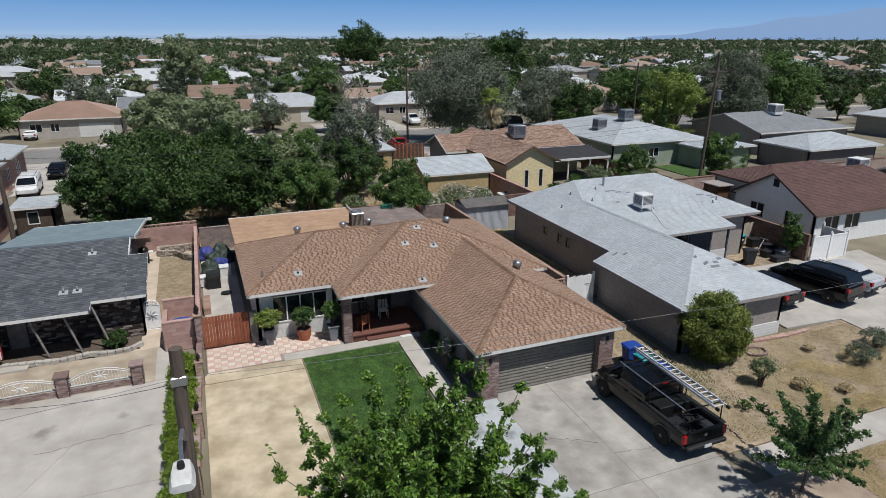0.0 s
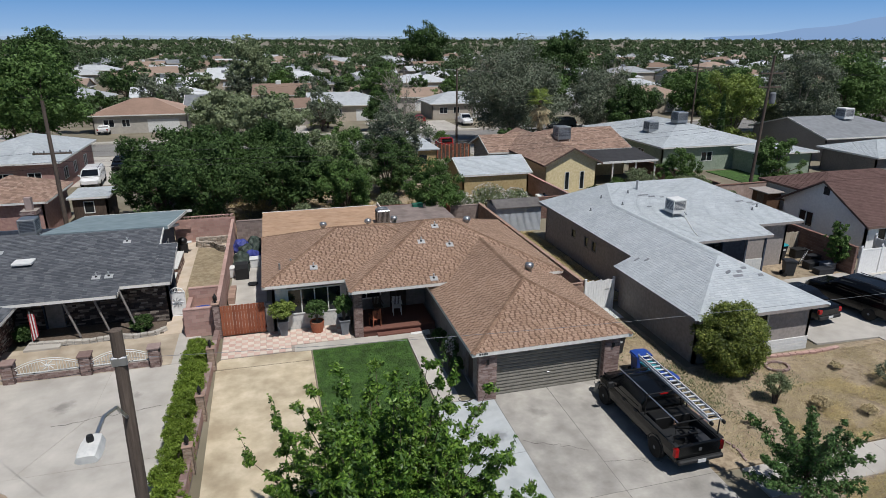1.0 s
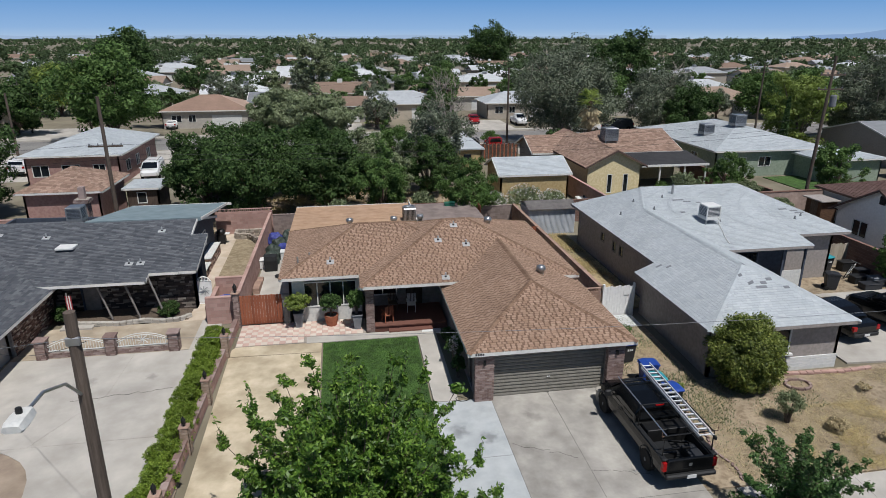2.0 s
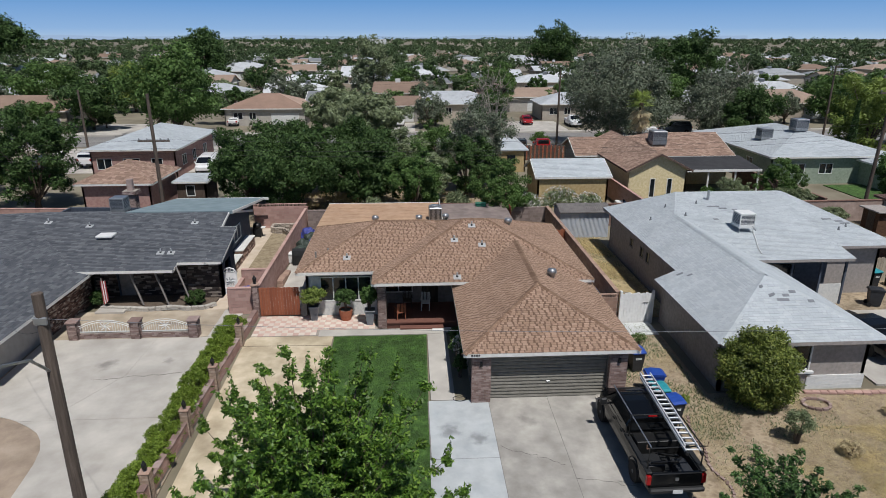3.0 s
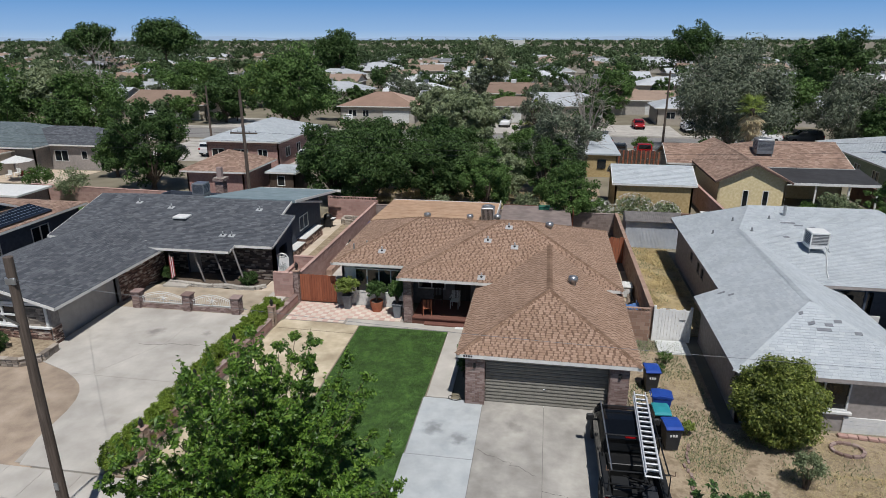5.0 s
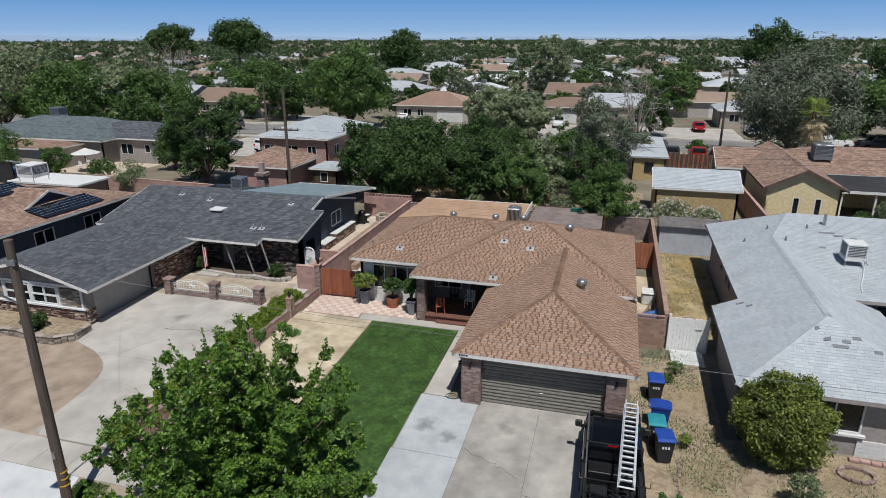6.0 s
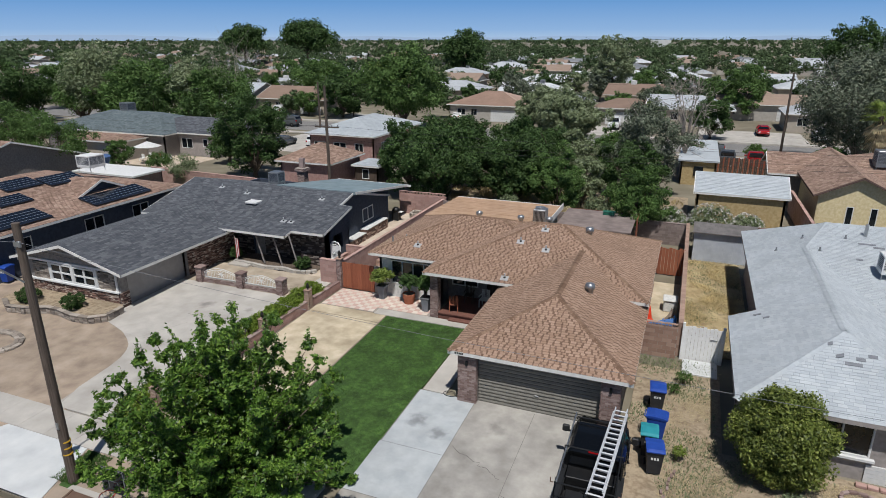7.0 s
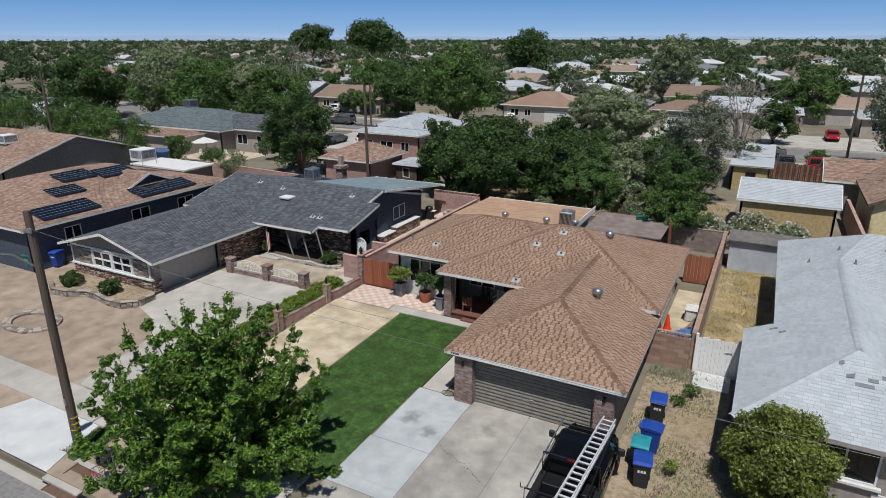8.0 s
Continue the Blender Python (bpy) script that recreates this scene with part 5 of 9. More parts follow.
def ledge_stone(parent, p, q, z0, z1, material, seed, hgt=0.1, ln=0.3, core="mortar_dark"):
    """A facing of single ledge stones on a wall from p to q."""
    rng = np.random.default_rng(seed)
    p, q = Vector((*p, 0)), Vector((*q, 0))
    d = (q - p).normalized()
    n = Vector((d.y, -d.x, 0))
    L = (q - p).length
    vs, fs = [], []
    z = z0
    while z < z1 - 0.03:
        hh = min(hgt * (0.7 + 0.6 * rng.random()), z1 - z)
        s = -rng.random() * ln
        while s < L:
            w = ln * (0.6 + 0.9 * rng.random())
            a, b = max(0, s), min(L, s + w - 0.015)
            s += w
            if b - a < 0.03:
                continue
            o = 0.03 + 0.03 * rng.random()
            i = len(vs)
            for t in (o, -0.01):
                for uu, zz in ((a, z), (b, z), (b, z + hh - 0.012), (a, z + hh - 0.012)):
                    vs.append((p + d * uu + n * t + Vector((0, 0, zz)))[:])
            fs.extend([(i, i + 1, i + 2, i + 3), (i + 3, i + 2, i + 6, i + 7), (i, i + 4, i + 5, i + 1), (i + 1, i + 5, i + 6, i + 2), (i, i + 3, i + 7, i + 4)])
        z += hh
    me = bpy.data.meshes.new("stones")
    me.from_pydata(vs, [], fs)
    return part("stone_facing", me, material, parent, "", "stuff")


ledge_stone(gh, (-11.1, 33.18), (-9.75, 33.18), 0.1, 2.55, "stone_dark", 1)
ledge_stone(gh, (-8.75, 33.18), (-5.55, 33.18), 0.1, 2.55, "stone_dark", 2)
part("bay_wall", bx(-5.55, -3.6, 32.7, 33.2, -0.2, 2.6), "mortar_dark", gh)
ledge_stone(gh, (-5.5, 32.68), (-3.65, 32.68), 0.1, 2.6, "stone_dark", 3)
ledge_stone(gh, (-11.05, 28.2), (-11.05, 32.7), 0.0, 2.2, "stone_wine", 4, 0.062, 0.22)
part("front_door", bx(-9.65, -8.85, 33.25, 33.29, 0.15, 2.1), "stucco_taupe", gh)
bm = bmesh.new()
for x in (-8.3, -6.9, -5.6):
    tube(bm, [(x + 0.55, 31.6, 0.25), (x, 31.5, 2.55)], 0.055, 6)
part("slanted_post", bm, "stucco_taupe", gh)
for x0, x1 in ((-8.1, -7.1), (-6.7, -5.8)):
    window(gh, (x0, 33.15), (1, 0), x1 - x0, 2.0, 2.5, mull=0, frame="stucco_taupe")
# stone-faced front of the garage wing with a band of white-framed windows
ledge_stone(gh, (-18.6, 22.98), (-11.2, 22.98), -0.2, 0.95, "stone_wine", 5, 0.062, 0.2)
ledge_stone(gh, (-11.04, 22.9), (-11.04, 23.5), -0.2, 0.95, "stone_wine", 15, 0.062, 0.2)
part("window_sill", bx(-18.6, -11.1, 22.85, 23.0, 0.88, 0.97), "white", gh)
ledge_stone(gh, (-17.95, 23.02), (-16.6, 23.02), 0.97, 2.0, "stone_grey", 6)
ledge_stone(gh, (-12.7, 23.02), (-11.45, 23.02), 0.97, 2.0, "stone_grey", 7)
window(gh, (-16.5, 22.98), (1, 0), 1.75, 0.97, 2.05, mull=1, bars=1, fw=0.09)
window(gh, (-14.65, 22.98), (1, 0), 1.75, 0.97, 2.05, mull=1, bars=1, fw=0.09)
bm = bmesh.new()
for x in (-18.6, -16.6, -14.72, -12.85, -11.35):
    box(bm, x, x + 0.12, 22.93, 23.1, 0.97, 2.1)
box(bm, -18.6, -11.23, 22.92, 23.1, 2.1, 2.24)
part("window_band", bm, "white", gh)
roof(gh, -18.5, -4.15, 31.9, 43.3, 2.68, 0.25, "x", "shingle_grey", e0="gable", e1="gable", seed=7, gable_wall="stucco_navy", inset=0.4)
nz = lambda y: 2.69 + 0.25 * (y - 31.9)
roof_planes(gh, [[(-4.2, 31.9, nz(31.9)), (-3.2, 31.9, nz(31.9)), (-3.2, 35.7, nz(35.7)), (-4.2, 35.7, nz(35.7))]], [],
            [((-4.2, 31.9, nz(31.9)), (-3.2, 31.9, nz(31.9))), ((-3.2, 31.9, nz(31.9)), (-3.2, 35.7, nz(35.7))), ((-3.2, 35.7, nz(35.7)), (-4.2, 35.7, nz(35.7)))], "shingle_grey", course=0.15, tab=0.32, seed=17)
bm = bmesh.new()
profile(bm, [(32.75, 2.5), (35.8, 2.5), (35.8, 3.45), (32.75, 2.75)], -3.62, -3.55)
part("gable", bm, "stucco_navy", gh)
bm = bmesh.new()
profile(bm, [(35.75, 0.0), (44.0, 0.0), (44.0, 2.75), (37.6, 3.95), (35.75, 3.45)], -4.72, -4.6)
part("gable", bm, "stucco_navy", gh)
roof(gh, -19.1, -10.25, 22.45, 36.5, 2.3, 0.27, "y", "shingle_grey", e0="gable", e1="gable", seed=8, gable_wall="stucco_taupe", inset=0.5)
roof_planes(gh, [[(-11.5, 31.15, nz(31.15)), (-5.65, 31.15, nz(31.15)), (-5.65, 31.93, nz(31.93)), (-11.5, 31.93, nz(31.93))]], [],
            [((-11.5, 31.15, nz(31.15)), (-5.65, 31.15, nz(31.15))), ((-5.65, 31.15, nz(31.15)), (-5.65, 31.93, nz(31.93)))], "shingle_grey", course=0.15, tab=0.32, seed=18)
bm = bmesh.new()
profile(bm, [(37.5, 4.16), (46.2, 2.86), (46.2, 2.72), (37.5, 3.95)], -10.6, -3.9)
fr = part("rear_roof", bm, "roof_slate", gh)
part("fascia", bx(-10.6, -3.55, 46.2, 46.26, 2.68, 2.87), "fascia", fr)
bm = bmesh.new()
profile(bm, [(37.5, 4.17), (46.2, 2.87), (46.2, 2.7), (37.5, 3.98)], -3.9, -3.85)
part("fascia", bm, "fascia", fr)
part("skylight", bx(-11.15, -10.2, 34.3, 35.1, 3.42, 3.56, bev=0.03), "white", gh, "white skylight dome")
for x, y in ((-6.9, 32.9), (-6.3, 32.9), (-5.9, 36.2), (-12.2, 36.0), (-14.9, 36.5)):
    z = 2.68 + 0.25 * (y - 31.9)
    vent_plate(gh, x, y, z, 0.25)
cooler(-11.4, 38.6, 3.85, 0.9, 1.05, "small grey rooftop cooler on a dark grey roof", "galv")


# ---- walls, fences and yards of the front row ----
def block_wall(name, p, q, h, material, label, th=0.2, cap=0.06, z=None, bl=0.4, bh=0.2, cap_mat=None, category="wall"):
    """A garden wall of single blocks with a cap; joints are recessed against a core."""
    p, q = Vector((*p, 0)), Vector((*q, 0))
    d = (q - p).normalized()
    L = (q - p).length
    z0 = gz((p.y + q.y) / 2) if z is None else z
    ob = thing(name, p.x, p.y, z0, label, category)
    m = Matrix(((d.x, -d.y, 0, p.x), (d.y, d.x, 0, p.y), (0, 0, 1, z0), (0, 0, 0, 1)))
    bm = bx(0.006, L - 0.006, -th / 2 + 0.008, th / 2 - 0.008, -0.3, h - 0.002)
    bm.transform(m)
    core = part("core", bm, "mortar", ob)
    rng = np.random.default_rng(int(abs(p.x * 7 + p.y * 3)) + 1)
    vs, fs = [], []
    k, zz = 0, 0.0
    while zz < h - 0.01:
        zt = min(zz + bh - 0.01, h)
        s = -bl / 2 * (k % 2)
        while s < L:
            a, b = max(0.0, s), min(L, s + bl - 0.01)
            s += bl
            if b - a < 0.03:
                continue
            o = th / 2 + 0.003 * rng.random()
            i = len(vs)
            for yy in (-o, o):
                for u, w in ((a, zz), (b, zz), (b, zt), (a, zt)):
                    vs.append((m @ Vector((u, yy, w)))[:])
            fs.extend([(i, i + 1, i + 2, i + 3), (i + 7, i + 6, i + 5, i + 4), (i + 3, i + 2, i + 6, i + 7), (i, i + 3, i + 7, i + 4), (i + 1, i + 5, i + 6, i + 2)])
        zz += bh
        k += 1
    me = bpy.data.meshes.new("blocks")
    me.from_pydata(vs, [], fs)
    part("blocks", me, material + "_is", core, "", "stuff")
    if cap:
        n = max(1, int(L / bl))
        for i in range(n):
            bm = bx(L * i / n + 0.004, L * (i + 1) / n - 0.004, -th / 2 - 0.02, th / 2 + 0.02, h, h + cap, bev=0.008)
            bm.transform(m)
            part("cap_block", bm, cap_mat or material, ob)
    return ob


for k in ("block_rose", "block_tan"):
    cols = {"block_rose": ["9d7d74", "a98980", "b4958b"], "block_tan": ["85695b", "957a6b", "a68c7c"]}[k]
    M[k + "_is"] = mat(k + "_pieces", cols, 4, rand="island", detail=0.4, bump=0.3, stain=0.15)
M["block_brown"] = mat("brown_block", ["6b5248", "7a5f54", "856a5e"], 4, rand="object", detail=0.5, stain=0.15)
M["block_brown_is"] = mat("brown_block_pieces", ["66504a", "755c53", "836a60"], 4, rand="island", detail=0.4, stain=0.15)
M["block_grey"] = mat("grey_block", ["7b6e69", "8a7c76", "968882"], 4, rand="object", detail=0.5, stain=0.15)
M["block_grey_is"] = mat("grey_block_pieces", ["776a65", "867872", "968882"], 4, rand="island", detail=0.4, stain=0.15)


def lamp_pier(x, y):
    z = gz(y)
    ob = thing("lamp_pier", x, y, z, "tan brick pier with a small black lantern on top", "pier", "piers along the low wall")
    brick_pier(ob, x - 0.17, x + 0.17, y - 0.17, y + 0.17, z - 0.1, z + 1.1, skin="brick_tan")
    part("pier_cap", bx(x - 0.19, x + 0.19, y - 0.19, y + 0.19, z + 1.1, z + 1.15, bev=0.015), "block_tan", ob)
    bm = bmesh.new()
    lathe(bm, x, y, [(0.06, z + 1.15), (0.03, z + 1.18), (0.03, z + 1.22), (0.08, z + 1.25), (0.09, z + 1.4), (0.05, z + 1.47), (0.012, z + 1.55)], 8)
    part("lantern", bm, "black_metal", ob)


block_wall("low_wall", (-1.5, 15.4), (-1.05, 30.0), 0.5, "block_rose", "low rose block wall capped with red brick", th=0.22, bl=0.4, cap_mat="brick", cap=0.07)
for x, y in ((-1.07, 26.66), (-1.2, 22.74), (-1.35, 19.5), (-1.48, 15.94)):
    lamp_pier(x, y)
rng = np.random.default_rng(5)
for k in range(12):
    y = 15.2 + k * 1.17
    bush("hedge_shrub", -1.95 + 0.02 * k + 0.08 * rng.normal(), y, 1.0 + 0.14 * rng.random(), 1.25, "leaf_hedge", "clipped round yellow-green hedge shrub", n=9500, size=0.034, seed=k, depth=1.5, clumps=150, low=True, group="hedge along the low wall", dense=0.97, tri=True)

# red plank gate beside the house
fence = thing("wooden_gate", 0.3, 30.05, 0.1, "red-stained wooden plank gate between wall and house", "gate")
part("frame_rail", bx(-0.78, 1.4, 30.07, 30.12, 0.35, 0.45), "wood_red", fence)
part("frame_rail", bx(-0.78, 1.4, 30.07, 30.12, 1.4, 1.5), "wood_red", fence)
for k in range(15):
    x = -0.8 + k * 0.145
    part("plank", bx(x, x + 0.135, 30.03, 30.065 + 0.004 * (k % 3), 0.13, 1.78 + 0.015 * (k % 2), bev=0.006), "wood_red", fence)
brickp = thing("gate_pier", -0.95, 30.05, 0.1, "tan brick gate pier", "pier")
brick_pier(brickp, -1.15, -0.82, 29.9, 30.25, -0.1, 1.95)
part("pier_cap", bx(-1.2, -0.78, 29.85, 30.3, 1.95, 2.02, bev=0.01), "block_tan", brickp)
bm = bmesh.new()
lathe(bm, -0.98, 30.07, [(0.08, 2.02), (0.04, 2.08), (0.1, 2.16), (0.11, 2.34), (0.05, 2.44), (0.015, 2.52)], 8)
part("lantern", bm, "black_metal", brickp)
bm = bmesh.new()
part("gate_post", bx(1.42, 1.75, 29.95, 30.2, 0.1, 1.75), "stucco_taupe", fence)

# walls between the lots
block_wall("garden_wall", (-0.95, 30.3), (-0.85, 46.95), 1.6, "block_rose", "tall rose block wall between the two houses", th=0.17)
block_wall("enclosure_wall", (-2.62, 30.5), (-1.15, 30.5), 1.5, "block_rose", "rose block wall of the bin enclosure")
block_wall("enclosure_wall", (-2.62, 30.7), (-2.62, 33.7), 0.85, "block_rose", "low rose block side wall of the bin enclosure")
block_wall("enclosure_wall", (-2.7, 33.85), (-1.1, 33.85), 1.35, "block_rose", "rose block back wall of the bin enclosure")
block_wall("back_wall", (-5.0, 47.1), (-0.7, 47.1), 1.75, "block_rose", "rose block wall with a pierced top row", cap=0)
bw = thing("pierced_coping", -2.8, 47.1, 1.85, "pale pierced screen blocks along the back wall", "coping")
for k in range(14):
    x = -5.0 + k * 0.305
    bm = bmesh.new()
    box(bm, x, x + 0.29, 47.02, 47.18, 1.85, 1.89)
    box(bm, x, x + 0.29, 47.02, 47.18, 2.07, 2.11)
    box(bm, x, x + 0.05, 47.02, 47.18, 1.89, 2.07)
    box(bm, x + 0.12, x + 0.17, 47.02, 47.18, 1.89, 2.07)
    part("screen_block", bm, "block_rose", bw)
block_wall("back_wall", (-34, 48.0), (-11, 46.6), 1.8, "block_rose", "rose block wall behind the grey-roofed house")
block_wall("back_wall", (-0.6, 46.3), (18.5, 46.3), 1.6, "block_grey", "weathered block wall behind the back garden")
block_wall("side_wall", (18.55, 28.3), (18.5, 46.2), 1.7, "block_tan", "tan block wall beside the dry grass passage")
block_wall("front_wall", (16.62, 28.05), (18.45, 28.05), 1.55, "block_tan", "tan block wall with pierced top beside the garage", cap=0)
pc = thing("pierced_coping", 17.5, 28.05, 1.6, "pierced screen blocks on the tan block wall", "coping")
for k in range(6):
    x = 16.64 + k * 0.3
    bm = bmesh.new()
    box(bm, x, x + 0.29, 27.97, 28.13, 1.655, 1.69)
    box(bm, x, x + 0.29, 27.97, 28.13, 1.82, 1.855)
    box(bm, x, x + 0.05, 27.97, 28.13, 1.69, 1.82)
    box(bm, x + 0.13, x + 0.17, 27.97, 28.13, 1.69, 1.82)
    part("screen_block", bm, "block_tan", pc)
wg = thing("white_gate", 19.5, 28.2, 0.05, "white-painted vertical board gate with tall posts", "gate")
for k in range(11):
    x = 18.75 + k * 0.158
    part("board", bx(x, x + 0.15, 28.16, 28.19 + 0.004 * (k % 2), 0.0, 1.78 + 0.03 * ((k * 7) % 3), bev=0.005), "white_bright", wg)
for x in (18.7, 20.45):
    part("post", bx(x - 0.06, x + 0.06, 28.13, 28.25, -0.1, 1.95, bev=0.01), "white_bright", wg)
part("rail", bx(18.75, 20.4, 28.19, 28.24, 1.2, 1.28), "white_bright", wg)
part("latch", bx(19.9, 20.2, 28.13, 28.16, 1.25, 1.28), "galv", wg)
solo("concrete_pad", bx(18.8, 20.3, 26.6, 28.0, -0.1, 0.16), "concrete_pale", "cracked white concrete pad before the gate", "slab", kind="structure")
rf = thing("plank_fence", 17.6, 39.6, 0.1, "tall rust-red wooden plank fence", "fence")
for k in range(9):
    x = 16.7 + k * 0.2
    part("plank", bx(x, x + 0.185, 39.6, 39.63 + 0.004 * (k % 3), 0.1, 1.85 + 0.04 * ((k * 5) % 3)), "wood_red", rf)
rf2 = thing("plank_fence", 15.1, 44.2, 0.1, "rust-red wooden plank screen behind the house", "fence")
for k in range(8):
    y = 43.2 + k * 0.2
    part("plank", bx(15.1, 15.13 + 0.004 * (k % 3), y, y + 0.185, 0.1, 2.5 + 0.05 * ((k * 5) % 3)), "wood_red", rf2)
fp = thing("rear_patio_cover", 12.4, 43.4, 0.1, "flat rose-grey rolled roof on posts behind the house", "patio cover")
part("roof_sheet", bx(9.85, 14.95, 40.9, 45.9, 2.14, 2.24, bev=0.01), "roof_rose", fp)
part("edge_board", bx(9.85, 14.95, 45.9, 45.95, 2.08, 2.27), "brick_red", fp)
for x, y in ((10.0, 41.0), (14.8, 41.0), (10.0, 45.75), (14.8, 45.75)):
    part("post", bx(x - 0.05, x + 0.05, y - 0.05, y + 0.05, 0.0, 2.14), "wood_grey", fp)
gbx = thing("storage_bin", 13.0, 45.0, 2.24, "low green plastic storage bin on the patio roof", "bin")
part("body", bx(12.6, 13.4, 44.8, 45.25, 2.24, 2.46, bev=0.03), "bin_green", gbx)
part("lid", bx(12.57, 13.43, 44.77, 45.28, 2.46, 2.5, bev=0.015), "bin_green", gbx)
block_wall("side_wall", (38.15, 28.6), (38.2, 46.4), 1.85, "block_brown", "dark brown block wall between the neighbouring lots")
block_wall("back_wall", (22.7, 46.4), (38.1, 46.6), 1.8, "block_brown", "brown block wall behind the white-roofed house")
gw = thing("back_wall", 56.6, 47.0, 0.1, "smooth rose-taupe plastered wall with a brick cap behind the gardens", "wall")
walls("panel", "stucco_garden", gw, ((38.35, 46.65), (75, 47.5), -0.1, 1.75, 0.2))
for k in range(46):
    u = (k + 0.5) / 46
    x, y = 38.35 + 36.65 * u, 46.75 + 0.85 * u
    part("coping", bx(x - 0.39, x + 0.39, y - 0.14, y + 0.14, 1.754, 1.83 + 0.004 * (k % 3), bev=0.01), "block_brown", gw)
bush("garden_shrub", 41.6, 45.2, 1.7, 3.4, "leaf_olive", "loose yellow-green shrub against the plastered wall", n=9000, size=0.06, seed=611, depth=1.3, tri=True)
bush("oleander", 40.4, 48.7, 2.6, 4.4, "leaf_olive", "spreading oleander bush behind the plastered wall", n=16000, size=0.075, seed=612, depth=2.4, tri=True)
shed = thing("patio_shed", 44.2, 43.3, 0.1, "small brown timber shed with a flat grey top beside the house", "shed")
part("wall", bx(43.5, 44.9, 42.4, 44.2, 0.0, 1.95), "wood_brown_shed", shed)
part("roof", bx(43.2, 45.0, 42.1, 44.4, 1.954, 2.06, bev=0.02), "stucco_grey", shed)
part("door", bx(43.465, 43.496, 42.8, 43.6, 0.1, 1.85, bev=0.005), "bark", shed, "dark plank door")
solo("rear_lawn", slab(rect(50.5, 60.5, 53.6, 59.6), 0.02, 0.1), "grass", "green lawn behind the sage house", "lawn", kind="structure")
block_wall("side_wall", (26.9, 46.6), (26.7, 60.0), 1.8, "block_rose", "rose wall beside the ochre outbuilding")
block_wall("side_wall", (42.6, 47.5), (42.0, 62.0), 1.7, "block_brown", "brown block wall beside the yellow house")
vg = thing("vinyl_gate", 40, 28.5, 0.0, "white vinyl panel gate with capped posts", "gate")
for a, b in ((38.5, 40.0), (40.15, 41.65)):
    n = 8
    for k in range(n):
        x = a + (b - a) * k / n
        part("board", bx(x, x + (b - a) / n - 0.008, 28.48, 28.51, 0.1, 1.75), "white_bright", vg)
    part("rail", bx(a, b, 28.46, 28.53, 1.75, 1.84), "white_bright", vg)
    part("rail", bx(a, b, 28.46, 28.53, 0.04, 0.12), "white_bright", vg)
for x, y in ((38.42, 28.5), (40.07, 28.5), (41.72, 28.5), (41.72, 30.4)):
    bm = bx(x - 0.07, x + 0.07, y - 0.07, y + 0.07, -0.1, 1.98)
    lathe(bm, x, y, [(0.1, 1.98), (0.1, 2.02), (0.02, 2.12)], 4)
    part("post", bm, "white_bright", vg)
part("return_panel", bx(41.7, 41.74, 28.57, 30.33, 0.1, 1.8), "white_bright", vg)
bf = thing("yard_fence", 36.7, 33.2, 0.1, "weathered beige board fence across the side yard", "fence")
for k in range(15):
    x = 35.42 + k * 0.18
    part("board", bx(x, x + 0.165, 33.2, 33.225 + 0.005 * (k % 2), 0.1, 1.66 + 0.03 * ((k * 7) % 3)), "board_beige", bf)
for z in (0.5, 1.35):
    part("rail", bx(35.42, 38.05, 33.23, 33.28, z, z + 0.09), "wood_grey", bf)

# checkerboard pavers before the porch
pav = thing("paver_terrace", 2.5, 28.6, 0.1, "checkerboard terrace of rose and cream pavers", "terrace", kind="structure")
part("bed", slab(rect(-0.78, 5.72, 27.45, 29.93), 0.02, 0.1), "mortar", pav)
proto = {}
for m_ in ("tile_red", "tile_cream"):
    bm = bx(-0.147, 0.147, -0.147, 0.147, 0, 0.045, bev=0.008)
    me = bpy.data.meshes.new("paver")
    bm.to_mesh(me)
    bm.free()
    me.materials.append(M[m_])
    proto[m_] = me
for i in range(21):
    for j in range(8):
        x, y = -0.6 + i * 0.3, 27.63 + j * 0.3
        if j < 2 and x > 2.5:
            continue
        t_ = new("paver", proto["tile_red" if (i + j) % 2 else "tile_cream"])
        t_.parent = pav
        t_.location = (x - 2.5, y - 28.6, gz(y) - 0.1 + 0.005)


def planter(x, y, w, h, mat_, label, shrub, shrub_h, shrub_w, leaf, slabel, seed, square=True):
    z = gz(y) + 0.045
    ob = thing("planter", x, y, z, label, "planter", "planters before the house")
    bm = bmesh.new()
    if square:
        v = box(bm, x - w / 2, x + w / 2, y - w / 2, y + w / 2, z, z + h)
        for q in v:
            if q.co.z < z + 0.01:
                q.co.x = x + (q.co.x - x) * 0.62
                q.co.y = y + (q.co.y - y) * 0.62
        box(bm, x - w / 2 - 0.03, x + w / 2 + 0.03, y - w / 2 - 0.03, y + w / 2 + 0.03, z + h - 0.06, z + h, bev=0.01)
    else:
        lathe(bm, x, y, [(w * 0.36, z), (w * 0.47, z + h * 0.6), (w * 0.5, z + h), (w * 0.44, z + h), (w * 0.4, z + h - 0.08)], 18)
    part("pot", bm, mat_, ob)
    part("soil", bx(x - w * 0.34, x + w * 0.34, y - w * 0.34, y + w * 0.34, z + h - 0.1, z + h - 0.03 if square else z + h - 0.04), "bark", ob)
    bush(shrub, x, y, shrub_h, shrub_w, leaf, slabel, n=3400, size=0.06, seed=seed, z=z + h - 0.05)


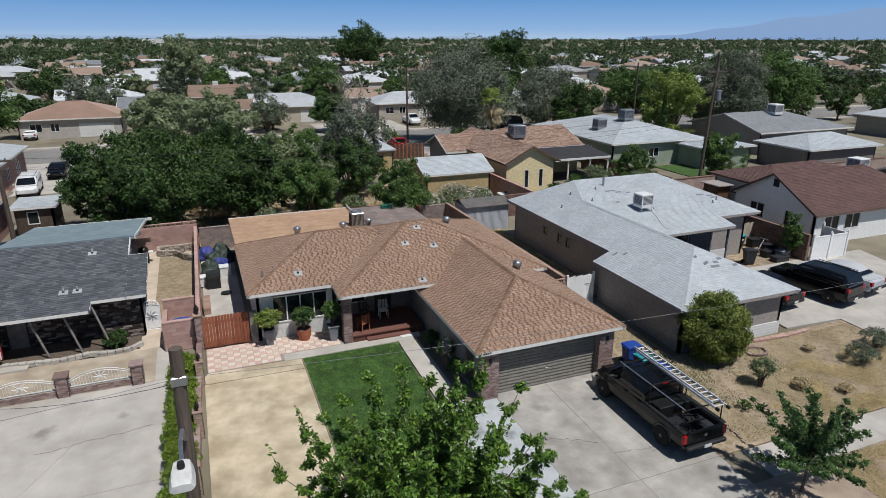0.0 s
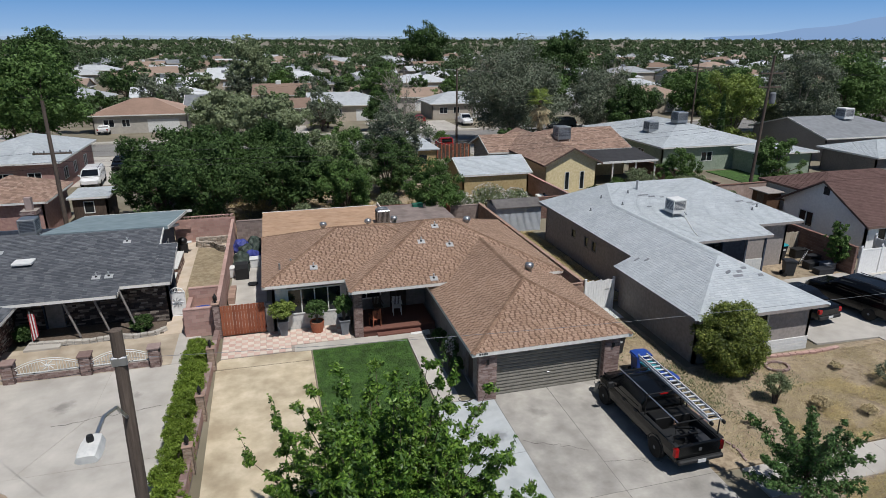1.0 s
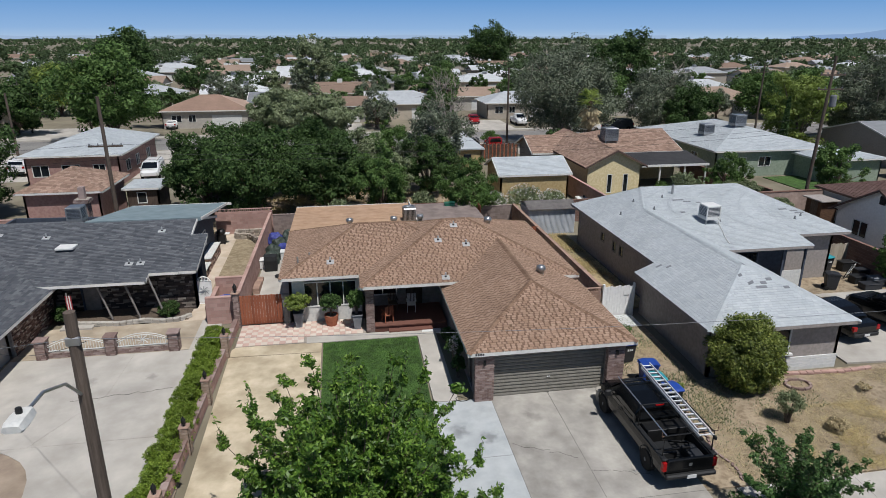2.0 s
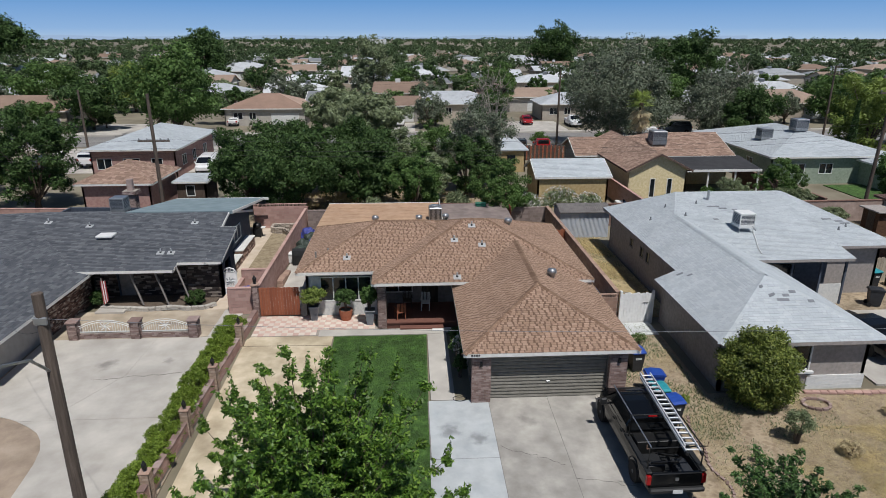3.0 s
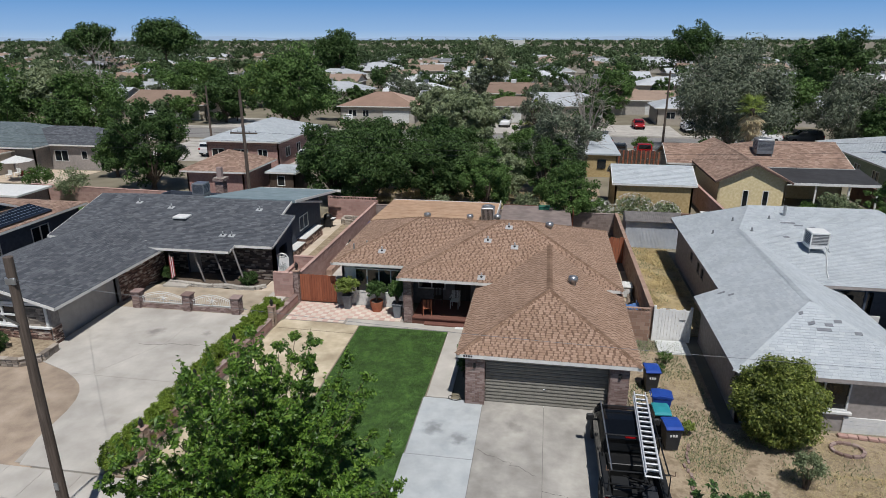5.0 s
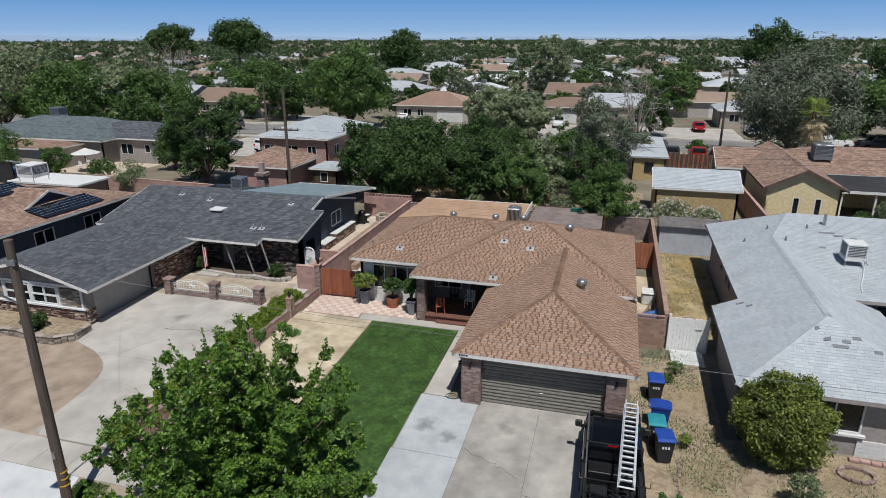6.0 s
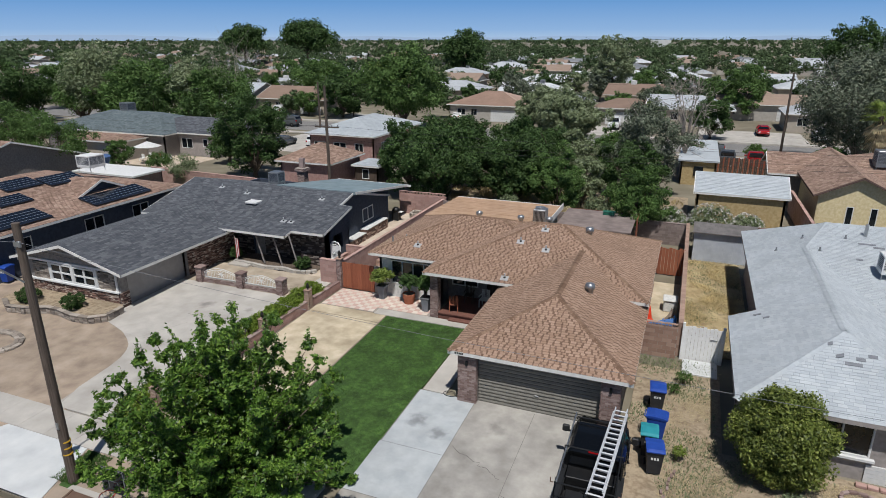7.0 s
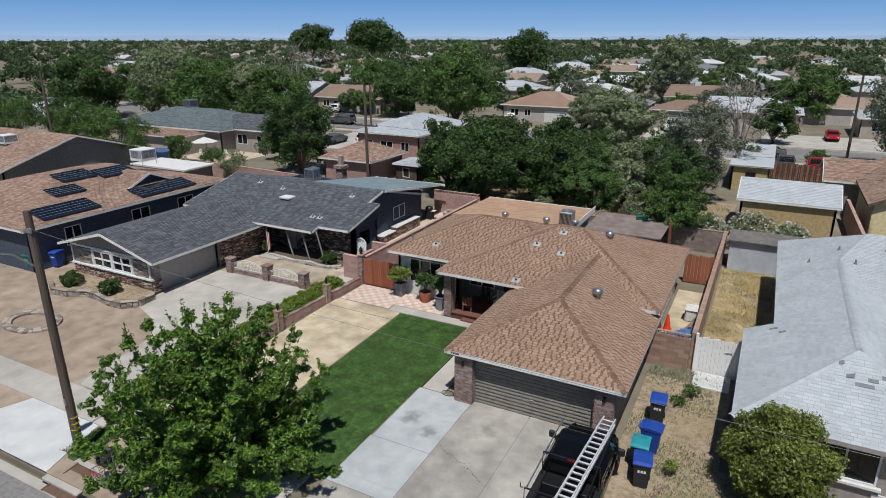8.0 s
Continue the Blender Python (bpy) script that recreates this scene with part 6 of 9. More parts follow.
planter(2.25, 29.35, 0.5, 0.85, "pot_grey", "tall tapered grey planter on the pavers", "potted_shrub", 1.15, 1.5, "leaf_yellow", "bushy yellow-green shrub in a grey planter", 3)
planter(3.95, 29.3, 0.75, 0.6, "terracotta", "round red terracotta tub on the pavers", "potted_shrub", 1.35, 1.15, "leaf_dark", "dark green shrub in a terracotta tub", 4, square=False)
planter(5.3, 28.65, 0.5, 0.85, "pot_grey", "tall tapered grey planter beside the porch pillar", "potted_shrub", 1.5, 1.0, "leaf_mid", "tall green shrub in a grey planter", 5)
for x, y, h, w, lf in ((9.75, 26.3, 1.0, 0.8, "leaf_dark"), (9.7, 24.3, 1.7, 0.9, "leaf_mid"), (9.7, 23.2, 1.2, 0.7, "leaf_dark")):
    bush("border_shrub", x, y, h, w, lf, "leafy shrub against the garage wall", n=1500, size=0.05, seed=int(y * 3))
bush("border_shrub", 9.62, 24.0, 1.9, 0.5, "petal", "slim white-flowering shrub against the garage wall", n=260, size=0.05, seed=9)
sp = thing("stone_post", 15.35, 20.35, gz(21), "round pale stone urn beside the garage pier", "urn")
bm = bmesh.new()
lathe(bm, 15.35, 20.35, [(0.16, gz(21)), (0.17, 0.35), (0.2, 0.4), (0.21, 0.5), (0.15, 0.52), (0.12, 0.46)], 14)
part("body", bm, "concrete_warm", sp)
hose = solo("garden_hose", tb([(9.5 + 0.28 * math.cos(a) + 0.01 * a, 21.3 + 0.2 * math.sin(a), gz(21.3) + 0.06) for a in (0.35 * k for k in range(20))], 0.016, 6), "black_plastic", "coiled black garden hose on the concrete", "hose")

# porch furniture
def porch_chair(x, y, turn, material, label):
    ob = thing("porch_chair", 0, 0, 0, label, "chair", "porch chairs")
    part("seat", bx(-0.24, 0.24, -0.24, 0.24, 0.42, 0.47, bev=0.01), material, ob)
    for i in (-1, 1):
        part("leg", bx(i * 0.22 - 0.02, i * 0.22 + 0.02, -0.24, -0.2, 0, 0.42), material, ob)
        part("leg", bx(i * 0.22 - 0.02, i * 0.22 + 0.02, 0.2, 0.24, 0, 0.95), material, ob)
        part("armrest", bx(i * 0.24 - 0.03, i * 0.24 + 0.03, -0.24, 0.22, 0.64, 0.67), material, ob)
    for k in range(5):
        part("back_slat", bx(-0.18 + k * 0.08, -0.14 + k * 0.08, 0.21, 0.23, 0.47, 0.95), material, ob)
    ob.matrix_basis = pose(x, y, 0.37, 0, 0, turn)


porch_chair(6.9, 28.75, 200, "terracotta", "small red-brown wooden chair on the porch")
porch_chair(7.3, 30.2, 5, "wood_dark", "dark wooden armchair in the porch shade")
porch_chair(8.3, 29.9, -5, "white", "white folding chair in the porch shade")

# the pickup in the driveway
def wheel(parent, x, y, z, r=0.41, w=0.28, rim="pot_grey"):
    s = 1 if x > root_of(parent).location.x else -1
    bm = bmesh.new()
    lathe(bm, 0, 0, [(r * 0.62, -w / 2), (r * 0.93, -w / 2), (r, -w / 3), (r, w / 3), (r * 0.93, w / 2), (r * 0.62, w / 2)], 24)
    bm.transform(Matrix.Translation((x, y, z)) @ Matrix.Rotation(radians(90), 4, "Y"))
    t_ = part("tyre", bm, "rubber", parent, smooth=False)
    bm = bmesh.new()
    for k in range(6):
        a = math.pi / 3 * k
        v = box(bm, r * 0.1, r * 0.6, -0.05, 0.05, w / 2 - 0.05, w / 2 - 0.01)
        bmesh.ops.rotate(bm, verts=v, cent=(0, 0, 0), matrix=Matrix.Rotation(a, 3, "Z"))
    lathe(bm, 0, 0, [(r * 0.64, w / 2 - 0.06), (r * 0.64, w / 2 - 0.005), (r * 0.56, w / 2 - 0.005), (r * 0.56, w / 2 - 0.06)], 20)
    lathe(bm, 0, 0, [(r * 0.18, w / 2 - 0.06), (r * 0.18, w / 2), (r * 0.08, w / 2 + 0.01)], 10)
    bm.transform(Matrix.Translation((x, y, z)) @ Matrix.Rotation(radians(90 * s), 4, "Y"))
    part("rim", bm, rim, t_)


def loft(rings):
    """A skinned body through closed rings of equal length."""
    bm = bmesh.new()
    R = [[bm.verts.new(p) for p in r] for r in rings]
    n = len(R[0])
    for a, b in zip(R, R[1:]):
        for j in range(n):
            bm.faces.new((a[j], a[(j + 1) % n], b[(j + 1) % n], b[j]))
    bm.faces.new(R[0][::-1])
    bm.faces.new(R[-1])
    bmesh.ops.recalc_face_normals(bm, faces=bm.faces)
    return bm


def body_ring(y, w, z0, z1, r=0.12, tumble=0.0):
    """A rounded section across a car at y: half-width w, from z0 to z1; the top draws in by tumble."""
    t = w - tumble
    return [(-w, y, z0 + r), (-w + r * 0.6, y, z0), (w - r * 0.6, y, z0), (w, y, z0 + r), (w, y, z0 + (z1 - z0) * 0.55), (t, y, z1 - r * 0.7), (t - r, y, z1), (-t + r, y, z1), (-t, y, z1 - r * 0.7), (-w, y, z0 + (z1 - z0) * 0.55)]


def arch(bm_parent, x, y, z, r, parent):
    bm = bmesh.new()
    s = 1 if x > 0 else -1
    pts = [(r * math.cos(a), r * math.sin(a)) for a in (math.pi * k / 10 for k in range(11))]
    ring = []
    for rr, xx in ((1.0, 0.0), (1.1, 0.0), (1.08, 0.035), (1.0, 0.035)):
        ring.append([bm.verts.new((x + s * xx, y + p * rr, z + q * rr)) for p, q in pts])
    for a, b in zip(ring, ring[1:] + ring[:1]):
        for j in range(10):
            bm.faces.new((a[j], a[j + 1], b[j + 1], b[j]))
    part("wheel_arch", bm, "black_plastic", parent)


def pickup(x, y, z, turn):
    ob = thing("pickup_truck", 0, 0, 0, "black crew-cab pickup with a ladder rack, parked on the drive", "truck")
    # nose towards +y; overall 5.85 long, 2.05 wide
    low = loft([body_ring(yy, w, z0, z1, 0.1, 0.05) for yy, w, z0, z1 in ((-2.86, 0.95, 0.55, 1.08), (-2.8, 1.0, 0.5, 1.12), (-1.2, 1.01, 0.48, 1.14), (1.3, 1.01, 0.48, 1.18), (2.0, 1.0, 0.5, 1.2), (2.4, 0.95, 0.52, 1.13), (2.58, 0.86, 0.56, 1.02), (2.66, 0.7, 0.6, 0.92))])
    for f in [f for f in low.faces if f.calc_center_median().y < -0.75 and f.normal.z > 0.7 and f.calc_center_median().z > 0.9]:
        low.faces.remove(f)
    body = part("body", low, "paint_black", ob, smooth=False)
    bm = bmesh.new()
    box(bm, -0.8, 0.8, -2.74, -0.62, 0.66, 0.7)
    box(bm, -0.86, -0.8, -2.74, -0.62, 0.66, 1.13)
    box(bm, 0.8, 0.86, -2.74, -0.62, 0.66, 1.13)
    box(bm, -0.8, 0.8, -0.68, -0.6, 0.66, 1.18)
    part("bed_liner", bm, "black_plastic", ob)
    for s in (-1, 1):
        part("bed_rail", bx(s * 0.93 - 0.1, s * 0.93 + 0.1, -2.82, -0.6, 1.12, 1.19, bev=0.02), "black_plastic", ob)
    part("tailgate", bx(-0.86, 0.86, -2.89, -2.76, 0.62, 1.17, bev=0.03), "paint_black", ob)
    part("emblem", bx(-0.06, 0.06, -2.9, -2.885, 0.88, 1.0), "alu", ob)
    cab = part("cab", loft([body_ring(yy, w, 1.05, z1, 0.1, t) for yy, w, z1, t in ((-0.62, 0.95, 1.78, 0.12), (-0.55, 0.97, 1.88, 0.16), (0.3, 0.98, 1.95, 0.18), (0.95, 0.98, 1.92, 0.18), (1.15, 0.98, 1.82, 0.17), (1.85, 0.97, 1.2, 0.04))]), "paint_black", ob)
    bm = bmesh.new()
    bm.faces.new([bm.verts.new(p) for p in ((-0.76, 1.215, 1.79), (0.76, 1.215, 1.79), (0.86, 1.80, 1.27), (-0.86, 1.80, 1.27))])
    part("windscreen", bm, "car_glass", cab)
    bm = bmesh.new()
    bm.faces.new([bm.verts.new(p) for p in ((-0.72, -0.615, 1.74), (0.72, -0.615, 1.74), (0.8, -0.632, 1.28), (-0.8, -0.632, 1.28))])
    part("rear_window", bm, "car_glass", cab)
    part("brake_light", bx(-0.18, 0.18, -0.62, -0.585, 1.83, 1.87), "tail_red", cab)
    for s in (-1, 1):
        for a, b in ((-0.42, 0.32), (0.4, 1.2)):
            bm = bmesh.new()
            bm.faces.new([bm.verts.new((s * xx, yy, zz)) for xx, yy, zz in ((0.99, a, 1.32), (0.99, b + (0.25 if b > 1 else 0), 1.32), (0.845, b - 0.1, 1.77), (0.845, a + 0.03, 1.77))])
            part("side_window", bm, "car_glass", cab)
            part("door_handle", bx(s * 1.02 - 0.02, s * 1.02 + 0.02, a + 0.02, a + 0.2, 1.08, 1.12), "black_plastic", cab)
        m_ = part("mirror", bx(s * 1.2 - 0.13, s * 1.2 + 0.13, 1.18, 1.3, 1.22, 1.5, bev=0.04), "black_plastic", ob)
        part("mirror_arm", bx(s * 1.04 - 0.06, s * 1.04 + 0.06, 1.2, 1.27, 1.25, 1.3), "black_plastic", m_)
        part("tail_lamp", bx(s * 0.94 - 0.08, s * 0.94 + 0.08, -2.88, -2.72, 0.72, 1.08, bev=0.02), "tail_red", ob)
        part("headlamp", bx(s * 0.7 - 0.15, s * 0.7 + 0.15, 2.56, 2.66, 0.78, 0.95, bev=0.03), "car_glass", ob)
        for yy in (-1.72, 1.95):
            wheel(ob, s * 0.9, yy, 0.41)
            arch(None, s * 0.985, yy, 0.43, 0.46, ob)
    bm = bmesh.new()
    box(bm, -0.95, 0.95, -3.05, -2.86, 0.48, 0.66, bev=0.05)
    part("rear_bumper", bm, "black_plastic", ob)
    part("number_plate", bx(-0.17, 0.17, -3.065, -3.05, 0.5, 0.64), "white", ob)
    part("front_bumper", bx(-0.88, 0.88, 2.56, 2.74, 0.45, 0.66, bev=0.06), "black_plastic", ob)
    part("bonnet", loft([body_ring(yy, w, 1.12, z1, 0.06, 0.05) for yy, w, z1 in ((1.7, 0.9, 1.27), (2.15, 0.87, 1.24), (2.42, 0.8, 1.17), (2.54, 0.7, 1.09))]), "paint_black", ob)
    part("undertray", bx(-0.8, 0.8, -2.6, 2.6, 0.3, 0.5), "black_plastic", ob)
    # rack over cab and bed, with loads in the bed
    rack = part("ladder_rack", tb([(-0.92, -2.6, 1.18), (-0.92, -2.6, 1.98), (0.92, -2.6, 1.98), (0.92, -2.6, 1.18)], 0.028, 6), "black_metal", ob)
    part("hoop", tb([(-0.92, -0.8, 1.18), (-0.92, -0.8, 2.06), (0.92, -0.8, 2.06), (0.92, -0.8, 1.18)], 0.028, 6), "black_metal", rack)
    part("hoop", tb([(-0.8, 1.0, 1.96), (-0.8, 1.0, 2.06), (0.8, 1.0, 2.06), (0.8, 1.0, 1.96)], 0.025, 6), "black_metal", rack)
    for s in (-1, 1):
        part("rail", tb([(s * 0.86, -2.6, 2.0), (s * 0.86, 1.2, 2.08)], 0.025, 6), "black_metal" if s > 0 else "alu", rack)
        part("hook", tb([(s * 0.95, -2.6, 1.98), (s * 1.04, -2.62, 1.98), (s * 1.04, -2.62, 2.14)], 0.02, 6), "rust", rack)
    part("tool_box", bx(-0.78, 0.78, -1.28, -0.72, 0.7, 1.26, bev=0.02), "black_metal", ob)
    for k, (a, b, c) in enumerate(((-0.5, -1.9, 20), (0.1, -1.7, -35), (0.3, -2.2, 50), (-0.2, -2.3, -15))):
        bm = bx(-0.45, 0.45, -0.03, 0.03, 0, 0.06)
        bm.transform(pose(a, b, 0.9 + 0.08 * k, 8, 12 * (-1) ** k, c))
        part("steel_bar", bm, "black_metal", ob)
    part("crate", bx(-0.7, -0.1, -2.2, -1.5, 0.7, 0.95, bev=0.02), "black_plastic", ob)
    part("crate", bx(0.2, 0.7, -2.6, -1.9, 0.7, 1.0, bev=0.02), "bin_black", ob)
    ob.matrix_basis = pose(x, y, z, 0, 0, turn)
    return ob


pickup(16.2, 17.62, gz(17.5) + 0.04, 1.0)
lad = thing("ladder", 0, 0, 0, "long aluminium extension ladder of two sections on the truck rack", "ladder")
for s_, w, ya, yb, z in ((0, 0.24, -2.65, 2.15, 0.0), (1, 0.2, -2.4, 2.35, 0.07)):
    for s in (-1, 1):
        part("stile", bx(s * w - 0.02, s * w + 0.02, ya, yb, z - 0.045, z + 0.045), "ladder_alu", lad)
    for k in range(16):
        yy = ya + 0.15 + k * 0.295
        part("rung", bx(-w, w, yy - 0.03, yy + 0.03, z - 0.018, z + 0.018, bev=0.008), "ladder_alu", lad)
for s in (-1, 1):
    part("foot", bx(s * 0.24 - 0.035, s * 0.24 + 0.035, -2.76, -2.62, -0.06, 0.05), "black_plastic", lad)
lad.matrix_basis = pose(16.68, 17.15, gz(17.5) + 2.16, -0.8, 0, -2.5)

# wheeled bins
def bin_(x, y, turn, body, lid, label, tilt=0):
    ob = thing("wheeled_bin", 0, 0, 0, label, "bin", "bins beside the drive")
    bm = bmesh.new()
    v = box(bm, -0.29, 0.29, -0.36, 0.36, 0.06, 0.98)
    for q in v:
        if q.co.z < 0.5:
            q.co.x *= 0.78
            q.co.y *= 0.76
    box(bm, -0.31, 0.31, -0.38, 0.38, 0.94, 0.99, bev=0.01)
    b = part("body", bm, body, ob)
    for k in range(3):
        part("mark_bar", bx(-0.14 + k * 0.1, -0.07 + k * 0.1, -0.345, -0.332, 0.66, 0.76), "white", b)
    bm = loft([[(-0.32, yy, 0.99), (0.32, yy, 0.99), (0.32, yy, z1 - 0.02), (0.24, yy, z1), (-0.24, yy, z1), (-0.32, yy, z1 - 0.02)] for yy, z1 in ((-0.41, 1.03), (-0.3, 1.08), (0.1, 1.11), (0.4, 1.06))])
    part("lid", bm, lid, ob)
    part("handle", tb([(-0.24, 0.36, 0.98), (-0.24, 0.45, 1.0), (0.24, 0.45, 1.0), (0.24, 0.36, 0.98)], 0.018, 6), body, ob)
    for s in (-1, 1):
        bm = bmesh.new()
        lathe(bm, 0, 0, [(0.06, -0.035), (0.13, -0.035), (0.13, 0.035), (0.06, 0.035)], 14)
        bm.transform(Matrix.Translation((s * 0.26, 0.3, 0.13)) @ Matrix.Rotation(radians(90), 4, "Y"))
        part("wheel", bm, "rubber", ob)
    ob.matrix_basis = pose(x, y, gz(y) + 0.012, tilt, 0, turn)
    return ob


bin_(17.9, 23.35, 4, "bin_black", "bin_blue", "dark wheeled bin with a bright blue lid")
bin_(18.0, 21.35, 88, "bin_blue", "bin_blue", "blue wheeled recycling bin with a closed lid")
bin_(17.8, 20.25, 3, "bin_black", "bin_teal", "dark wheeled bin with a teal lid")
bin_(18.05, 19.35, 8, "bin_black", "bin_blue", "dark wheeled bin with a warped blue lid")
br = thing("brick_edging", 18.7, 17, gz(17), "loose red brick edging beside the drive", "edging")
rng = np.random.default_rng(2)
for k in range(20):
    bm = bx(-0.045, 0.045, -0.1, 0.1, 0.0, 0.07, bev=0.006)
    yy = 14.9 + k * 0.24
    bm.transform(pose(18.45 + 0.12 * math.sin(k * 0.7) + (0.25 if k > 14 else 0), yy, gz(yy) + 0.012, 0, 0, 12 * rng.normal()))
    part("brick", bm, "brick", br)


# ---- court and front yard of the grey-roofed house ----
for x, y in ((-9.65, 27.75), (-6.55, 27.75), (-3.65, 27.75)):
    ob = thing("court_pier", x, y, 0.1, "mottled brick pier with a flat cap", "pier", "piers of the low court wall")
    brick_pier(ob, x - 0.24, x + 0.24, y - 0.24, y + 0.24, 0.0, 1.05)
    part("pier_cap", bx(x - 0.29, x + 0.29, y - 0.29, y + 0.29, 1.05, 1.14, bev=0.02), "brick", ob)
for a, b in ((-9.4, -6.8), (-6.3, -3.9)):
    lw = thing("court_wall", (a + b) / 2, 27.75, 0.1, "low brick court wall with a white iron screen", "wall")
    brick_pier(lw, a, b, 27.65, 27.85, 0.0, 0.42)
    sc = part("screen_frame", bx(a, b, 27.73, 27.77, 0.46, 0.5), "white", lw)
    mid, half = (a + b) / 2, (b - a) / 2
    top = lambda x: 0.78 + 0.34 * (1 - ((x - mid) / half) ** 2)
    for o in (0.0, -0.1):
        part("arched_rail", tb([(mid + half * (k / 8 - 1), 27.75, top(mid + half * (k / 8 - 1)) + o) for k in range(17)], 0.02, 5), "white", sc)
    for k in range(21):
        x = a + (b - a) * (k + 0.5) / 21
        if abs(x - mid) > 0.34:
            part("bar", tb([(x, 27.75, 0.48), (x, 27.75, top(x) - 0.1)], 0.011, 4), "white", sc)
    for k in range(8):
        an = math.pi * k / 4
        part("rosette_petal", tb([(mid, 27.74, 0.77), (mid + 0.14 * math.cos(an + 0.25), 27.74, 0.77 + 0.12 * math.sin(an + 0.25)), (mid + 0.3 * math.cos(an), 27.74, 0.77 + 0.26 * math.sin(an))], 0.022, 4), "white", sc)
wgate = thing("iron_gate", -3.25, 33.3, 0.1, "white wrought-iron side gate with an arched top and a rosette", "gate")
part("gate_frame", tb([(-3.65, 33.3, 0.15), (-3.65, 33.3, 1.5), (-3.5, 33.3, 1.72), (-3.25, 33.3, 1.8), (-3.0, 33.3, 1.72), (-2.85, 33.3, 1.5), (-2.85, 33.3, 0.15), (-3.65, 33.3, 0.15)], 0.035, 6), "white_bright", wgate)
part("gate_panel", bx(-3.63, -2.87, 33.3, 33.315, 0.2, 1.5), "white_bright", wgate)
part("mid_rail", tb([(-3.65, 33.28, 1.5), (-3.25, 33.28, 1.6), (-2.85, 33.28, 1.5)], 0.02, 5), "white_bright", wgate)
for k in range(9):
    x = -3.58 + k * 0.0825
    part("bar", tb([(x, 33.28, 1.5), (x, 33.28, 1.8 - 1.8 * (x + 3.25) ** 2)], 0.012, 4), "white_bright", wgate)
for k in range(8):
    an = math.pi * k / 4
    part("rosette_petal", tb([(-3.25, 33.27, 0.95), (-3.25 + 0.13 * math.cos(an + 0.3), 33.27, 0.95 + 0.13 * math.sin(an + 0.3)), (-3.25 + 0.28 * math.cos(an), 33.27, 0.95 + 0.28 * math.sin(an))], 0.024, 4), "vent_paint", wgate)


def wavy_edging(name, pts, h, label, material="stone_grey", th=0.22):
    """A dry-laid edging of single stones along a line of points."""
    ob = thing(name, *pts[0], gz(pts[0][1]), label, "edging")
    rng = np.random.default_rng(len(pts) + int(abs(pts[0][0])))
    for row in range(max(1, round(h / 0.12))):
        d = 0.1 * row
        for (x0, y0), (x1, y1) in zip(pts, pts[1:]):
            L = math.hypot(x1 - x0, y1 - y0)
            n = max(1, round(L / 0.34))
            for k in range(n):
                f = (k + 0.5) / n
                bm = bx(-L / n / 2 + 0.01, L / n / 2 - 0.01, -th / 2 * (0.85 + 0.3 * rng.random()), th / 2, 0, 0.115, bev=0.015)
                bm.transform(pose(x0 + (x1 - x0) * f, y0 + (y1 - y0) * f, gz(y0) + 0.02 + 0.12 * row, 2 * rng.normal(), 2 * rng.normal(), math.degrees(math.atan2(y1 - y0, x1 - x0)) + 3 * rng.normal()))
                part("stone", bm, M["stone_obj"] if material == "stone_grey" else M[material], ob)
    return ob


M["stone_obj"] = mat("grey_edging_stone", ["6b625a", "877d72", "9c9286", "a99f94"], 6, rand="object", detail=0.3, bump=0.5, stain=0.2)
wavy_edging("stone_planter", [(-17.9, 20.9), (-16.9, 20.35), (-15.6, 20.5), (-14.6, 21.0), (-13.6, 21.0), (-12.4, 20.75), (-11.2, 20.8), (-10.5, 21.4), (-10.6, 22.5)], 0.36, "curved low planter wall of grey stone")
PLANT = [(-17.9, 20.9), (-16.9, 20.35), (-15.6, 20.5), (-14.6, 21.0), (-13.6, 21.0), (-12.4, 20.75), (-11.2, 20.8), (-10.5, 21.4), (-10.6, 22.5)]
cp = thing("planter_coping", -14.0, 20.8, 0.1, "pale flat coping of the curved stone planter", "coping")
for (xa, ya), (xb, yb) in zip(PLANT, PLANT[1:]):
    L_ = math.hypot(xb - xa, yb - ya)
    n_ = max(2, round(L_ / 0.5))
    for k in range(n_):
        bm = bx(-L_ / n_ / 2 - 0.02, L_ / n_ / 2 - 0.004, -0.15, 0.13, 0.0, 0.05, bev=0.012)
        f_ = (k + 0.5) / n_
        bm.transform(pose(xa + (xb - xa) * f_, ya + (yb - ya) * f_, gz(ya) + 0.39, 0, 0, math.degrees(math.atan2(yb - ya, xb - xa))))
        part("coping_stone", bm, M["stone_obj"], cp)
solo("planter_soil", slab(PLANT + [(-11.0, 22.9), (-18.5, 22.9), (-18.6, 21.2)], 0.27, 0.3), "weeds", "dry tan soil in the curved stone planter", "bed", kind="structure")
for rr, hh in ((1.0, 0.12), (0.84, 0.12)):
    wavy_edging("stone_ring", [(-14.1 + 1.7 * rr * math.cos(a), 17.45 + 1.15 * rr * math.sin(a)) for a in (math.pi / 9 * k for k in range(19))], hh, "low oval ring of flat grey rubble in the dirt")
wavy_edging("bed_edging", [(-10.0, 31.35), (-8.6, 31.2), (-7.2, 31.0), (-6.0, 31.25), (-5.2, 31.0), (-4.2, 31.1), (-3.7, 31.6)], 0.24, "scalloped low edging of a flower bed", "concrete")
part("bed_soil", bx(-10, -3.8, 31.2, 33.2, 0.0, 0.2), "bark", gh)
part("entry_step", bx(-10.1, -8.5, 30.7, 31.4, 0.0, 0.25, bev=0.02), "concrete", gh)
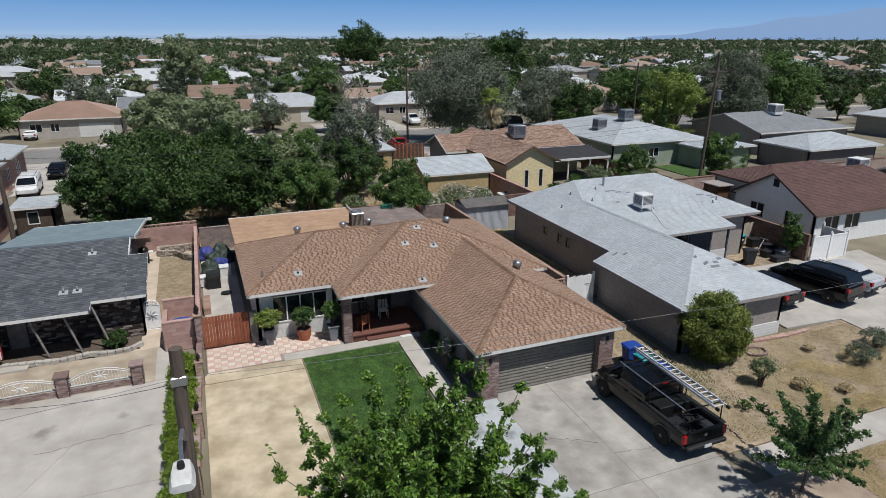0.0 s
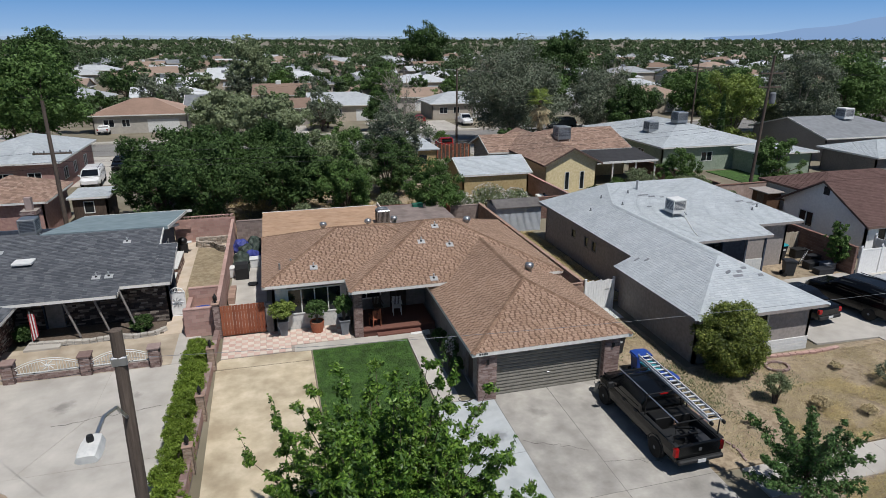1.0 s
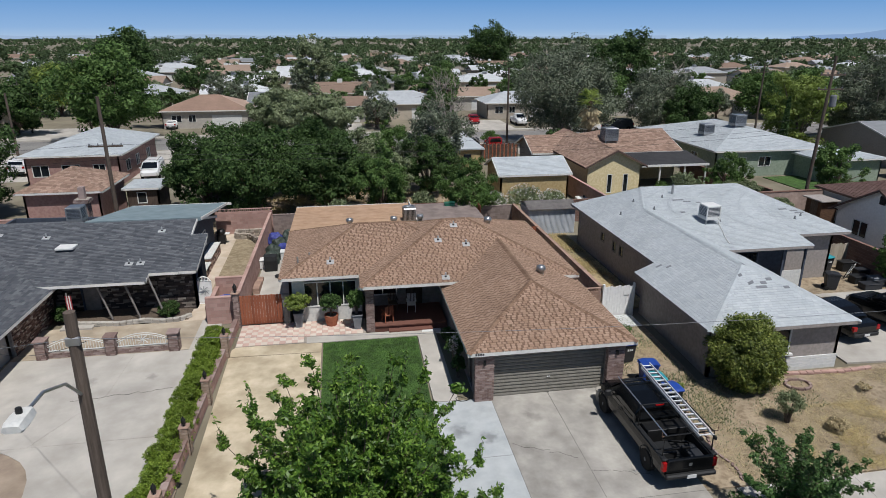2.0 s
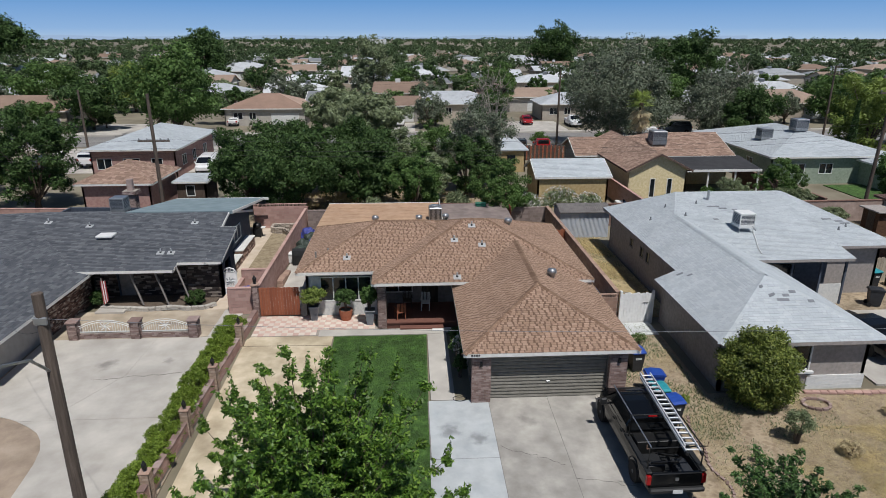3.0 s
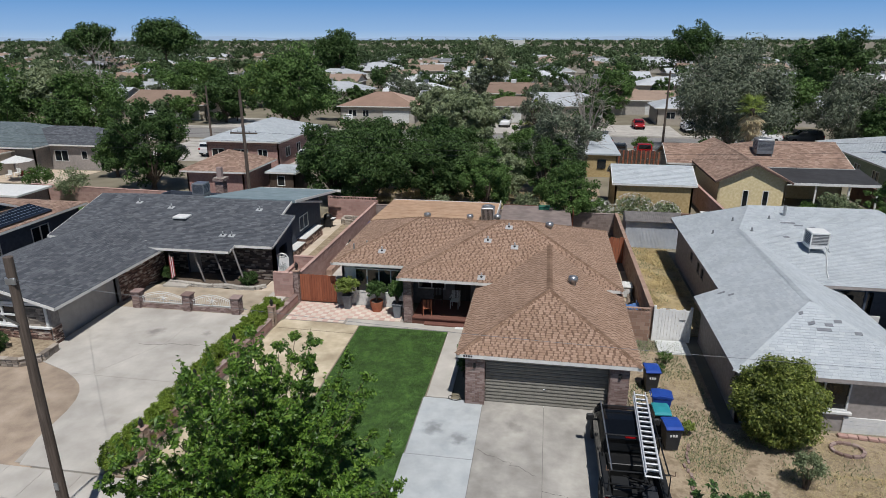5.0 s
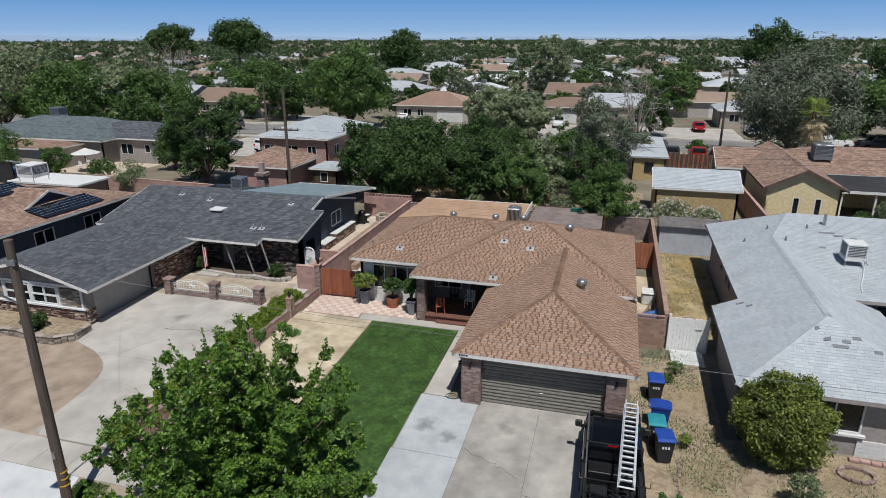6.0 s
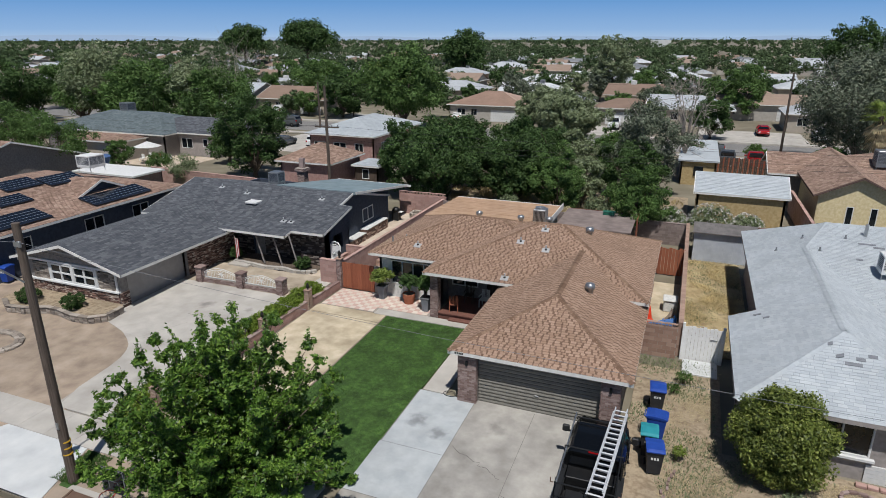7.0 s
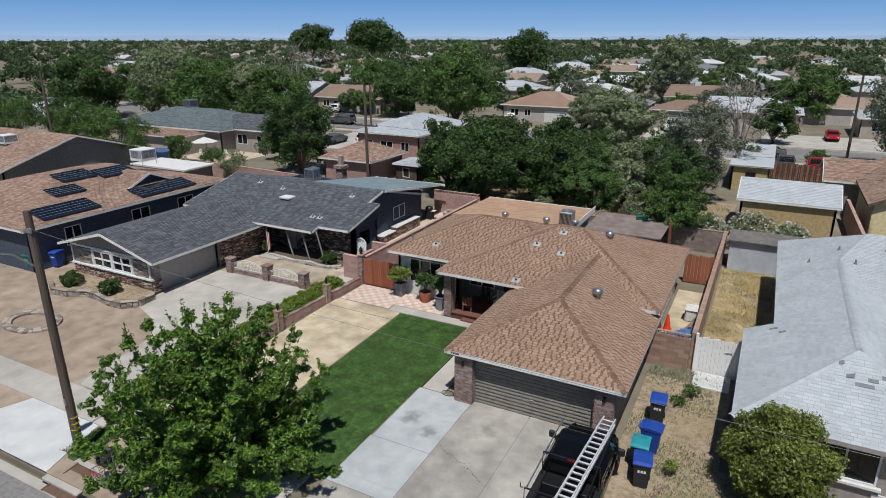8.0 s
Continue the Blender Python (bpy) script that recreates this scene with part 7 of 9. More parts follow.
for x, y, h, w in ((-16.5, 21.4, 0.95, 1.3), (-13.2, 21.6, 0.95, 1.25), (-10.35, 31.9, 0.95, 0.85), (-4.85, 31.8, 0.85, 1.1)):
    bush("yard_shrub", x, y, h, w, "leaf_dark", "round dark green clipped shrub in a stone bed", n=5000, size=0.042, seed=int(-x * 3), z=gz(y) + (0.25 if y < 23 else 0.1), low=True, dense=0.93, tri=True, group="shrubs before the grey-roofed house")
flag = thing("flag_pole", -9.9, 31.5, 0.2, "small angled pole with a striped cloth", "flag")
part("pole", tb([(-9.9, 31.5, 0.25), (-9.6, 31.1, 2.1)], 0.02, 5), "white", flag)
for k in range(5):
    part("stripe", bx(-9.75 + 0.06 * k, -9.69 + 0.06 * k, 31.22, 31.24, 0.5 + 0.05 * k, 1.9), "flag_red" if k % 2 == 0 else "white", flag)
bn = bin_(-1.75, 31.6, 90, "bin_blue", "bin_blue", "blue wheeled bin inside the block enclosure")
bin_(-22.3, 22.3, 10, "bin_green", "bin_green", "green wheeled bin beside the far house")
bin_(-21.2, 23.4, 10, "bin_blue", "bin_blue", "blue wheeled bin beside the far house")
bin_(-22.2, 23.6, 10, "bin_blue", "bin_blue", "blue wheeled bin beside the far house")
# stone planters under the blue wall, and the wavy bed wall at the end of the court
for y0, y1, h in ((36.6, 38.9, 0.55), (39.1, 42.6, 0.75)):
    sp_ = thing("stone_planter", -4.3, (y0 + y1) / 2, 0.1, "raised planter of rough rose and grey stone with a pale coping", "planter", "planters under the blue wall")
    part("core", bx(-4.6, -4.02, y0 + 0.02, y1 - 0.02, 0.05, 0.1 + h), "mortar_dark", sp_)
    ledge_stone(sp_, (-4.02, y0), (-4.02, y1), 0.1, 0.1 + h, "stone_rose", int(y0), 0.14, 0.26)
    ledge_stone(sp_, (-4.6, y0), (-4.0, y0), 0.1, 0.1 + h, "stone_rose", int(y0) + 1, 0.14, 0.26)
    part("coping", bx(-4.6, -3.93, y0 - 0.05, y1 + 0.03, 0.1 + h, 0.17 + h, bev=0.015), "stucco_white", sp_)
window(gh, (-4.59, 39.6), (0, 1), 1.7, 1.25, 2.3, mull=1, frame="white_bright")
wavy_edging("wavy_bed_wall", [(-3.45, 46.7), (-3.4, 45.75), (-3.0, 45.5), (-2.5, 45.5), (-2.1, 45.1), (-1.7, 44.3), (-1.1, 43.8)], 0.48, "wavy low wall of stacked brown stone round a raised bed")
wavy_edging("bed_coping", [(-3.3, 46.3), (-2.4, 46.15), (-1.1, 46.3)], 0.6, "straight low wall of stacked stone behind the raised bed")
bbq = thing("barbecue", -4.25, 44.7, 0.13, "black kettle barbecue on a cart beside the blue wall", "barbecue")
part("cart", bx(-4.55, -3.95, 44.45, 45.0, 0.2, 0.85, bev=0.02), "black_plastic", bbq)
bm = bmesh.new()
lathe(bm, -4.25, 44.72, [(0.3, 0.85), (0.34, 1.0), (0.28, 1.18), (0.1, 1.26), (0.02, 1.27)], 14)
part("hood", bm, "black_metal", bbq, smooth=True)
part("side_shelf", bx(-3.95, -3.65, 44.5, 44.95, 0.86, 0.9), "white", bbq)
for x in (-4.5, -4.0):
    for y in (44.5, 44.95):
        part("caster", tb([(x, y, 0.12), (x, y, 0.22)], 0.05, 8), "rubber", bbq)
# clutter along the side path of the brown-roofed house
solo("side_path", slab(rect(-0.7, 1.4, 30.4, 45.5), 0.03, 0.1), "concrete", "narrow pale concrete side path", "path", kind="structure")
rng = np.random.default_rng(12)
for k, (x, y, m_, c) in enumerate(((-0.1, 39.6, "tarp_green", "bundle"), (-0.2, 41.0, "tarp_green", "bundle"), (0.55, 41.4, "tarp_violet", "bundle"), (0.1, 42.6, "tarp_green", "bundle"), (0.95, 42.9, "tarp_green", "bundle"), (-0.3, 43.9, "tarp_violet", "bundle"), (0.7, 44.4, "tarp_green", "bundle"), (-0.05, 38.3, "black_plastic", "barbecue"), (0.75, 40.4, "white", "crate"), (-0.55, 38.9, "white", "crate"))):
    ob = thing(c, x, y, gz(y) + 0.03, {"barbecue": "black covered barbecue on the side path", "crate": "white plastic storage crate on the side path", "bundle": "crumpled " + ("dark green" if "green" in m_ else "violet-blue") + " tarpaulin bundle on the side path"}[c], c)
    z = gz(y) + 0.03
    if c == "bundle":
        bm = bmesh.new()
        bmesh.ops.create_icosphere(bm, subdivisions=3, radius=0.55)
        for v in bm.verts:
            v.co *= 1 + 0.35 * noise.noise(v.co * 2.5 + Vector((k, 0, 0)))
            v.co.z = max(v.co.z, -0.35)
        bm.transform(Matrix.Translation((x, y, z + 0.35)))
        part("cover", bm, m_, ob)
    elif c == "barbecue":
        part("cabinet", bx(x - 0.4, x + 0.4, y - 0.28, y + 0.28, z, z + 0.75, bev=0.02), m_, ob)
        part("hood", loft([[(x - 0.4, y - 0.28, z + 0.75), (x - 0.4, y - 0.2, z + 1.0), (x - 0.4, y + 0.1, z + 1.1), (x - 0.4, y + 0.28, z + 0.95), (x - 0.4, y + 0.28, z + 0.75)], [(x + 0.4, y - 0.28, z + 0.75), (x + 0.4, y - 0.2, z + 1.0), (x + 0.4, y + 0.1, z + 1.1), (x + 0.4, y + 0.28, z + 0.95), (x + 0.4, y + 0.28, z + 0.75)]]), m_, ob)
    else:
        part("box", bx(x - 0.35, x + 0.35, y - 0.3, y + 0.3, z, z + 0.55, bev=0.02), m_, ob)
        part("lid", bx(x - 0.38, x + 0.38, y - 0.33, y + 0.33, z + 0.55, z + 0.62, bev=0.015), m_, ob)
steps = thing("block_stack", -0.45, 35.6, 0.13, "stepped stack of rose concrete blocks against the wall", "blocks")
for k in range(6):
    for q in range(2 if k < 3 else 1):
        part("block", bx(-0.74, -0.36, 34.2 + k * 0.42, 34.6 + k * 0.42, 0.13 + q * 0.2, 0.32 + q * 0.2, bev=0.01), "block_tan", steps)
drain_ = thing("plant_saucer", 0.55, 37.2, 0.13, "round black plastic saucer on the side path", "saucer")
bm = bmesh.new()
lathe(bm, 0.6, 37.0, [(0.22, 0.13), (0.3, 0.2), (0.32, 0.22), (0.28, 0.2), (0.02, 0.16)], 16)
part("dish", bm, "black_plastic", drain_)
# items in the court beside the garage
cone = thing("traffic_cone", 16.95, 31.9, 0.12, "bright orange traffic cone in the side court", "cone")
part("base", bx(16.72, 17.18, 31.67, 32.13, 0.12, 0.17, bev=0.01), "orange", cone)
bm = bmesh.new()
lathe(bm, 16.95, 31.9, [(0.2, 0.17), (0.13, 0.55), (0.04, 1.0), (0.02, 1.0)], 14)
part("cone", bm, "orange", cone)
rl = thing("railing_stack", 17.7, 30.4, 0.12, "stack of blue-painted metal railings", "railing")
for k in range(11):
    part("bar", tb([(17.05, 29.7 + k * 0.13, 0.2 + 0.02 * k), (18.35, 29.9 + k * 0.13, 0.8)], 0.035, 5), "blue_rail", rl)
for j in range(3):
    part("rail", tb([(17.15 + j * 0.55, 29.6, 0.3 + j * 0.24), (17.15 + j * 0.55, 31.2, 0.42 + j * 0.24)], 0.035, 5), "blue_rail", rl)
pump = thing("pump_box", 18.0, 33.8, 0.12, "pale grey equipment box in the side court", "box")
part("body", bx(17.6, 18.3, 33.4, 34.2, 0.12, 0.75, bev=0.06), "stucco_white", pump)
part("lid", bx(17.55, 18.35, 33.35, 34.25, 0.75, 0.85, bev=0.04), "stucco_white", pump)
for k in range(5):
    bm = bx(-0.5, 0.5, -0.06, 0.06, 0, 0.04)
    bm.transform(pose(17.75 + 0.1 * k, 32.2 + 0.2 * k, 0.15 + 0.05 * k, 0, 0, 60 + 9 * k))
    solo("loose_board", bm, "wood_grey", "weathered loose board on the dirt", "board", "loose boards")
def bicycle(x, y, z, turn, tilt, frame_, label):
    ob = thing("bicycle", 0, 0, 0, label, "bicycle")
    for cx in (-0.5, 0.5):
        wh = part("wheel", tb([(cx + 0.31 * math.cos(a), 0, 0.33 + 0.31 * math.sin(a)) for a in (math.pi / 10 * k for k in range(21))], 0.022, 5), "rubber", ob)
        for k in range(6):
            a = math.pi * k / 6
            part("spoke", tb([(cx + 0.3 * math.cos(a), 0, 0.33 + 0.3 * math.sin(a)), (cx - 0.3 * math.cos(a), 0, 0.33 - 0.3 * math.sin(a))], 0.006, 3), "alu", wh)
    fr = part("frame", tb([(-0.5, 0, 0.33), (-0.18, 0, 0.85), (0.38, 0, 0.85), (-0.05, 0, 0.35), (-0.5, 0, 0.33)], 0.022, 5), frame_, ob)
    part("fork", tb([(0.5, 0, 0.33), (0.38, 0, 0.85), (0.36, 0, 1.0)], 0.02, 5), frame_, ob)
    part("handlebar", tb([(0.3, -0.28, 1.02), (0.36, 0, 1.0), (0.3, 0.28, 1.02)], 0.015, 5), "alu", ob)
    part("saddle", bx(-0.32, -0.08, -0.07, 0.07, 0.9, 0.96, bev=0.02), "black_plastic", ob)
    ob.matrix_basis = pose(x, y, z, tilt, 0, turn)
    return ob


bicycle(19.3, 29.2, 0.08, 20, 14, "white", "pale bicycle leaning behind the white gate")
bicycle(19.6, 29.6, 0.08, 50, -16, "flag_red", "old red bicycle leaning behind the white gate")
bicycle(36.7, 31.3, 0.08, 30, 12, "white", "white bicycle among clutter by the block wall")
bin_(35.95, 32.5, 10, "bin_black", "bin_teal", "dark wheeled bin with a green lid by the yard fence")
bin_(34.0, 29.6, 70, "bin_black", "bin_black", "black wheeled bin on the neighbouring lawn")
for k, (x, y, w, h, m_) in enumerate(((37.4, 32.4, 0.9, 0.6, "black_plastic"), (37.5, 31.2, 0.8, 0.5, "bin_black"), (36.6, 30.3, 1.1, 0.45, "black_plastic"), (37.3, 29.8, 0.9, 0.5, "pot_grey"), (36.5, 29.3, 1.2, 0.35, "bin_black"))):
    ob = thing("crate", x, y, 0.1, "worn storage crate among clutter by the block wall", "crate")
    part("box", bx(x - w / 2, x + w / 2, y - 0.3, y + 0.3, 0.08, 0.1 + h, bev=0.03), m_, ob)
    part("lid", bx(x - w / 2 - 0.03, x + w / 2 + 0.03, y - 0.33, y + 0.33, 0.1 + h, 0.15 + h, bev=0.02), m_, ob)
# brick ring, boards and boulders in the dry yard
wavy_edging("brick_ring", [(24.6 + 0.58 * math.cos(a), 20.1 + 0.42 * math.sin(a)) for a in (math.pi / 6 * k for k in range(13))], 0.12, "oval ring of red bricks in the dry yard", "brick", 0.12)
wavy_edging("stone_edging", [(24.6, 21.0), (26, 20.9), (27.5, 20.8), (29, 20.9)], 0.12, "rough edging of stones below the wall", "block_rose", 0.2)
for x, y, h, w, lf, n in ((28.6, 17.6, 1.1, 1.7, "leaf_grey", 2600), (22.3, 17.7, 1.7, 1.25, "leaf_olive", 2600), (23.9, 16.9, 0.6, 1.0, "straw", 900), (25.5, 16.0, 0.5, 0.8, "straw", 700), (27.2, 19.3, 0.4, 0.7, "straw", 500), (20.2, 16.6, 0.5, 0.8, "leaf_mid", 300),
                       (18.5, 24.8, 0.5, 0.8, "leaf_mid", 400), (18.9, 25.7, 0.7, 0.9, "leaf_mid", 500), (18.9, 20.2, 0.7, 0.6, "leaf_yellow", 400), (30.6, 18.3, 1.2, 1.8, "leaf_grey", 2600)):
    bush("dry_shrub", x, y, h, w, lf, "sparse dry weedy shrub in the bare yard", n=n, size=0.045, seed=int(x * 10), group="weedy shrubs of the dry yard", dense=0.8)
bush("round_bush", 22.1, 20.5, 3.5, 3.05, "leaf_bush", "large round yellow-green clipped bush before the house", n=70000, size=0.05, seed=77, dense=0.94, clumps=260, low=True, tri=True)


# ---- dry grass and lawn blades ----
def tufts(name, areas, n, h, w, leaf, label, seed, lift=0.02, patch=1.0, lie=0.5):
    rng = np.random.default_rng(seed)
    per = np.array([(x1 - x0) * (y1 - y0) for x0, x1, y0, y1 in areas])
    pick = rng.choice(len(areas), n, p=per / per.sum())
    a = np.array(areas)[pick]
    x = a[:, 0] + (a[:, 1] - a[:, 0]) * rng.random(n)
    y = a[:, 2] + (a[:, 3] - a[:, 2]) * rng.random(n)
    dens = np.array([noise.noise(Vector((p * 0.6, q * 0.6, seed))) for p, q in zip(x, y)])
    k = dens > -0.12 * (2 - patch) + (0.25 + 0.6 * (1 - patch)) * (rng.random(n) - 0.5 * (1 - patch)) if lift else np.ones(n, bool)
    x, y = x[k], y[k]
    m = len(x)
    z = np.clip(-0.3 + (y - 11.0) * 0.025, -0.3, 0.1) + 0.01
    th = rng.random(m) * 2 * np.pi
    hh = h * (0.4 + 0.9 * rng.random(m))
    lean = rng.normal(size=(m, 2)) * hh[:, None] * lie
    b = np.stack([x, y, z], 1)
    dx = np.stack([np.cos(th), np.sin(th), 0 * th], 1) * w
    v = np.stack([b - dx, b + dx, b + np.stack([lean[:, 0], lean[:, 1], hh], 1)], 1).reshape(-1, 3)
    solo(name, np_mesh(name, v, np.arange(3 * m).reshape(-1, 3)), leaf, label, "grass", kind="stuff")


tufts("dry_grass", [(20.4, 32, 14.7, 20.8), (18.3, 20.3, 14.8, 27.5), (20.5, 34, 10.5, 12.9)], 100000, 0.06, 0.009, "straw", "dry straw-coloured weeds and grass", 4, patch=0.5, lie=1.8)
tufts("straw_grass", [(23.5, 32, 14.7, 18.6), (21.5, 27, 14.6, 16.4), (20.5, 34, 10.5, 12.9)], 52000, 0.085, 0.011, "straw_gold", "matted golden straw in the dry front yard", 24, patch=0.75, lie=2.0)
tufts("yard_weeds", [(18.4, 21.0, 15.0, 20.5), (19.5, 25, 18.0, 20.8)], 3200, 0.1, 0.02, "leaf_olive", "scattered low green weeds in the bare yard", 25, patch=0.55)
tufts("passage_grass", [(18.8, 21.8, 29, 43)], 15000, 0.17, 0.011, "straw_gold", "tall golden dry grass between wall and house", 14, patch=0.85, lie=1.6)
tufts("passage_weeds", [(18.8, 21.8, 29, 43)], 5000, 0.1, 0.014, "leaf_olive", "scattered green weeds in the golden grass", 15, patch=0.8)
tufts("green_weeds", [(16.9, 20.2, 18.0, 27.8)], 6500, 0.11, 0.022, "leaf_olive", "scattered green weeds in the dirt", 6)
tufts("lawn_grass", [(3.55, 8.15, 14.7, 27.25)], 50000, 0.055, 0.01, "grass_blade", "short green blades of the mown lawn", 7, lift=0)
tufts("verge_blades", [(-1.9, -0.7, 11.3, 12.9)], 4000, 0.1, 0.01, "grass_blade", "rough grass beside the pole", 8, lift=0)
tufts("back_grass", [(-4, 18, 47, 60)], 14000, 0.35, 0.03, "straw_gold", "tall dry grass of the back garden", 9)


# ---- houses behind and beside ----
def gen_house(x0, x1, y0, y1, eave, slope, axis, skin, wall, label, e0="hip", e1="hip", over=0.5, course=0.2, tab=0.36, wins=(), garage=None, seed=1, g=0.1, cool=None, edge="fascia", turn=0):
    """A single-storey house with walls, roof, windows (side, offset, width, sill, head) and garage door (side, offset, width)."""
    ob = thing("house", (x0 + x1) / 2, (y0 + y1) / 2, g, label, "house")
    a0, a1, b0, b1 = x0 + over, x1 - over, y0 + over, y1 - over
    sides = {"s": ((a0, b0), (a1, b0)), "e": ((a1, b0), (a1, b1)), "n": ((a1, b1), (a0, b1)), "w": ((a0, b1), (a0, b0))}
    h = eave - 0.021
    for key, (p, q) in sides.items():
        holes = [(o, o + w, s + 0.3, t + 0.3) for sd, o, w, s, t in wins if sd == key]
        part("wall", wall_run(p, q, g - 0.3, h, 0.15, holes), wall, ob)
    for sd, o, w, s, t in wins:
        p, q = sides[sd]
        d = Vector((q[0] - p[0], q[1] - p[1])).normalized()
        window(ob, (p[0] + d.x * o, p[1] + d.y * o), d, w, g + s, g + t, mull=1 if w > 1 else 0)
    if garage:
        sd, o, w = garage
        p, q = sides[sd]
        d = Vector((q[0] - p[0], q[1] - p[1], 0)).normalized()
        n = Vector((d.y, -d.x, 0))
        m = Matrix(((d.x, -n.x, 0, p[0]), (d.y, -n.y, 0, p[1]), (0, 0, 1, g), (0, 0, 0, 1)))
        gdoor = None
        for k in range(4):
            bm = bx(o, o + w, -0.03, 0.0, k * 0.52, k * 0.52 + 0.5, bev=0.01)
            bm.transform(m)
            part("garage_panel", bm, "white", ob)
    dk, top = roof(ob, x0, x1, y0, y1, eave, slope, axis, skin, e0, e1, course=course, tab=tab, seed=seed, gable_wall=wall, inset=over, edge=edge)
    if cool:
        for cx, cy, cw, ch in cool:
            cz = eave + slope * min(min(cx - x0, x1 - cx) if axis == "y" else min(cy - y0, y1 - cy), (top - eave) / slope)
            cooler(cx, cy, cz - 0.1, cw, ch, "rooftop evaporative cooler on the house roof", "galv" if int(cx) % 2 else "white")
    return ob


gen_house(-37.4, -21.0, 21.5, 39.0, 3.0, 0.22, "y", "shingle_tan", "stucco_navy", "house with tan shingle roof, solar panels and dark blue walls", wins=(("e", 7.6, 1.6, 1.0, 2.3), ("e", 11.8, 1.6, 1.0, 2.3), ("e", 2.4, 1.2, 1.0, 2.3)), seed=11, course=0.17, tab=0.34, cool=((-28.0, 36.2, 1.5, 1.1),))
gen_house(-28.6, -23.4, 30.6, 35.6, 3.4, 0.42, "x", "shingle_tan", "stucco_navy", "blue gabled wing of the house with solar panels", e1="gable", seed=12, course=0.17, tab=0.34, over=0.35)
for x, y, w, d_, cols_ in ((-22.2, 33.2, 1.8, 5.2, 5), (-26.8, 32.4, 1.8, 3.0, 3), (-27.4, 29.4, 1.8, 2.8, 3), (-22.4, 25.3, 1.9, 4.2, 4), (-25.2, 27.2, 1.5, 2.4, 2)):
    sp_ = thing("solar_array", x, y, 2.8, "dark framed solar panels in a row on the tan roof", "solar panels", "arrays on the tan roof")
    tilt_ = pose(x, y, 3.0 + 0.22 * (-21.0 - x) + 0.05, 0, 12.4, 0)
    for k in range(cols_):
        y0, y1 = -d_ / 2 + d_ * k / cols_ + 0.012, -d_ / 2 + d_ * (k + 1) / cols_ - 0.012
        bm = bx(-w / 2, w / 2, y0, y1, 0.06, 0.1)
        bm.transform(tilt_)
        pn = part("panel", bm, "solar", sp_)
        for q in range(1, 5):
            bm = bx(-w / 2 + w * q / 5 - 0.011, -w / 2 + w * q / 5 + 0.011, y0, y1, 0.1, 0.104)
            bm.transform(tilt_)
            part("cell_line", bm, "pot_grey", pn)
gen_house(-60, -43, 32, 48, 2.8, 0.3, "x", "shingle_tan", "stucco_taupe", "house with a plain tan gable roof", e0="gable", e1="gable", seed=13, cool=((-50, 37, 1.4, 1.0),))
gen_house(41.1, 55.1, 30.6, 39.0, 2.5, 0.56, "x", "shingle_plum", "white_bright", "white stucco house with a steep dark brown gable roof", e0="gable", wins=(("w", 1.6, 1.4, 0.9, 2.1), ("w", 4.9, 0.6, 0.9, 2.1), ("s", 1.0, 1.6, 0.9, 2.1), ("s", 3.2, 1.6, 0.9, 2.1)), seed=14, over=0.45, course=0.15, tab=0.3, edge="shingle_rust")
gen_house(45.1, 58.0, 38.0, 45.5, 2.6, 0.3, "x", "shingle_plum", "stucco_white", "rear wing with a low dark brown roof", seed=15, edge="shingle_rust")
gen_house(58.0, 74.0, 29.0, 40.0, 2.6, 0.4, "x", "shingle_rust", "stucco_taupe", "house with a brown roof carrying solar panels", e0="gable", seed=16, cool=((60.5, 37.5, 1.6, 1.2), (52, 36, 1.2, 1.0)))
sa = thing("solar_array", 63, 31.5, 3.4, "dark solar panels on the brown roof", "solar panels")
for k in range(6):
    bm = bx(-3 + k * 1.02, -2.02 + k * 1.02, -1.6, 1.6, 0.1, 0.14)
    bm.transform(pose(63.5, 31.8, 2.6 + 0.4 * 2.8 + 0.05, 21.8, 0, 0))
    part("panel", bm, "solar", sa)

gv = thing("gable_vent", 41.5, 34.8, 3.9, "dark louvred vent high in the white gable", "vent")
part("frame", bx(41.5, 41.57, 34.55, 35.05, 3.75, 4.35), "black_plastic", gv)
for k in range(5):
    part("slat", bx(41.47, 41.5, 34.58, 35.02, 3.8 + 0.1 * k, 3.86 + 0.1 * k), "mortar_dark", gv)
# the row behind, fronting the back street
gen_house(27.2, 33.4, 53.0, 68.0, 3.2, 0.5, "y", "shingle_tan", "stucco_yellow", "pale yellow stucco house with a tan gable roof", e0="gable", e1="gable", edge="shingle_rust", seed=21, wins=(("s", 2.0, 0.5, 0.5, 2.3), ("s", 3.6, 0.5, 0.5, 2.3)), over=0.4)
gen_house(29.0, 41.2, 60.6, 70.6, 3.1, 0.34, "x", "shingle_tan", "stucco_yellow", "tan-roofed wing of the yellow house", seed=22, cool=((33.8, 63.2, 1.5, 1.5),), e1="gable")
gen_house(24.8, 31.0, 62.0, 69.0, 3.0, 0.4, "x", "shingle_tan", "stucco_taupe", "grey gabled wing of the yellow house", seed=23, e0="gable", e1="gable")
pat = thing("patio_cover", 38.0, 58.6, 0.1, "dark patio roof on white posts behind the yellow house", "patio cover")
bm = bmesh.new()
profile(bm, [(56.2, 2.55), (61.0, 3.1), (61.0, 2.97), (56.2, 2.42)], 33.7, 41.7)
part("roof_sheet", bm, "patio_black", pat)
part("fascia", bx(33.7, 41.7, 56.13, 56.2, 2.36, 2.58), "white", pat)
for x in (34.0, 36.5, 39.2, 41.5):
    part("post", bx(x - 0.07, x + 0.07, 56.3, 56.44, 0.0, 2.45), "white", pat)
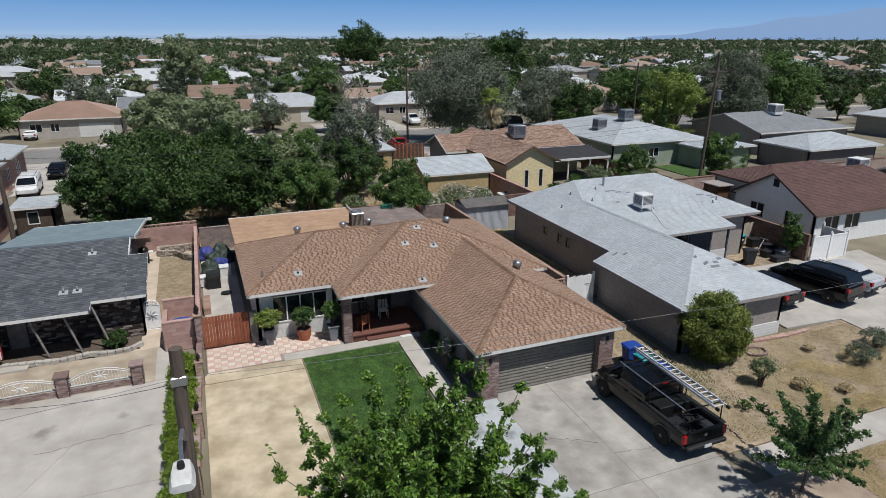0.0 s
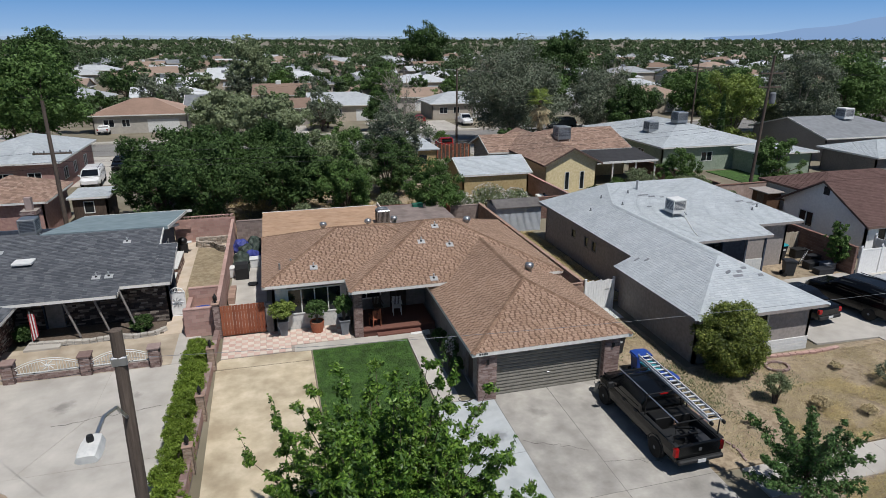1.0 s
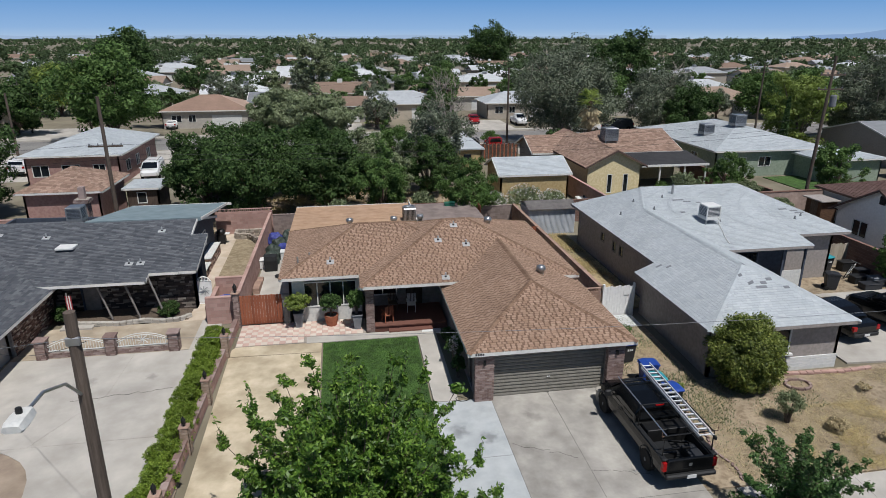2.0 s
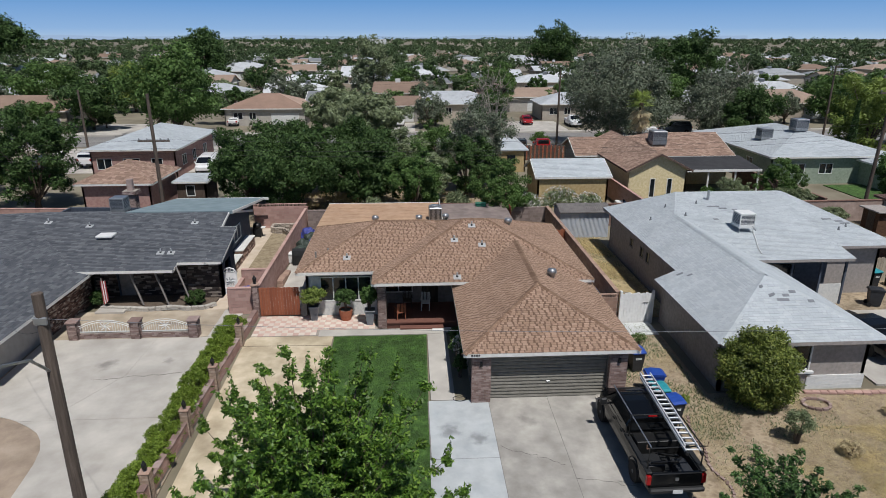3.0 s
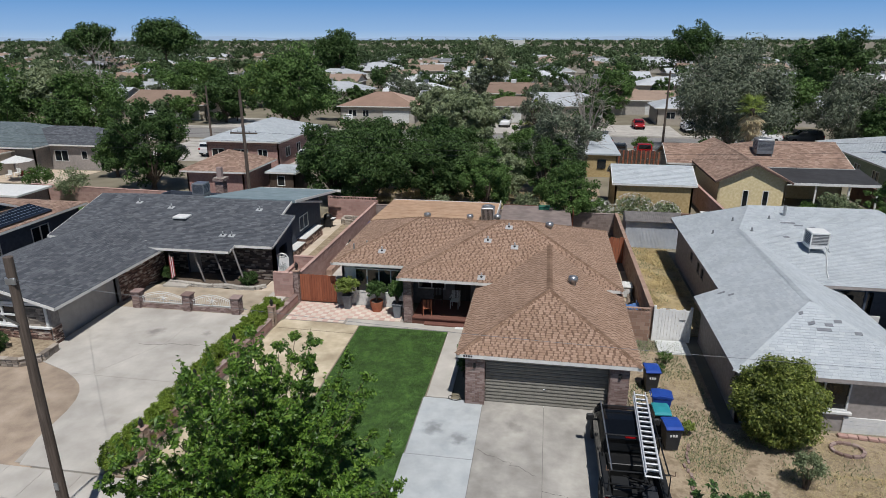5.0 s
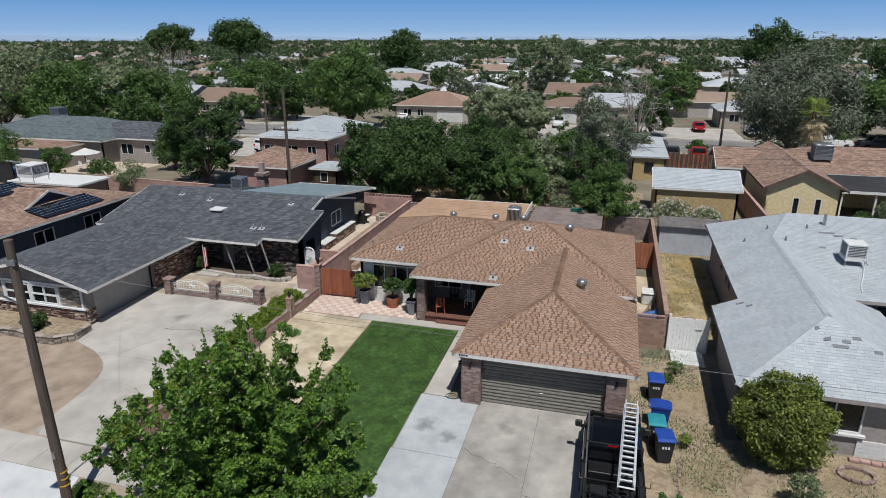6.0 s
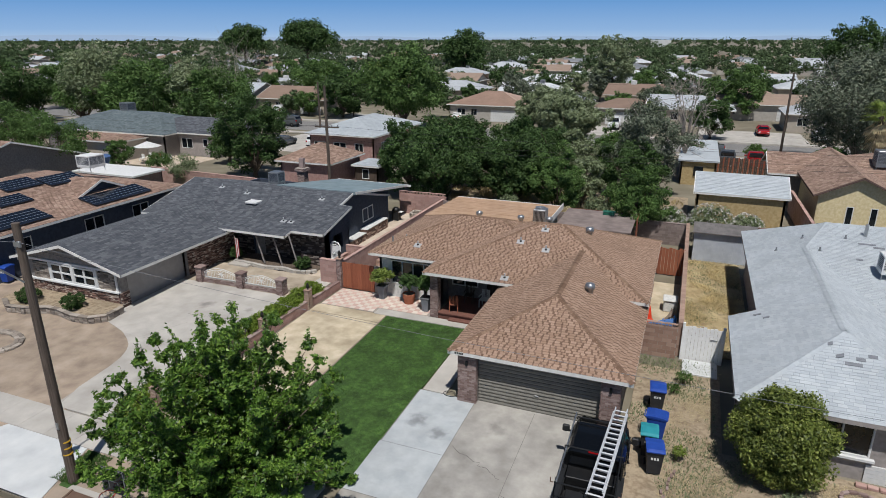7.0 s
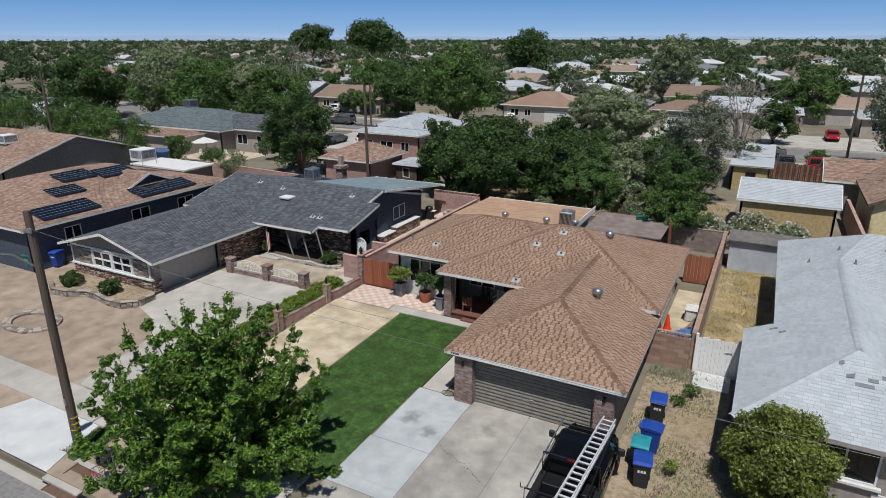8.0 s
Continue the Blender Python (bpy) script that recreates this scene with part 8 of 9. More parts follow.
gen_house(18.7, 25.6, 52.1, 57.8, 2.9, 0.4, "x", "shingle_white", "stucco_ochre", "ochre outbuilding with a pale grey shingle roof", e0="gable", e1="gable", seed=24, over=0.25)
gen_house(44.6, 58.6, 60.0, 79.0, 3.0, 0.27, "y", "shingle_white", "stucco_sage", "sage house with a white-coated roof", wins=(("s", 2.2, 1.5, 1.0, 2.1), ("s", 5.2, 1.5, 1.0, 2.1), ("w", 13, 1.4, 1.0, 2.1), ("w", 9, 1.4, 1.0, 2.1)), seed=25, cool=((47.6, 67.0, 1.3, 1.3), (51.2, 66.6, 1.4, 1.4)))
gen_house(54.2, 62.0, 55.5, 61.4, 2.6, 0.16, "x", "shingle_white", "stucco_sage", "sage rear wing with a white roof", seed=26)
gen_house(68.0, 85.0, 60.5, 74.0, 3.0, 0.28, "x", "roof_far_grey", "stucco_grey", "grey house with a pale gable roof", e0="gable", seed=27, course=0, cool=((76, 66, 1.5, 1.5),))
gen_house(64.0, 76.0, 50.0, 58.0, 2.7, 0.3, "x", "shingle_white", "stucco_taupe", "low outbuilding with a white roof", seed=28)
gen_house(-20.8, -14.2, 51.0, 58.0, 3.0, 0.42, "x", "shingle_tan", "stucco_rose", "dusty rose outbuilding with a tan hip roof", seed=29, over=0.45)
gen_house(-27.4, -17.4, 66.4, 81.0, 3.3, 0.33, "y", "shingle_white", "stucco_rose", "rose stucco house with a white-coated roof", wins=(("s", 0.6, 1.6, 1.0, 2.2), ("s", 3.4, 1.8, 1.0, 2.2), ("s", 6.4, 1.2, 1.0, 2.2), ("e", 2, 1.4, 1.0, 2.2), ("e", 5.5, 1.2, 1.0, 2.2), ("e", 9.5, 1.4, 1.0, 2.2)), seed=30)
gen_house(-13.9, -10.7, 54.3, 58.2, 2.4, 0.12, "x", "shingle_white", "wood_dark", "dark garden shed with a white window and pale roof", wins=(("s", 0.8, 0.8, 0.9, 1.9),), seed=31, over=0.3)
chim = thing("chimney", -13.4, 45.0, 0.1, "red brick chimney with a corbelled cap", "chimney")
brick_pier(chim, -13.75, -13.05, 44.7, 45.35, 0.0, 3.6)
brick_pier(chim, -13.9, -12.9, 44.55, 45.5, 3.6, 3.85)
part("flue", bx(-13.6, -13.2, 44.85, 45.2, 3.85, 4.7), "brick_is", chim)
gen_house(-66, -44, 60, 73, 3.0, 0.3, "x", "roof_moss", "stucco_taupe", "house with a grey-green roof and rear patio", seed=33, wins=(("s", 12, 1.8, 1.0, 2.2), ("s", 15, 1.2, 1.0, 2.2)), cool=((-57, 67, 1.5, 1.3),))
gen_house(-52, -37.5, 62.4, 72, 3.05, 0.3, "x", "shingle_grey", "stucco_grey", "grey-roofed wing of the house with a rear patio", seed=34, wins=(("s", 7.5, 1.8, 0.9, 2.2), ("s", 11, 0.8, 1.2, 2.2)))
gen_house(-58, -47.0, 55.5, 62.2, 2.6, 0.1, "x", "shingle_tan", "stucco_far", "low tan patio roof behind the house", seed=35)
pl = thing("pool", -49.5, 54.0, 0.1, "round above-ground pool under a blue cover", "pool")
bm = bmesh.new()
lathe(bm, -49.5, 54.0, [(2.0, 0.05), (2.0, 0.95), (1.9, 1.0), (0.3, 0.92), (0.02, 0.92)], 20)
part("cover", bm, "tarp_blue", pl)
for k in range(6):
    x, y = -45.5 + 1.6 * (k % 3), 57.5 + 1.2 * (k // 3)
    ch_ = thing("patio_chair", x, y, 0.1, "pale patio chair by the parasol", "chair", "patio chairs")
    part("seat", bx(x - 0.25, x + 0.25, y - 0.25, y + 0.25, 0.4, 0.46, bev=0.01), "flag_red" if k % 3 == 1 else "white", ch_)
    part("backrest", bx(x - 0.25, x + 0.25, y + 0.22, y + 0.27, 0.46, 0.9, bev=0.01), "flag_red" if k % 3 == 1 else "white", ch_)
    for lx in (-0.22, 0.22):
        for ly in (-0.22, 0.22):
            part("leg", bx(x + lx - 0.02, x + lx + 0.02, y + ly - 0.02, y + ly + 0.02, 0.06, 0.4), "white", ch_)
solo("patio", bx(-50, -38, 55.5, 62.4, -0.05, 0.075), "tan_court", "pale paved patio behind the house", "patio", kind="structure")
par = thing("parasol", -43.2, 56.5, 0.1, "pale garden parasol on a pole", "parasol")
part("pole", tb([(-43.2, 56.5, 0.1), (-43.2, 56.5, 2.6)], 0.03, 6), "white", par)
bm = bmesh.new()
lathe(bm, -43.2, 56.5, [(1.6, 2.2), (1.58, 2.24), (0.05, 2.8), (0.02, 2.85)], 8)
part("canopy", bm, "stucco_white", par)
gen_house(-37.2, -29.4, 41.4, 45.2, 2.55, 0.03, "x", "white", "stucco_rose", "low white flat roof over a rear patio", seed=36, course=0, over=0.2)
tin = thing("metal_shed", 20.8, 44.4, 0.1, "corrugated pale metal garden shed with a low gable roof", "shed")
wl = part("wall", bx(18.95, 22.75, 43.45, 45.6, 0.05, 2.1), "shed_metal", tin)
rib_ = bx(0, 0.06, 43.415, 43.452, 0.05, 2.1)
for k in range(38):
    bm = rib_.copy()
    bm.transform(Matrix.Translation((18.97 + k * 0.1, 0, 0)))
    part("rib", bm, "shed_metal", wl)
for a, b, c, d_ in ((43.2, 2.1, 44.5, 2.5), (44.5, 2.5, 45.8, 2.1)):
    bm = bmesh.new()
    profile(bm, [(a, b), (c, d_), (c, d_ - 0.05), (a, b - 0.05)], 18.85, 22.85)
    rs_ = part("roof_sheet", bm, "shed_roof", tin)
    for k in range(26):
        bm = bmesh.new()
        x = 18.88 + k * 0.155
        profile(bm, [(a, b - 0.005), (c, d_ - 0.005), (c, d_ + 0.03), (a, b + 0.03)], x, x + 0.05)
        part("rib", bm, "shed_roof", rs_)
# board fence, flat-roofed garage and junk behind the ochre outbuilding
gf = thing("board_fence", 24, 75.6, 0.1, "weathered brown board fence by the back drive", "fence")
for k in range(38):
    part("board", bx(20.6 + k * 0.17, 20.75 + k * 0.17, 75.4 + 0.004 * (k % 3), 75.43 + 0.004 * (k % 3), 0.05, 1.85 + 0.04 * (k % 4)), "wood_dark" if k % 3 else "wood_red", gf)
for z in (0.5, 1.5):
    part("rail", bx(20.6, 27.05, 75.44, 75.5, z, z + 0.09), "wood_grey", gf)
fg = thing("garage", 19, 74, 0.1, "ochre garage with a pale flat roof", "garage")
walls("wall", "stucco_ochre", fg, ((17.3, 68.2), (20.7, 68.2), -0.2, 2.5), ((20.7, 68.2), (20.7, 82.5), -0.2, 2.5), ((20.7, 82.5), (17.3, 82.5), -0.2, 2.5), ((17.3, 82.5), (17.3, 68.2), -0.2, 2.5))
part("roof", bx(17.0, 21.0, 67.9, 82.8, 2.5, 2.68, bev=0.02), "shingle_white", fg)
part("window", bx(18.6, 19.5, 68.1, 68.13, 1.0, 2.0), "glass", fg)
rng = np.random.default_rng(71)
for k in range(14):
    x, y = rng.uniform(26.3, 29.0), rng.uniform(50.2, 52.2)
    kind_ = ("tarp_blue", "pot_grey", "white", "black_plastic", "wood_grey")[k % 5]
    ob = thing("junk_box", x, y, 0.1, "stored box and sheeting piled behind the yellow house", "box", "junk behind the yellow house")
    bm = bx(-0.45, 0.45, -0.35, 0.35, 0, rng.uniform(0.3, 0.9), bev=0.04)
    bm.transform(pose(x, y, 0.08, 0, 0, rng.uniform(0, 90)))
    part("box", bm, kind_, ob)
# across the back street, and filler blocks of the town
ROW3 = ((-58, 113.5, 17, 12, "roof_far_tan"), (-17.5, 115.5, 15, 12, "shingle_tan"), (-6, 122, 11.5, 11, "roof_far_grey"), (5.5, 117, 9, 8, "roof_far_tan"), (17, 121, 15, 11, "roof_far_grey"), (39, 119, 15, 10, "roof_far_grey"), (30, 133, 17, 9, "roof_far_tan"), (60, 120, 16, 11, "roof_far_grey"), (80, 119, 16, 12, "roof_far_tan"), (-77, 114.5, 17, 14, "shingle_white"), (-100, 118, 16, 12, "roof_far_grey"), (100, 120, 16, 12, "roof_far_grey"))
for k, (x, y, w, d_, sk_) in enumerate(ROW3):
    gen_house(x - w / 2, x + w / 2, y - d_ / 2, y + d_ / 2, 3.0, 0.36, "x", sk_, "stucco_far", "house across the back street with " + ("a tan" if "tan" in sk_ else "a white" if "white" in sk_ else "a grey") + " roof", "hip" if k % 2 else "gable", "hip" if k % 3 else "gable", seed=40 + k, course=0,
              wins=(("s", 1.5, 1.6, 1.0, 2.2), ("s", 4.2, 1.2, 1.0, 2.2)), garage=("s", w - 7.0, 4.8))


def far_house(w, d_, skin, kinds, seed):
    """A template of a distant house at the origin, facing -y."""
    ob = thing("house", 0, 0, 0, "distant house with " + ("a tan roof" if "tan" in skin else "a pale grey roof") + " among trees", "house", "houses of the town beyond")
    part("wall", bx(-w / 2 + 0.5, w / 2 - 0.5, -d_ / 2 + 0.5, d_ / 2 - 0.5, -0.3, 2.9), "stucco_far", ob)
    for o in (-w * 0.3, -w * 0.1):
        win = part("window", bx(o, o + 1.5, -d_ / 2 + 0.44, -d_ / 2 + 0.5, 0.95, 2.2), "white", ob)
        part("pane", bx(o + 0.08, o + 1.42, -d_ / 2 + 0.42, -d_ / 2 + 0.44, 1.03, 2.12), "glass", win)
    part("garage_door", bx(w * 0.08, w * 0.08 + 4.6, -d_ / 2 + 0.43, -d_ / 2 + 0.5, 0, 2.1), "white", ob)
    roof(ob, -w / 2, w / 2, -d_ / 2, d_ / 2, 3.0, 0.34, "x", skin, kinds[0], kinds[1], course=0, gable_wall="stucco_far", inset=0.5, lite=True)
    ck = part("rooftop_cooler", bx(1.0, 2.1, -0.6, 0.5, 3.0 + 0.34 * d_ / 2 - 0.5, 3.0 + 0.34 * d_ / 2 + 0.6, bev=0.04), "white" if seed % 2 else "galv", ob)
    return ob


kinds = [far_house(15, 11, "roof_far_tan", ("hip", "hip"), 1), far_house(16, 10, "roof_far_grey", ("gable", "hip"), 2), far_house(14, 12, "roof_far_tan", ("gable", "gable"), 3), far_house(17, 11, "roof_far_grey", ("hip", "hip"), 4), far_house(13, 9, "roof_far_grey", ("gable", "gable"), 5)]
rng = np.random.default_rng(21)
used = set()
for ry in (146, 178, 205, 238, 268, 300, 335, 372, 412):
    span = 0.95 * ry + 20
    x = -span * 1.35
    while x < span * 1.3:
        x += 19 + 5 * rng.random() + (ry - 146) * 0.03
        if rng.random() < 0.2:
            continue
        k = int(rng.integers(5))
        m = pose(x, ry + 3 * rng.normal(), 0.1, 0, 0, 180 * int(rng.integers(2)) + 3 * rng.normal())
        if k not in used:
            used.add(k)
            kinds[k].matrix_basis = m
        else:
            copy_thing(kinds[k], m)
# side parts of the home rows outside the middle
for x, y in ((-85, 40), (-108, 42), (-85, 64), (-110, 66), (95, 36), (118, 38), (108, 66), (130, 64), (-130, 40), (-133, 66), (145, 40)):
    copy_thing(kinds[int(rng.integers(5))], pose(x, y, 0.1, 0, 0, 0 if y < 50 else 180))
solo("warehouse", bx(-60, -30, 1100, 1130, 0, 11), "white", "long white warehouse near the horizon", "warehouse")


# ---- parked vehicles ----
def car(x, y, turn, paint, label, kind="sedan", z=None, name="car"):
    """A parked vehicle with lofted body, glasshouse, lamps and wheels; nose towards its +y."""
    ob = thing(name, 0, 0, 0, label, "car")
    L, W, H, hood, deck_ = {"sedan": (4.6, 0.9, 1.45, 0.95, 1.02), "suv": (4.95, 0.97, 1.86, 1.15, 1.25), "van": (5.0, 0.98, 1.75, 1.05, 1.1), "pickup": (5.6, 0.98, 1.85, 1.15, 1.1)}[kind]
    h = L / 2
    part("body", loft([body_ring(yy, w, z0, z1, 0.12, 0.06) for yy, w, z0, z1 in ((-h, W * 0.86, 0.45, deck_ - 0.12), (-h + 0.15, W * 0.96, 0.32, deck_), (-h * 0.4, W, 0.28, deck_), (h * 0.35, W, 0.28, hood + 0.05), (h - 0.3, W * 0.95, 0.32, hood - 0.1), (h, W * 0.8, 0.42, hood - 0.3))]), paint, ob)
    spans = {"sedan": (-h + 0.75, -h + 1.4, h - 1.9, h - 1.15), "suv": (-h + 0.1, -h + 0.35, h - 2.0, h - 1.25), "van": (-h + 0.1, -h + 0.35, h - 1.6, h - 0.7), "pickup": (-0.3, -0.2, h - 2.0, h - 1.2)}[kind]
    a, b, c, d_ = spans
    cab = part("cabin", loft([body_ring(yy, w, deck_ - 0.12, z1, 0.08, t) for yy, w, z1, t in ((a, W * 0.9, deck_ + 0.05, 0.05), (b, W * 0.95, H - 0.04, 0.14), ((b + c) / 2, W * 0.96, H, 0.15), (c, W * 0.95, H - 0.06, 0.15), (d_, W * 0.93, hood + 0.02, 0.04))]), paint, ob)
    zt, zb = H - 0.14, deck_ + 0.08
    for s in (-1, 1):
        for u0, u1 in ((0.04, 0.34), (0.37, 0.66), (0.69, 0.97)) if kind in ("suv", "van") else ((0.06, 0.47), (0.51, 0.95)):
            bm = bmesh.new()
            y0, y1 = b + (c - b) * u0, b + (c - b) * u1
            bm.faces.new([bm.verts.new(p) for p in ((s * W * 0.965, y0, zb), (s * W * 0.965, y1 + 0.05, zb), (s * (W * 0.955 - 0.105), y1, zt), (s * (W * 0.955 - 0.105), y0, zt))])
            part("side_window", bm, "car_glass", cab)
        part("tail_lamp", bx(s * W * 0.78 - 0.12, s * W * 0.78 + 0.12, -h - 0.01, -h + 0.14, deck_ - 0.35, deck_ - 0.1, bev=0.02), "tail_red", ob)
        part("headlamp", bx(s * W * 0.66 - 0.16, s * W * 0.66 + 0.16, h - 0.12, h - 0.01, hood - 0.42, hood - 0.26, bev=0.03), "alu", ob)
        part("mirror", bx(s * (W + 0.06) - 0.08, s * (W + 0.06) + 0.08, d_ - 0.45, d_ - 0.33, deck_, deck_ + 0.16, bev=0.03), paint, ob)
        for yy in (-h + 0.95, h - 0.95):
            wheel(ob, s * (W - 0.12), yy, 0.34, 0.34 if kind != "suv" else 0.38, 0.24)
    bm = bmesh.new()
    bm.faces.new([bm.verts.new(p) for p in ((-W * 0.7, c + 0.06, H - 0.1), (W * 0.7, c + 0.06, H - 0.1), (W * 0.82, d_ - 0.04, hood + 0.1), (-W * 0.82, d_ - 0.04, hood + 0.1))])
    part("windscreen", bm, "car_glass", cab)
    bm = bmesh.new()
    bm.faces.new([bm.verts.new(p) for p in ((-W * 0.7, b - 0.03, H - 0.13), (W * 0.7, b - 0.03, H - 0.13), (W * 0.78, a - 0.02, deck_ + 0.1), (-W * 0.78, a - 0.02, deck_ + 0.1))])
    part("rear_window", bm, "car_glass", cab)
    part("bumper", bx(-W * 0.85, W * 0.85, -h - 0.08, -h + 0.05, 0.36, 0.56, bev=0.04), "black_plastic", ob)
    part("number_plate", bx(-0.16, 0.16, -h - 0.095, -h - 0.08, 0.42, 0.54), "white", ob)
    if kind in ("suv", "van"):
        for s in (-1, 1):
            part("roof_rail", tb([(s * W * 0.68, b + 0.1, H + 0.02), (s * W * 0.68, c - 0.2, H + 0.03)], 0.025, 5), "black_plastic", ob)
    ob.matrix_basis = pose(x, y, gz(y) + 0.03 if z is None else z, 0, 0, turn)
    return ob


car(33.8, 24.6, 9, "paint_black", "black sport-utility vehicle parked on the drive", "suv", name="suv")
car(30.3, 25.3, 5, "paint_black", "low black car parked beside the house", "sedan")
car(36.6, 25.0, 9, "cover_grey", "car under a pale grey cover on the drive", "sedan", name="covered_car")
car(-15.9, 71.0, 185, "paint_white", "white minivan parked on a rear drive", "van", name="minivan")
car(-14.6, 79.0, 180, "paint_black", "dark car parked on the rear drive", "sedan")
car(28.3, 109.5, 180, "paint_red", "red car parked across the back street", "sedan")
car(5.7, 109.0, 180, "paint_white", "white car parked before a garage", "suv", name="suv")
for x, y, t_, p_, k_ in ((20, 90.2, 90, "paint_grey", "sedan"), (22.2, 80.5, 5, "paint_grey", "pickup"), (25.3, 80.5, 2, "paint_red", "pickup"), (-23, 111, 0, "paint_white", "sedan"), (36, 107, 180, "paint_white", "pickup"), (44, 96.5, 90, "paint_white", "pickup"), (50, 96.8, 90, "paint_grey", "suv"), (-48, 92, 90, "paint_grey", "suv"), (-60, 108, 0, "paint_white", "van"), (62, 110, 0, "paint_white", "sedan"), (-36, 74, 0, "paint_grey", "sedan"), (-30.5, 75, 0, "paint_white", "suv"), (5.8, 160, 10, "paint_grey", "sedan"), (3.0, 166, 0, "paint_white", "suv"), (-120, 112, 60, "paint_grey", "suv")):
    car(x, y, t_, p_, {"paint_grey": "grey", "paint_red": "red", "paint_white": "white"}[p_] + " vehicle parked near the back street", k_, z=0.1, name={"sedan": "car", "suv": "suv", "van": "van", "pickup": "pickup_truck"}[k_])
rv = thing("motor_home", -128, 116, 0.1, "white motor home parked far down the street", "motor home")
part("body", bx(-131.5, -124.5, 115, 117.3, 0.5, 3.1, bev=0.15), "paint_white", rv)
part("window", bx(-130.5, -129, 114.98, 115, 1.7, 2.4), "car_glass", rv)
for x in (-130, -126):
    wheel(rv, x, 115.2, 0.5)
# ---- poles and wires ----
pole = thing("utility_pole", -0.95, 11.5, -0.3, "weathered wooden utility pole with yellow bands and a street lamp arm", "pole")
part("shaft", tb([(-1.0, 11.5, -0.4), (-0.92, 11.45, 4.5), (-0.82, 11.4, 9.3)], 0.17, 12, 0.12), "pole_wood", pole)
for z in (0.9, 1.15, 1.4):
    part("band", tb([(-0.97, 11.5, z), (-0.97, 11.5, z + 0.05)], 0.175, 12), "yellow_band", pole)
part("tag", bx(-0.99, -0.87, 11.3, 11.335, 2.0, 2.25), "alu", pole)
part("insulator_bracket", bx(-0.98, -0.68, 11.28, 11.36, 8.55, 8.75, bev=0.02), "galv", pole)
arm = part("lamp_arm", tb([(-0.87, 11.3, 7.4), (-0.86, 10.7, 8.0), (-0.84, 9.8, 8.36), (-0.8, 9.0, 8.42)], 0.035, 7), "galv", pole)
part("lamp_head", loft([[(-0.8 + sx * w, yy, 8.42 + sz * hh) for sx, sz in ((-1, -0.4), (-0.7, -1), (0.7, -1), (1, -0.4), (0.75, 0.8), (0, 1), (-0.75, 0.8))] for yy, w, hh in ((9.12, 0.1, 0.06), (9.04, 0.16, 0.1), (8.8, 0.19, 0.12), (8.56, 0.19, 0.11), (8.47, 0.17, 0.07))]), "stucco_white", arm)
bm = bmesh.new()
lathe(bm, -0.8, 8.82, [(0.05, 8.5), (0.06, 8.58), (0.05, 8.64), (0.005, 8.65)], 10)
part("photocell", bm, "black_plastic", arm)


def wire(p, q, sag, r, label, group):
    p, q = Vector(p), Vector(q)
    pts = [p.lerp(q, k / 24) - Vector((0, 0, 4 * sag * (k / 24) * (1 - k / 24))) for k in range(25)]
    return solo("overhead_wire", tb(pts, r, 4), "pot_grey" if "pale" in label else "black_plastic", label, "wire", group)


far_pole = thing("utility_pole", 46, 12.2, -0.3, "plain wooden utility pole farther down the street", "pole")
part("shaft", tb([(46, 12.2, -0.4), (46, 12.2, 9.4)], 0.15, 10, 0.11), "pole_wood", far_pole)
wire((-0.82, 11.35, 8.7), (46, 12.1, 8.8), 1.0, 0.005, "pale twisted cable strung along the front yards", "street wires")
wire((-0.82, 11.35, 8.7), (-45, 11.2, 8.8), 0.9, 0.005, "pale twisted cable strung along the front yards", "street wires")
wire((-0.6, 11.4, 8.6), (-10.5, 24, 3.0), 0.5, 0.006, "thin service cable from the pole to a roof", "street wires")


def alley_pole(x, y, h, arms, label, lean=0.0):
    ob = thing("utility_pole", x, y, 0.1, label, "pole")
    part("shaft", tb([(x, y, -0.2), (x + lean / 2, y, h / 2), (x + lean, y, h)], 0.17, 10, 0.11), "pole_wood", ob)
    for z in arms:
        part("crossarm", bx(x + lean - 1.2, x + lean + 1.2, y - 0.06, y + 0.06, z, z + 0.12), "pole_wood", ob)
        for k in (-1.1, -0.5, 0.5, 1.1):
            bm = bmesh.new()
            lathe(bm, x + lean + k, y, [(0.04, z + 0.12), (0.06, z + 0.2), (0.03, z + 0.28)], 6)
            part("insulator", bm, "pot_grey", ob)
    return ob


alley_pole(-12.1, 47.3, 10.7, (7.1,), "leaning wooden utility pole behind the grey-roofed house", 0.0)
ap = alley_pole(46.0, 47.5, 13.2, (11.6, 10.4), "tall wooden utility pole with crossarms and transformer", 0.5)
bm = bmesh.new()
lathe(bm, 46.9, 47.4, [(0.25, 9.0), (0.27, 9.1), (0.27, 9.9), (0.2, 10.0)], 12)
part("transformer", bm, "pot_grey", ap)
alley_pole(28.5, 86.5, 10.6, (), "slim wooden utility pole on the back street")
alley_pole(-33, 79, 8.6, (), "wooden utility pole by the back street")
alley_pole(66, 84, 11.0, (9.8,), "wooden utility pole by the back street")
alley_pole(-60, 47.6, 10.8, (9.6,), "wooden utility pole in the back gardens")
for z in (6.2, 6.6, 7.3):
    wire((-12.1, 47.3, z), (46.2, 47.4, z + 0.8), 0.8, 0.008, "black cable along the back gardens", "alley wires")
    wire((-12.1, 47.3, z), (-60, 47.5, z + 0.2), 0.8, 0.008, "black cable along the back gardens", "alley wires")
for k in (-1.1, 1.1):
    wire((46.5 + k, 47.5, 11.9), (108, 47.5, 11.9), 1.0, 0.008, "black cable along the back gardens", "alley wires")
wire((28.5, 86.5, 10.2), (66, 84, 10.6), 0.8, 0.008, "black cable along the back street", "alley wires")
